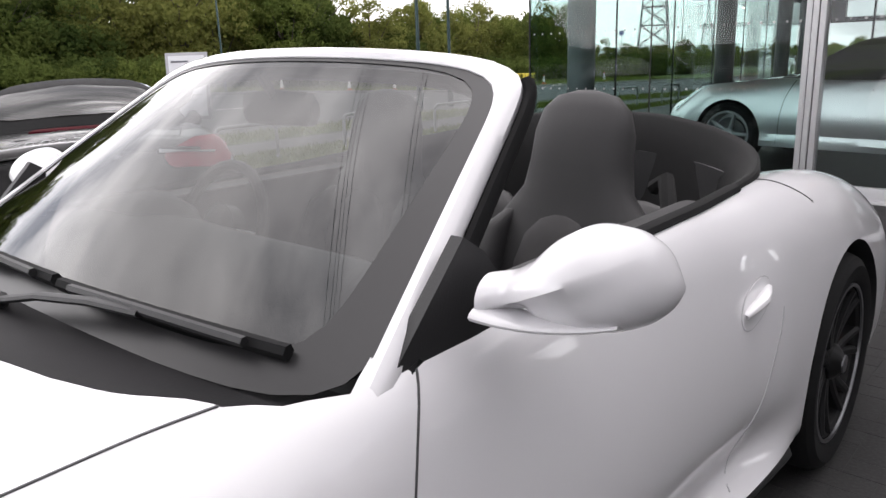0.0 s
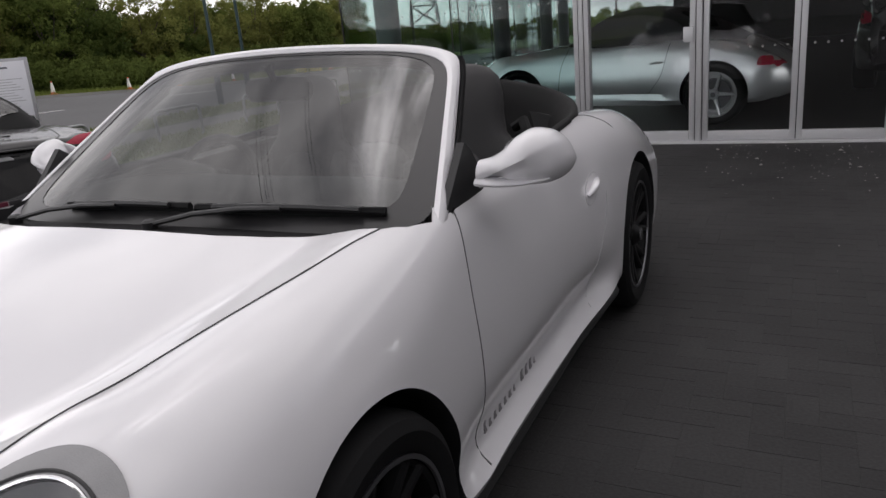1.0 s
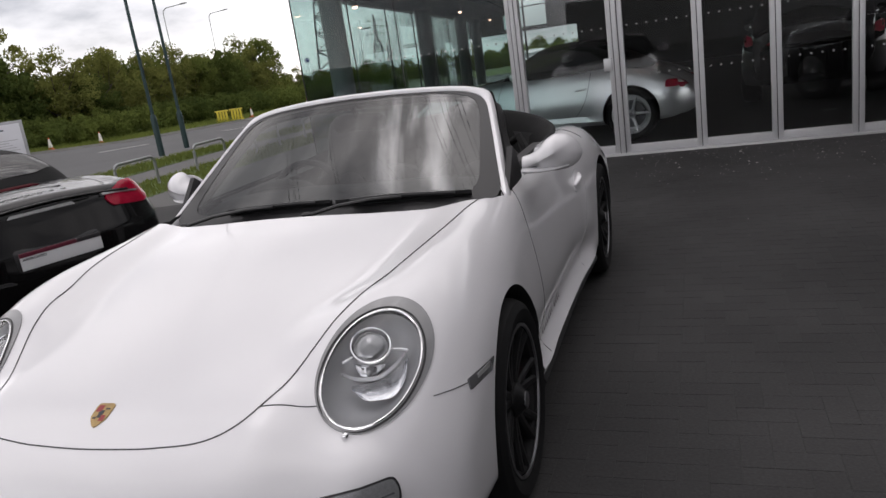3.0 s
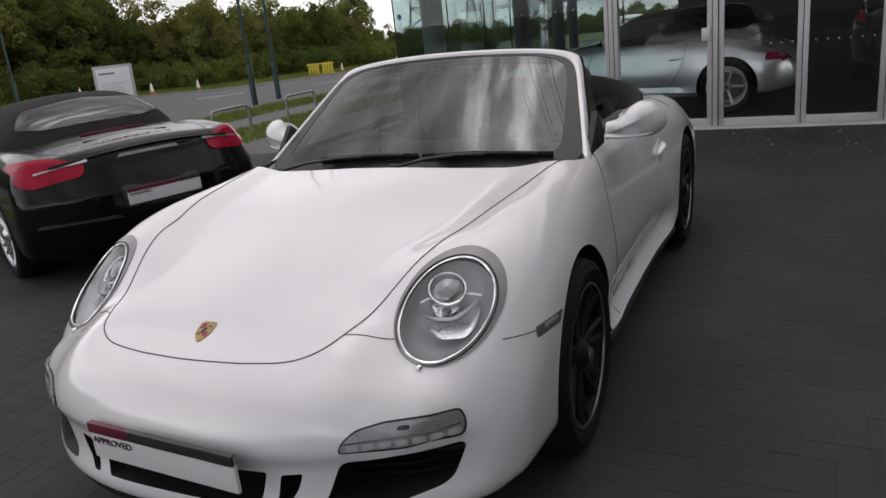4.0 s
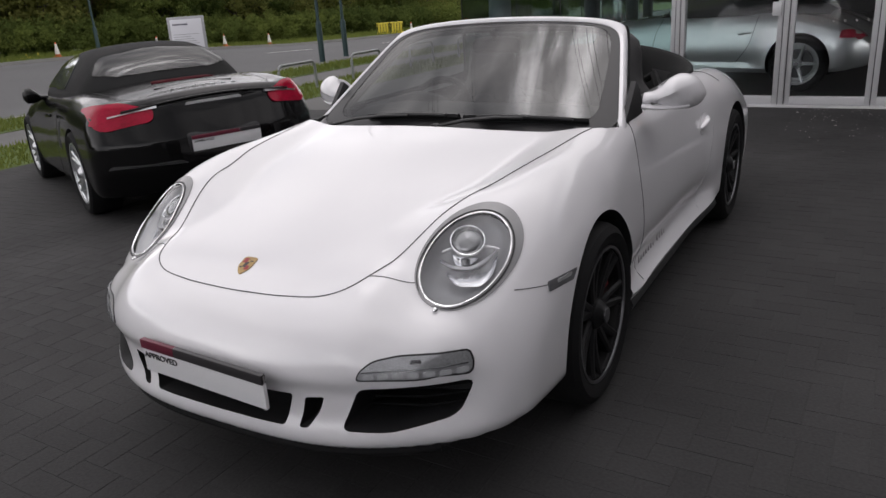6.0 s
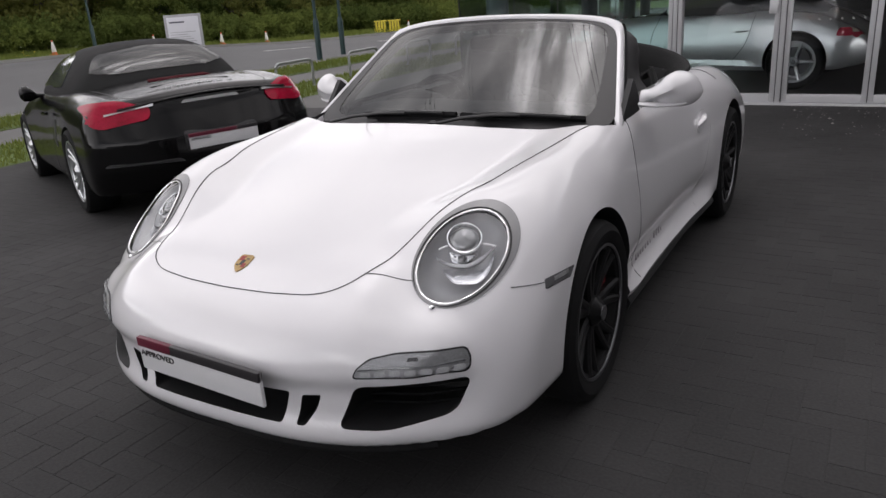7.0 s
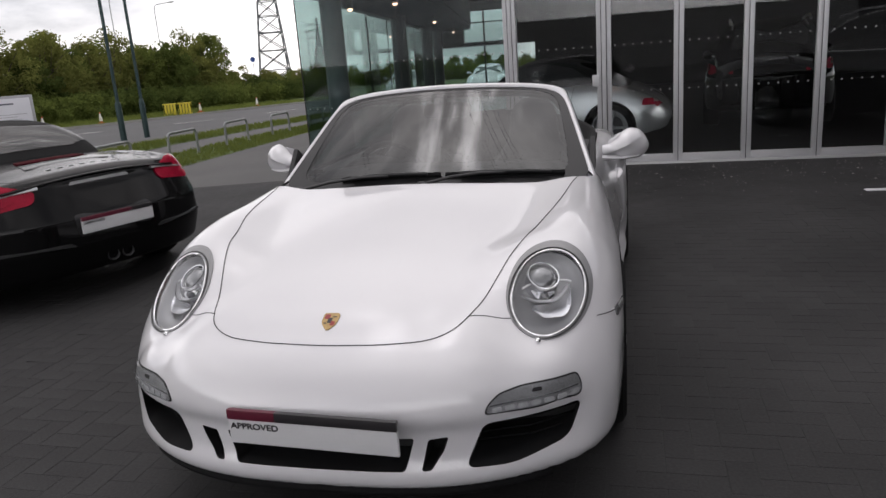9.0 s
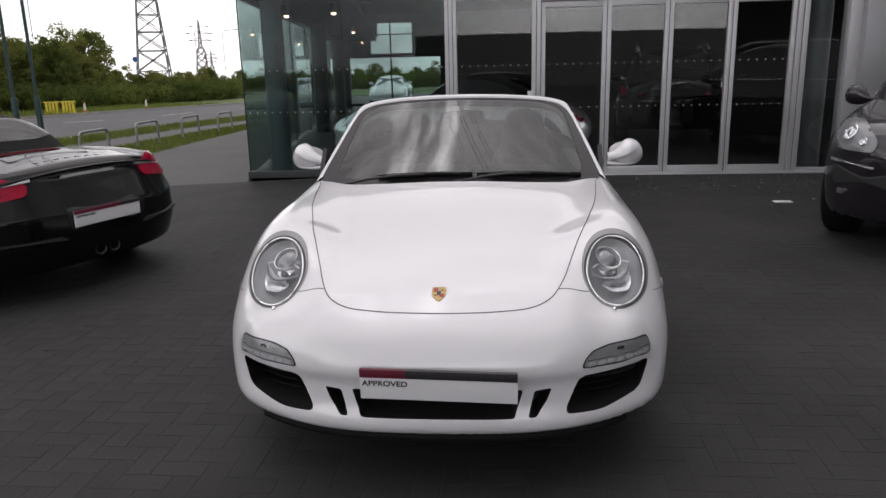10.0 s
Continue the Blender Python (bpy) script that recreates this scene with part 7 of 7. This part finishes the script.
def barrier(x, y, rz, flat=False):
    o = thing("plastic_barrier", "yellow plastic street-works barrier lying on the verge" if flat else "yellow plastic street-works barrier", "barrier", "yellow barriers")
    o.matrix_basis = pose(x, y, float(fall(x, y)), 90 if flat else 0, 0, rz)
    o.scale = (0.46, 0.7, 0.62)
    part("frame", tube(bmesh.new(), [(-0.75, 0, 0.08), (-0.75, 0, 0.95), (0.75, 0, 0.95), (0.75, 0, 0.08)], 0.06, 8, closed=True), "yellow_plastic", o)
    for k in range(4):
        part("bar", boxm(-0.62 + 0.33 * k, -0.37 + 0.33 * k, -0.03, 0.03, 0.08, 0.95, 0.012), "yellow_plastic", o)
    for s in (-0.5, 0.5):
        part("foot", boxm(s - 0.06, s + 0.06, -0.25, 0.25, 0.0, 0.07, 0.01), "yellow_plastic", o)


barrier(-22.7, 33.3, 28)
barrier(-22.1, 33.75, 40)
barrier(-27.2, 16.0, 30, True)


def road_sign(x, y, rz, h=2.3):
    o = thing("road_sign", "blue round traffic sign on a thin grey post", "road sign", "road signs")
    o.matrix_basis = pose(x, y, float(fall(x, y)), 0, 0, rz)
    part("post", lathe(bmesh.new(), [(0.038, 0.0), (0.038, h)], 12, "z"), "galvanised", o)
    part("disc", lathe(bmesh.new(), [(0.0005, -0.055), (0.30, -0.055), (0.30, -0.040), (0.0005, -0.040)], 28, "y", (0, 0, h - 0.3)), "sign_blue", o)
    part("disc_rim", lathe(bmesh.new(), [(0.27, -0.058), (0.30, -0.058), (0.30, -0.054)], 28, "y", (0, 0, h - 0.3)), "sheet_white", o)


road_sign(-36.7, 51.0, 30, 3.9)
road_sign(-40.0, 76.0, 25, 4.5)

# framed notice on a stand
nb = thing("notice_stand", "white notice in a grey frame on a stand beside the roadster", "sign", at=pose(-5.35, 4.75, float(dip(-5.35)), -6, 0, 41))
part("backing", boxm(-0.205, 0.205, -0.012, 0.012, 0.86, 1.50, 0.004), "frame_grey", nb)
part("notice_sheet", boxm(-0.175, 0.175, -0.018, -0.010, 0.89, 1.47, 0.001), "sheet_white", nb, "white printed sheet")
part("text_line", boxm(-0.15, 0.02, -0.0195, -0.0172, 1.405, 1.422), "ink_grey", nb, smooth=False)
for k in range(11):
    part("text_line", boxm(-0.15, 0.13 - 0.03 * ((k * 7) % 4), -0.0195, -0.0172, 1.30 - 0.026 * k, 1.306 - 0.026 * k), "frame_grey", nb, smooth=False)
part("stand_leg", tube(bmesh.new(), [(0, 0.03, 0.90), (0, 0.06, 0.02)], 0.02, 8), "frame_grey", nb)
part("stand_foot", boxm(-0.2, 0.2, -0.12, 0.22, 0.0, 0.03, 0.008), "frame_grey", nb)


def pylon(x, y, h, rz, w=0.10):
    o = thing("electricity_pylon", "tall grey lattice steel electricity pylon far off", "pylon", "electricity pylons")
    o.matrix_basis = pose(x, y, float(fall(x, y)) - 0.2, 0, 0, rz)
    b = h * 0.10

    def at(k, z):
        q = z / h
        r = b * (1 - q) ** 0.9 * 0.9 + 0.012 * h if q < 0.62 else b * 0.25 * (1 - (q - 0.62) / 0.38 * 0.8)
        return (r * (1 if k in (0, 3) else -1), r * (1 if k < 2 else -1), z)
    lv = [0, 0.13, 0.25, 0.36, 0.46, 0.55, 0.62, 0.70, 0.78, 0.86, 0.93, 1.0]
    lat = bmesh.new()
    for k in range(4):
        tube(lat, [at(k, h * q) for q in lv], w * 1.5, 4)
    for a, c in zip(lv, lv[1:]):
        for k in range(4):
            j = (k + 1) % 4
            tube(lat, [at(k, h * a), at(j, h * c)], w, 4)
            tube(lat, [at(j, h * a), at(k, h * c)], w, 4)
            tube(lat, [at(k, h * c), at(j, h * c)], w, 4)
    part("lattice", lat, "pylon_steel", o, smooth=False)
    for q, r in ((0.70, 0.17), (0.80, 0.21), (0.90, 0.15)):
        for s in (-1, 1):
            ar = bmesh.new()
            tube(ar, [(0, 0, h * q), (s * h * r, 0, h * q)], w * 1.2, 4)
            tube(ar, [(0, 0, h * (q + 0.04)), (s * h * r, 0, h * q)], w, 4)
            part("arm", ar, "pylon_steel", o, smooth=False)


pylon(-109.5, 222, 50, 30, 0.16)
pylon(-276, 655, 59, 30, 0.24)
pylon(-440, 1080, 52, 30, 0.3)

def power_cable(a, b, sag):
    """A twin conductor hung between two towers."""
    o = thing("power_cable", "thin grey overhead power cable high above the yard", "power cable", "overhead power cables")
    a, b = Vector(a), Vector(b)
    d = (b - a).normalized().cross(Vector((0, 0, 1))) * 0.22
    for s in (-1, 1):
        part("conductor", tube(bmesh.new(), [a.lerp(b, t) + d * s - Vector((0, 0, 4 * sag * t * (1 - t))) for t in np.linspace(0, 1, 25)], 0.022, 5), "pylon_steel", o)


for q, r in ((0.70, 0.17), (0.80, 0.21), (0.90, 0.15)):
    for s in (-1, 1):
        off = Vector((math.cos(radians(30)), math.sin(radians(30)), 0)) * (50 * r * s)
        power_cable(Vector((-109.5, 222, 50 * q + float(fall(-109.5, 222)) - 0.2)) + off, Vector((30.7, -78, 50 * q)) + off, 8.0)

# block paving, herringbone
def paving():
    pv = tagged(new("pavement"), "dark grey herringbone block paving of the parking area", "pavement", kind="structure")
    u = 0.1
    H = []
    for a in range(-70, 75):
        for c in range(-36, 76):
            d = (a - c) % 4
            if d == 0:
                H.append((a, c, 2, 1))
            elif d == 3:
                H.append((a, c, 1, 2))
    rs = np.random.RandomState(7)
    near, far = [], []
    for a, c, w, h in H:
        x, y = a * u + u * w / 2, c * u + u * h / 2
        if y + h * u / 2 > 7.5:
            continue
        (near if (-2.75 < x < -1.25 and -0.6 < y < 1.9 and len(near) < 290) else far).append((x, y, w * u / 2, h * u / 2))
    g = 0.0016

    def shape(x, y, w, h, z):
        w, h = w - g / 2, h - g / 2
        i = 0.0026
        return ([(x - w, y - h, z - 0.016), (x + w, y - h, z - 0.016), (x + w, y + h, z - 0.016), (x - w, y + h, z - 0.016), (x - w, y - h, z - 0.0008), (x + w, y - h, z - 0.0008), (x + w, y + h, z - 0.0008), (x - w, y + h, z - 0.0008),
                 (x - w + i, y - h + i, z), (x + w - i, y - h + i, z), (x + w - i, y + h - i, z), (x - w + i, y + h - i, z)],
                [(0, 1, 5, 4), (1, 2, 6, 5), (2, 3, 7, 6), (3, 0, 4, 7), (4, 5, 9, 8), (5, 6, 10, 9), (6, 7, 11, 10), (7, 4, 8, 11), (8, 9, 10, 11)])
    V, F = [], []
    for x, y, w, h in far:
        v, f = shape(x, y, w, h, rs.uniform(-0.0008, 0.0))
        v = [(p, q, r_ + max(-0.152, min(0.0, 0.04 * (p + 2.2)))) for p, q, r_ in v]
        n = len(V)
        V += v
        F += [tuple(q + n for q in t) for t in f]
    me = bpy.data.meshes.new("blocks")
    me.from_pydata(V, [], F)
    me.materials.append(MATS["block_grey"])
    o = tagged(new("paving_blocks", me), "many dark grey paving blocks", kind="stuff")
    o.parent = pv
    ms = {}
    for k, (w, h) in enumerate(((0.1, 0.05), (0.05, 0.1))):
        m = bpy.data.meshes.new("block")
        m.from_pydata(*(lambda t: (t[0], [], t[1]))(shape(0, 0, w, h, 0)))
        m.materials.append(MATS["block_single"])
        ms[k] = m
    for x, y, w, h in near:
        b = new("block", ms[0 if w > h else 1])
        b.parent = pv
        b.matrix_basis = pose(x, y, rs.uniform(-0.0008, 0.0) + float(dip(x)), 0, -2.29 if x < -2.2 else 0, 0)
    return pv


paving()
tagged(part("litter_scrap", boxm(2.95, 3.13, 5.50, 5.60, 0.0, 0.006, 0.002), "sheet_white"), "scrap of pale paper on the paving", "litter")


def grit(n, seed):
    """Pale crumbs and dead leaf bits blown against the doors."""
    r = np.random.RandomState(seed)
    V, F = [], []
    for k in range(n):
        x = 0.8 + 4.0 * r.rand()
        y = 7.45 - abs(r.normal(0, 1.0))
        if y < 3.8:
            continue
        a, q = r.uniform(0, 6.28), r.uniform(0.003, 0.011) * (2.0 if r.rand() < 0.06 else 1.0)
        i = len(V)
        for j in range(4):
            V.append((x + q * math.cos(a + 1.57 * j) * (1.0 if j % 2 else 0.6), y + q * math.sin(a + 1.57 * j), 0.0005))
        V.append((x, y, 0.0005 + q * 0.6))
        F += [(i + j, i + (j + 1) % 4, i + 4) for j in range(4)]
    me = bpy.data.meshes.new("grit")
    me.from_pydata(V, [], F)
    me.materials.append(MATS["kerb_stone"])
    return tagged(new("grit", me), "scattered pale grit and leaf crumbs on paving", "grit", kind="stuff")


grit(420, 21)
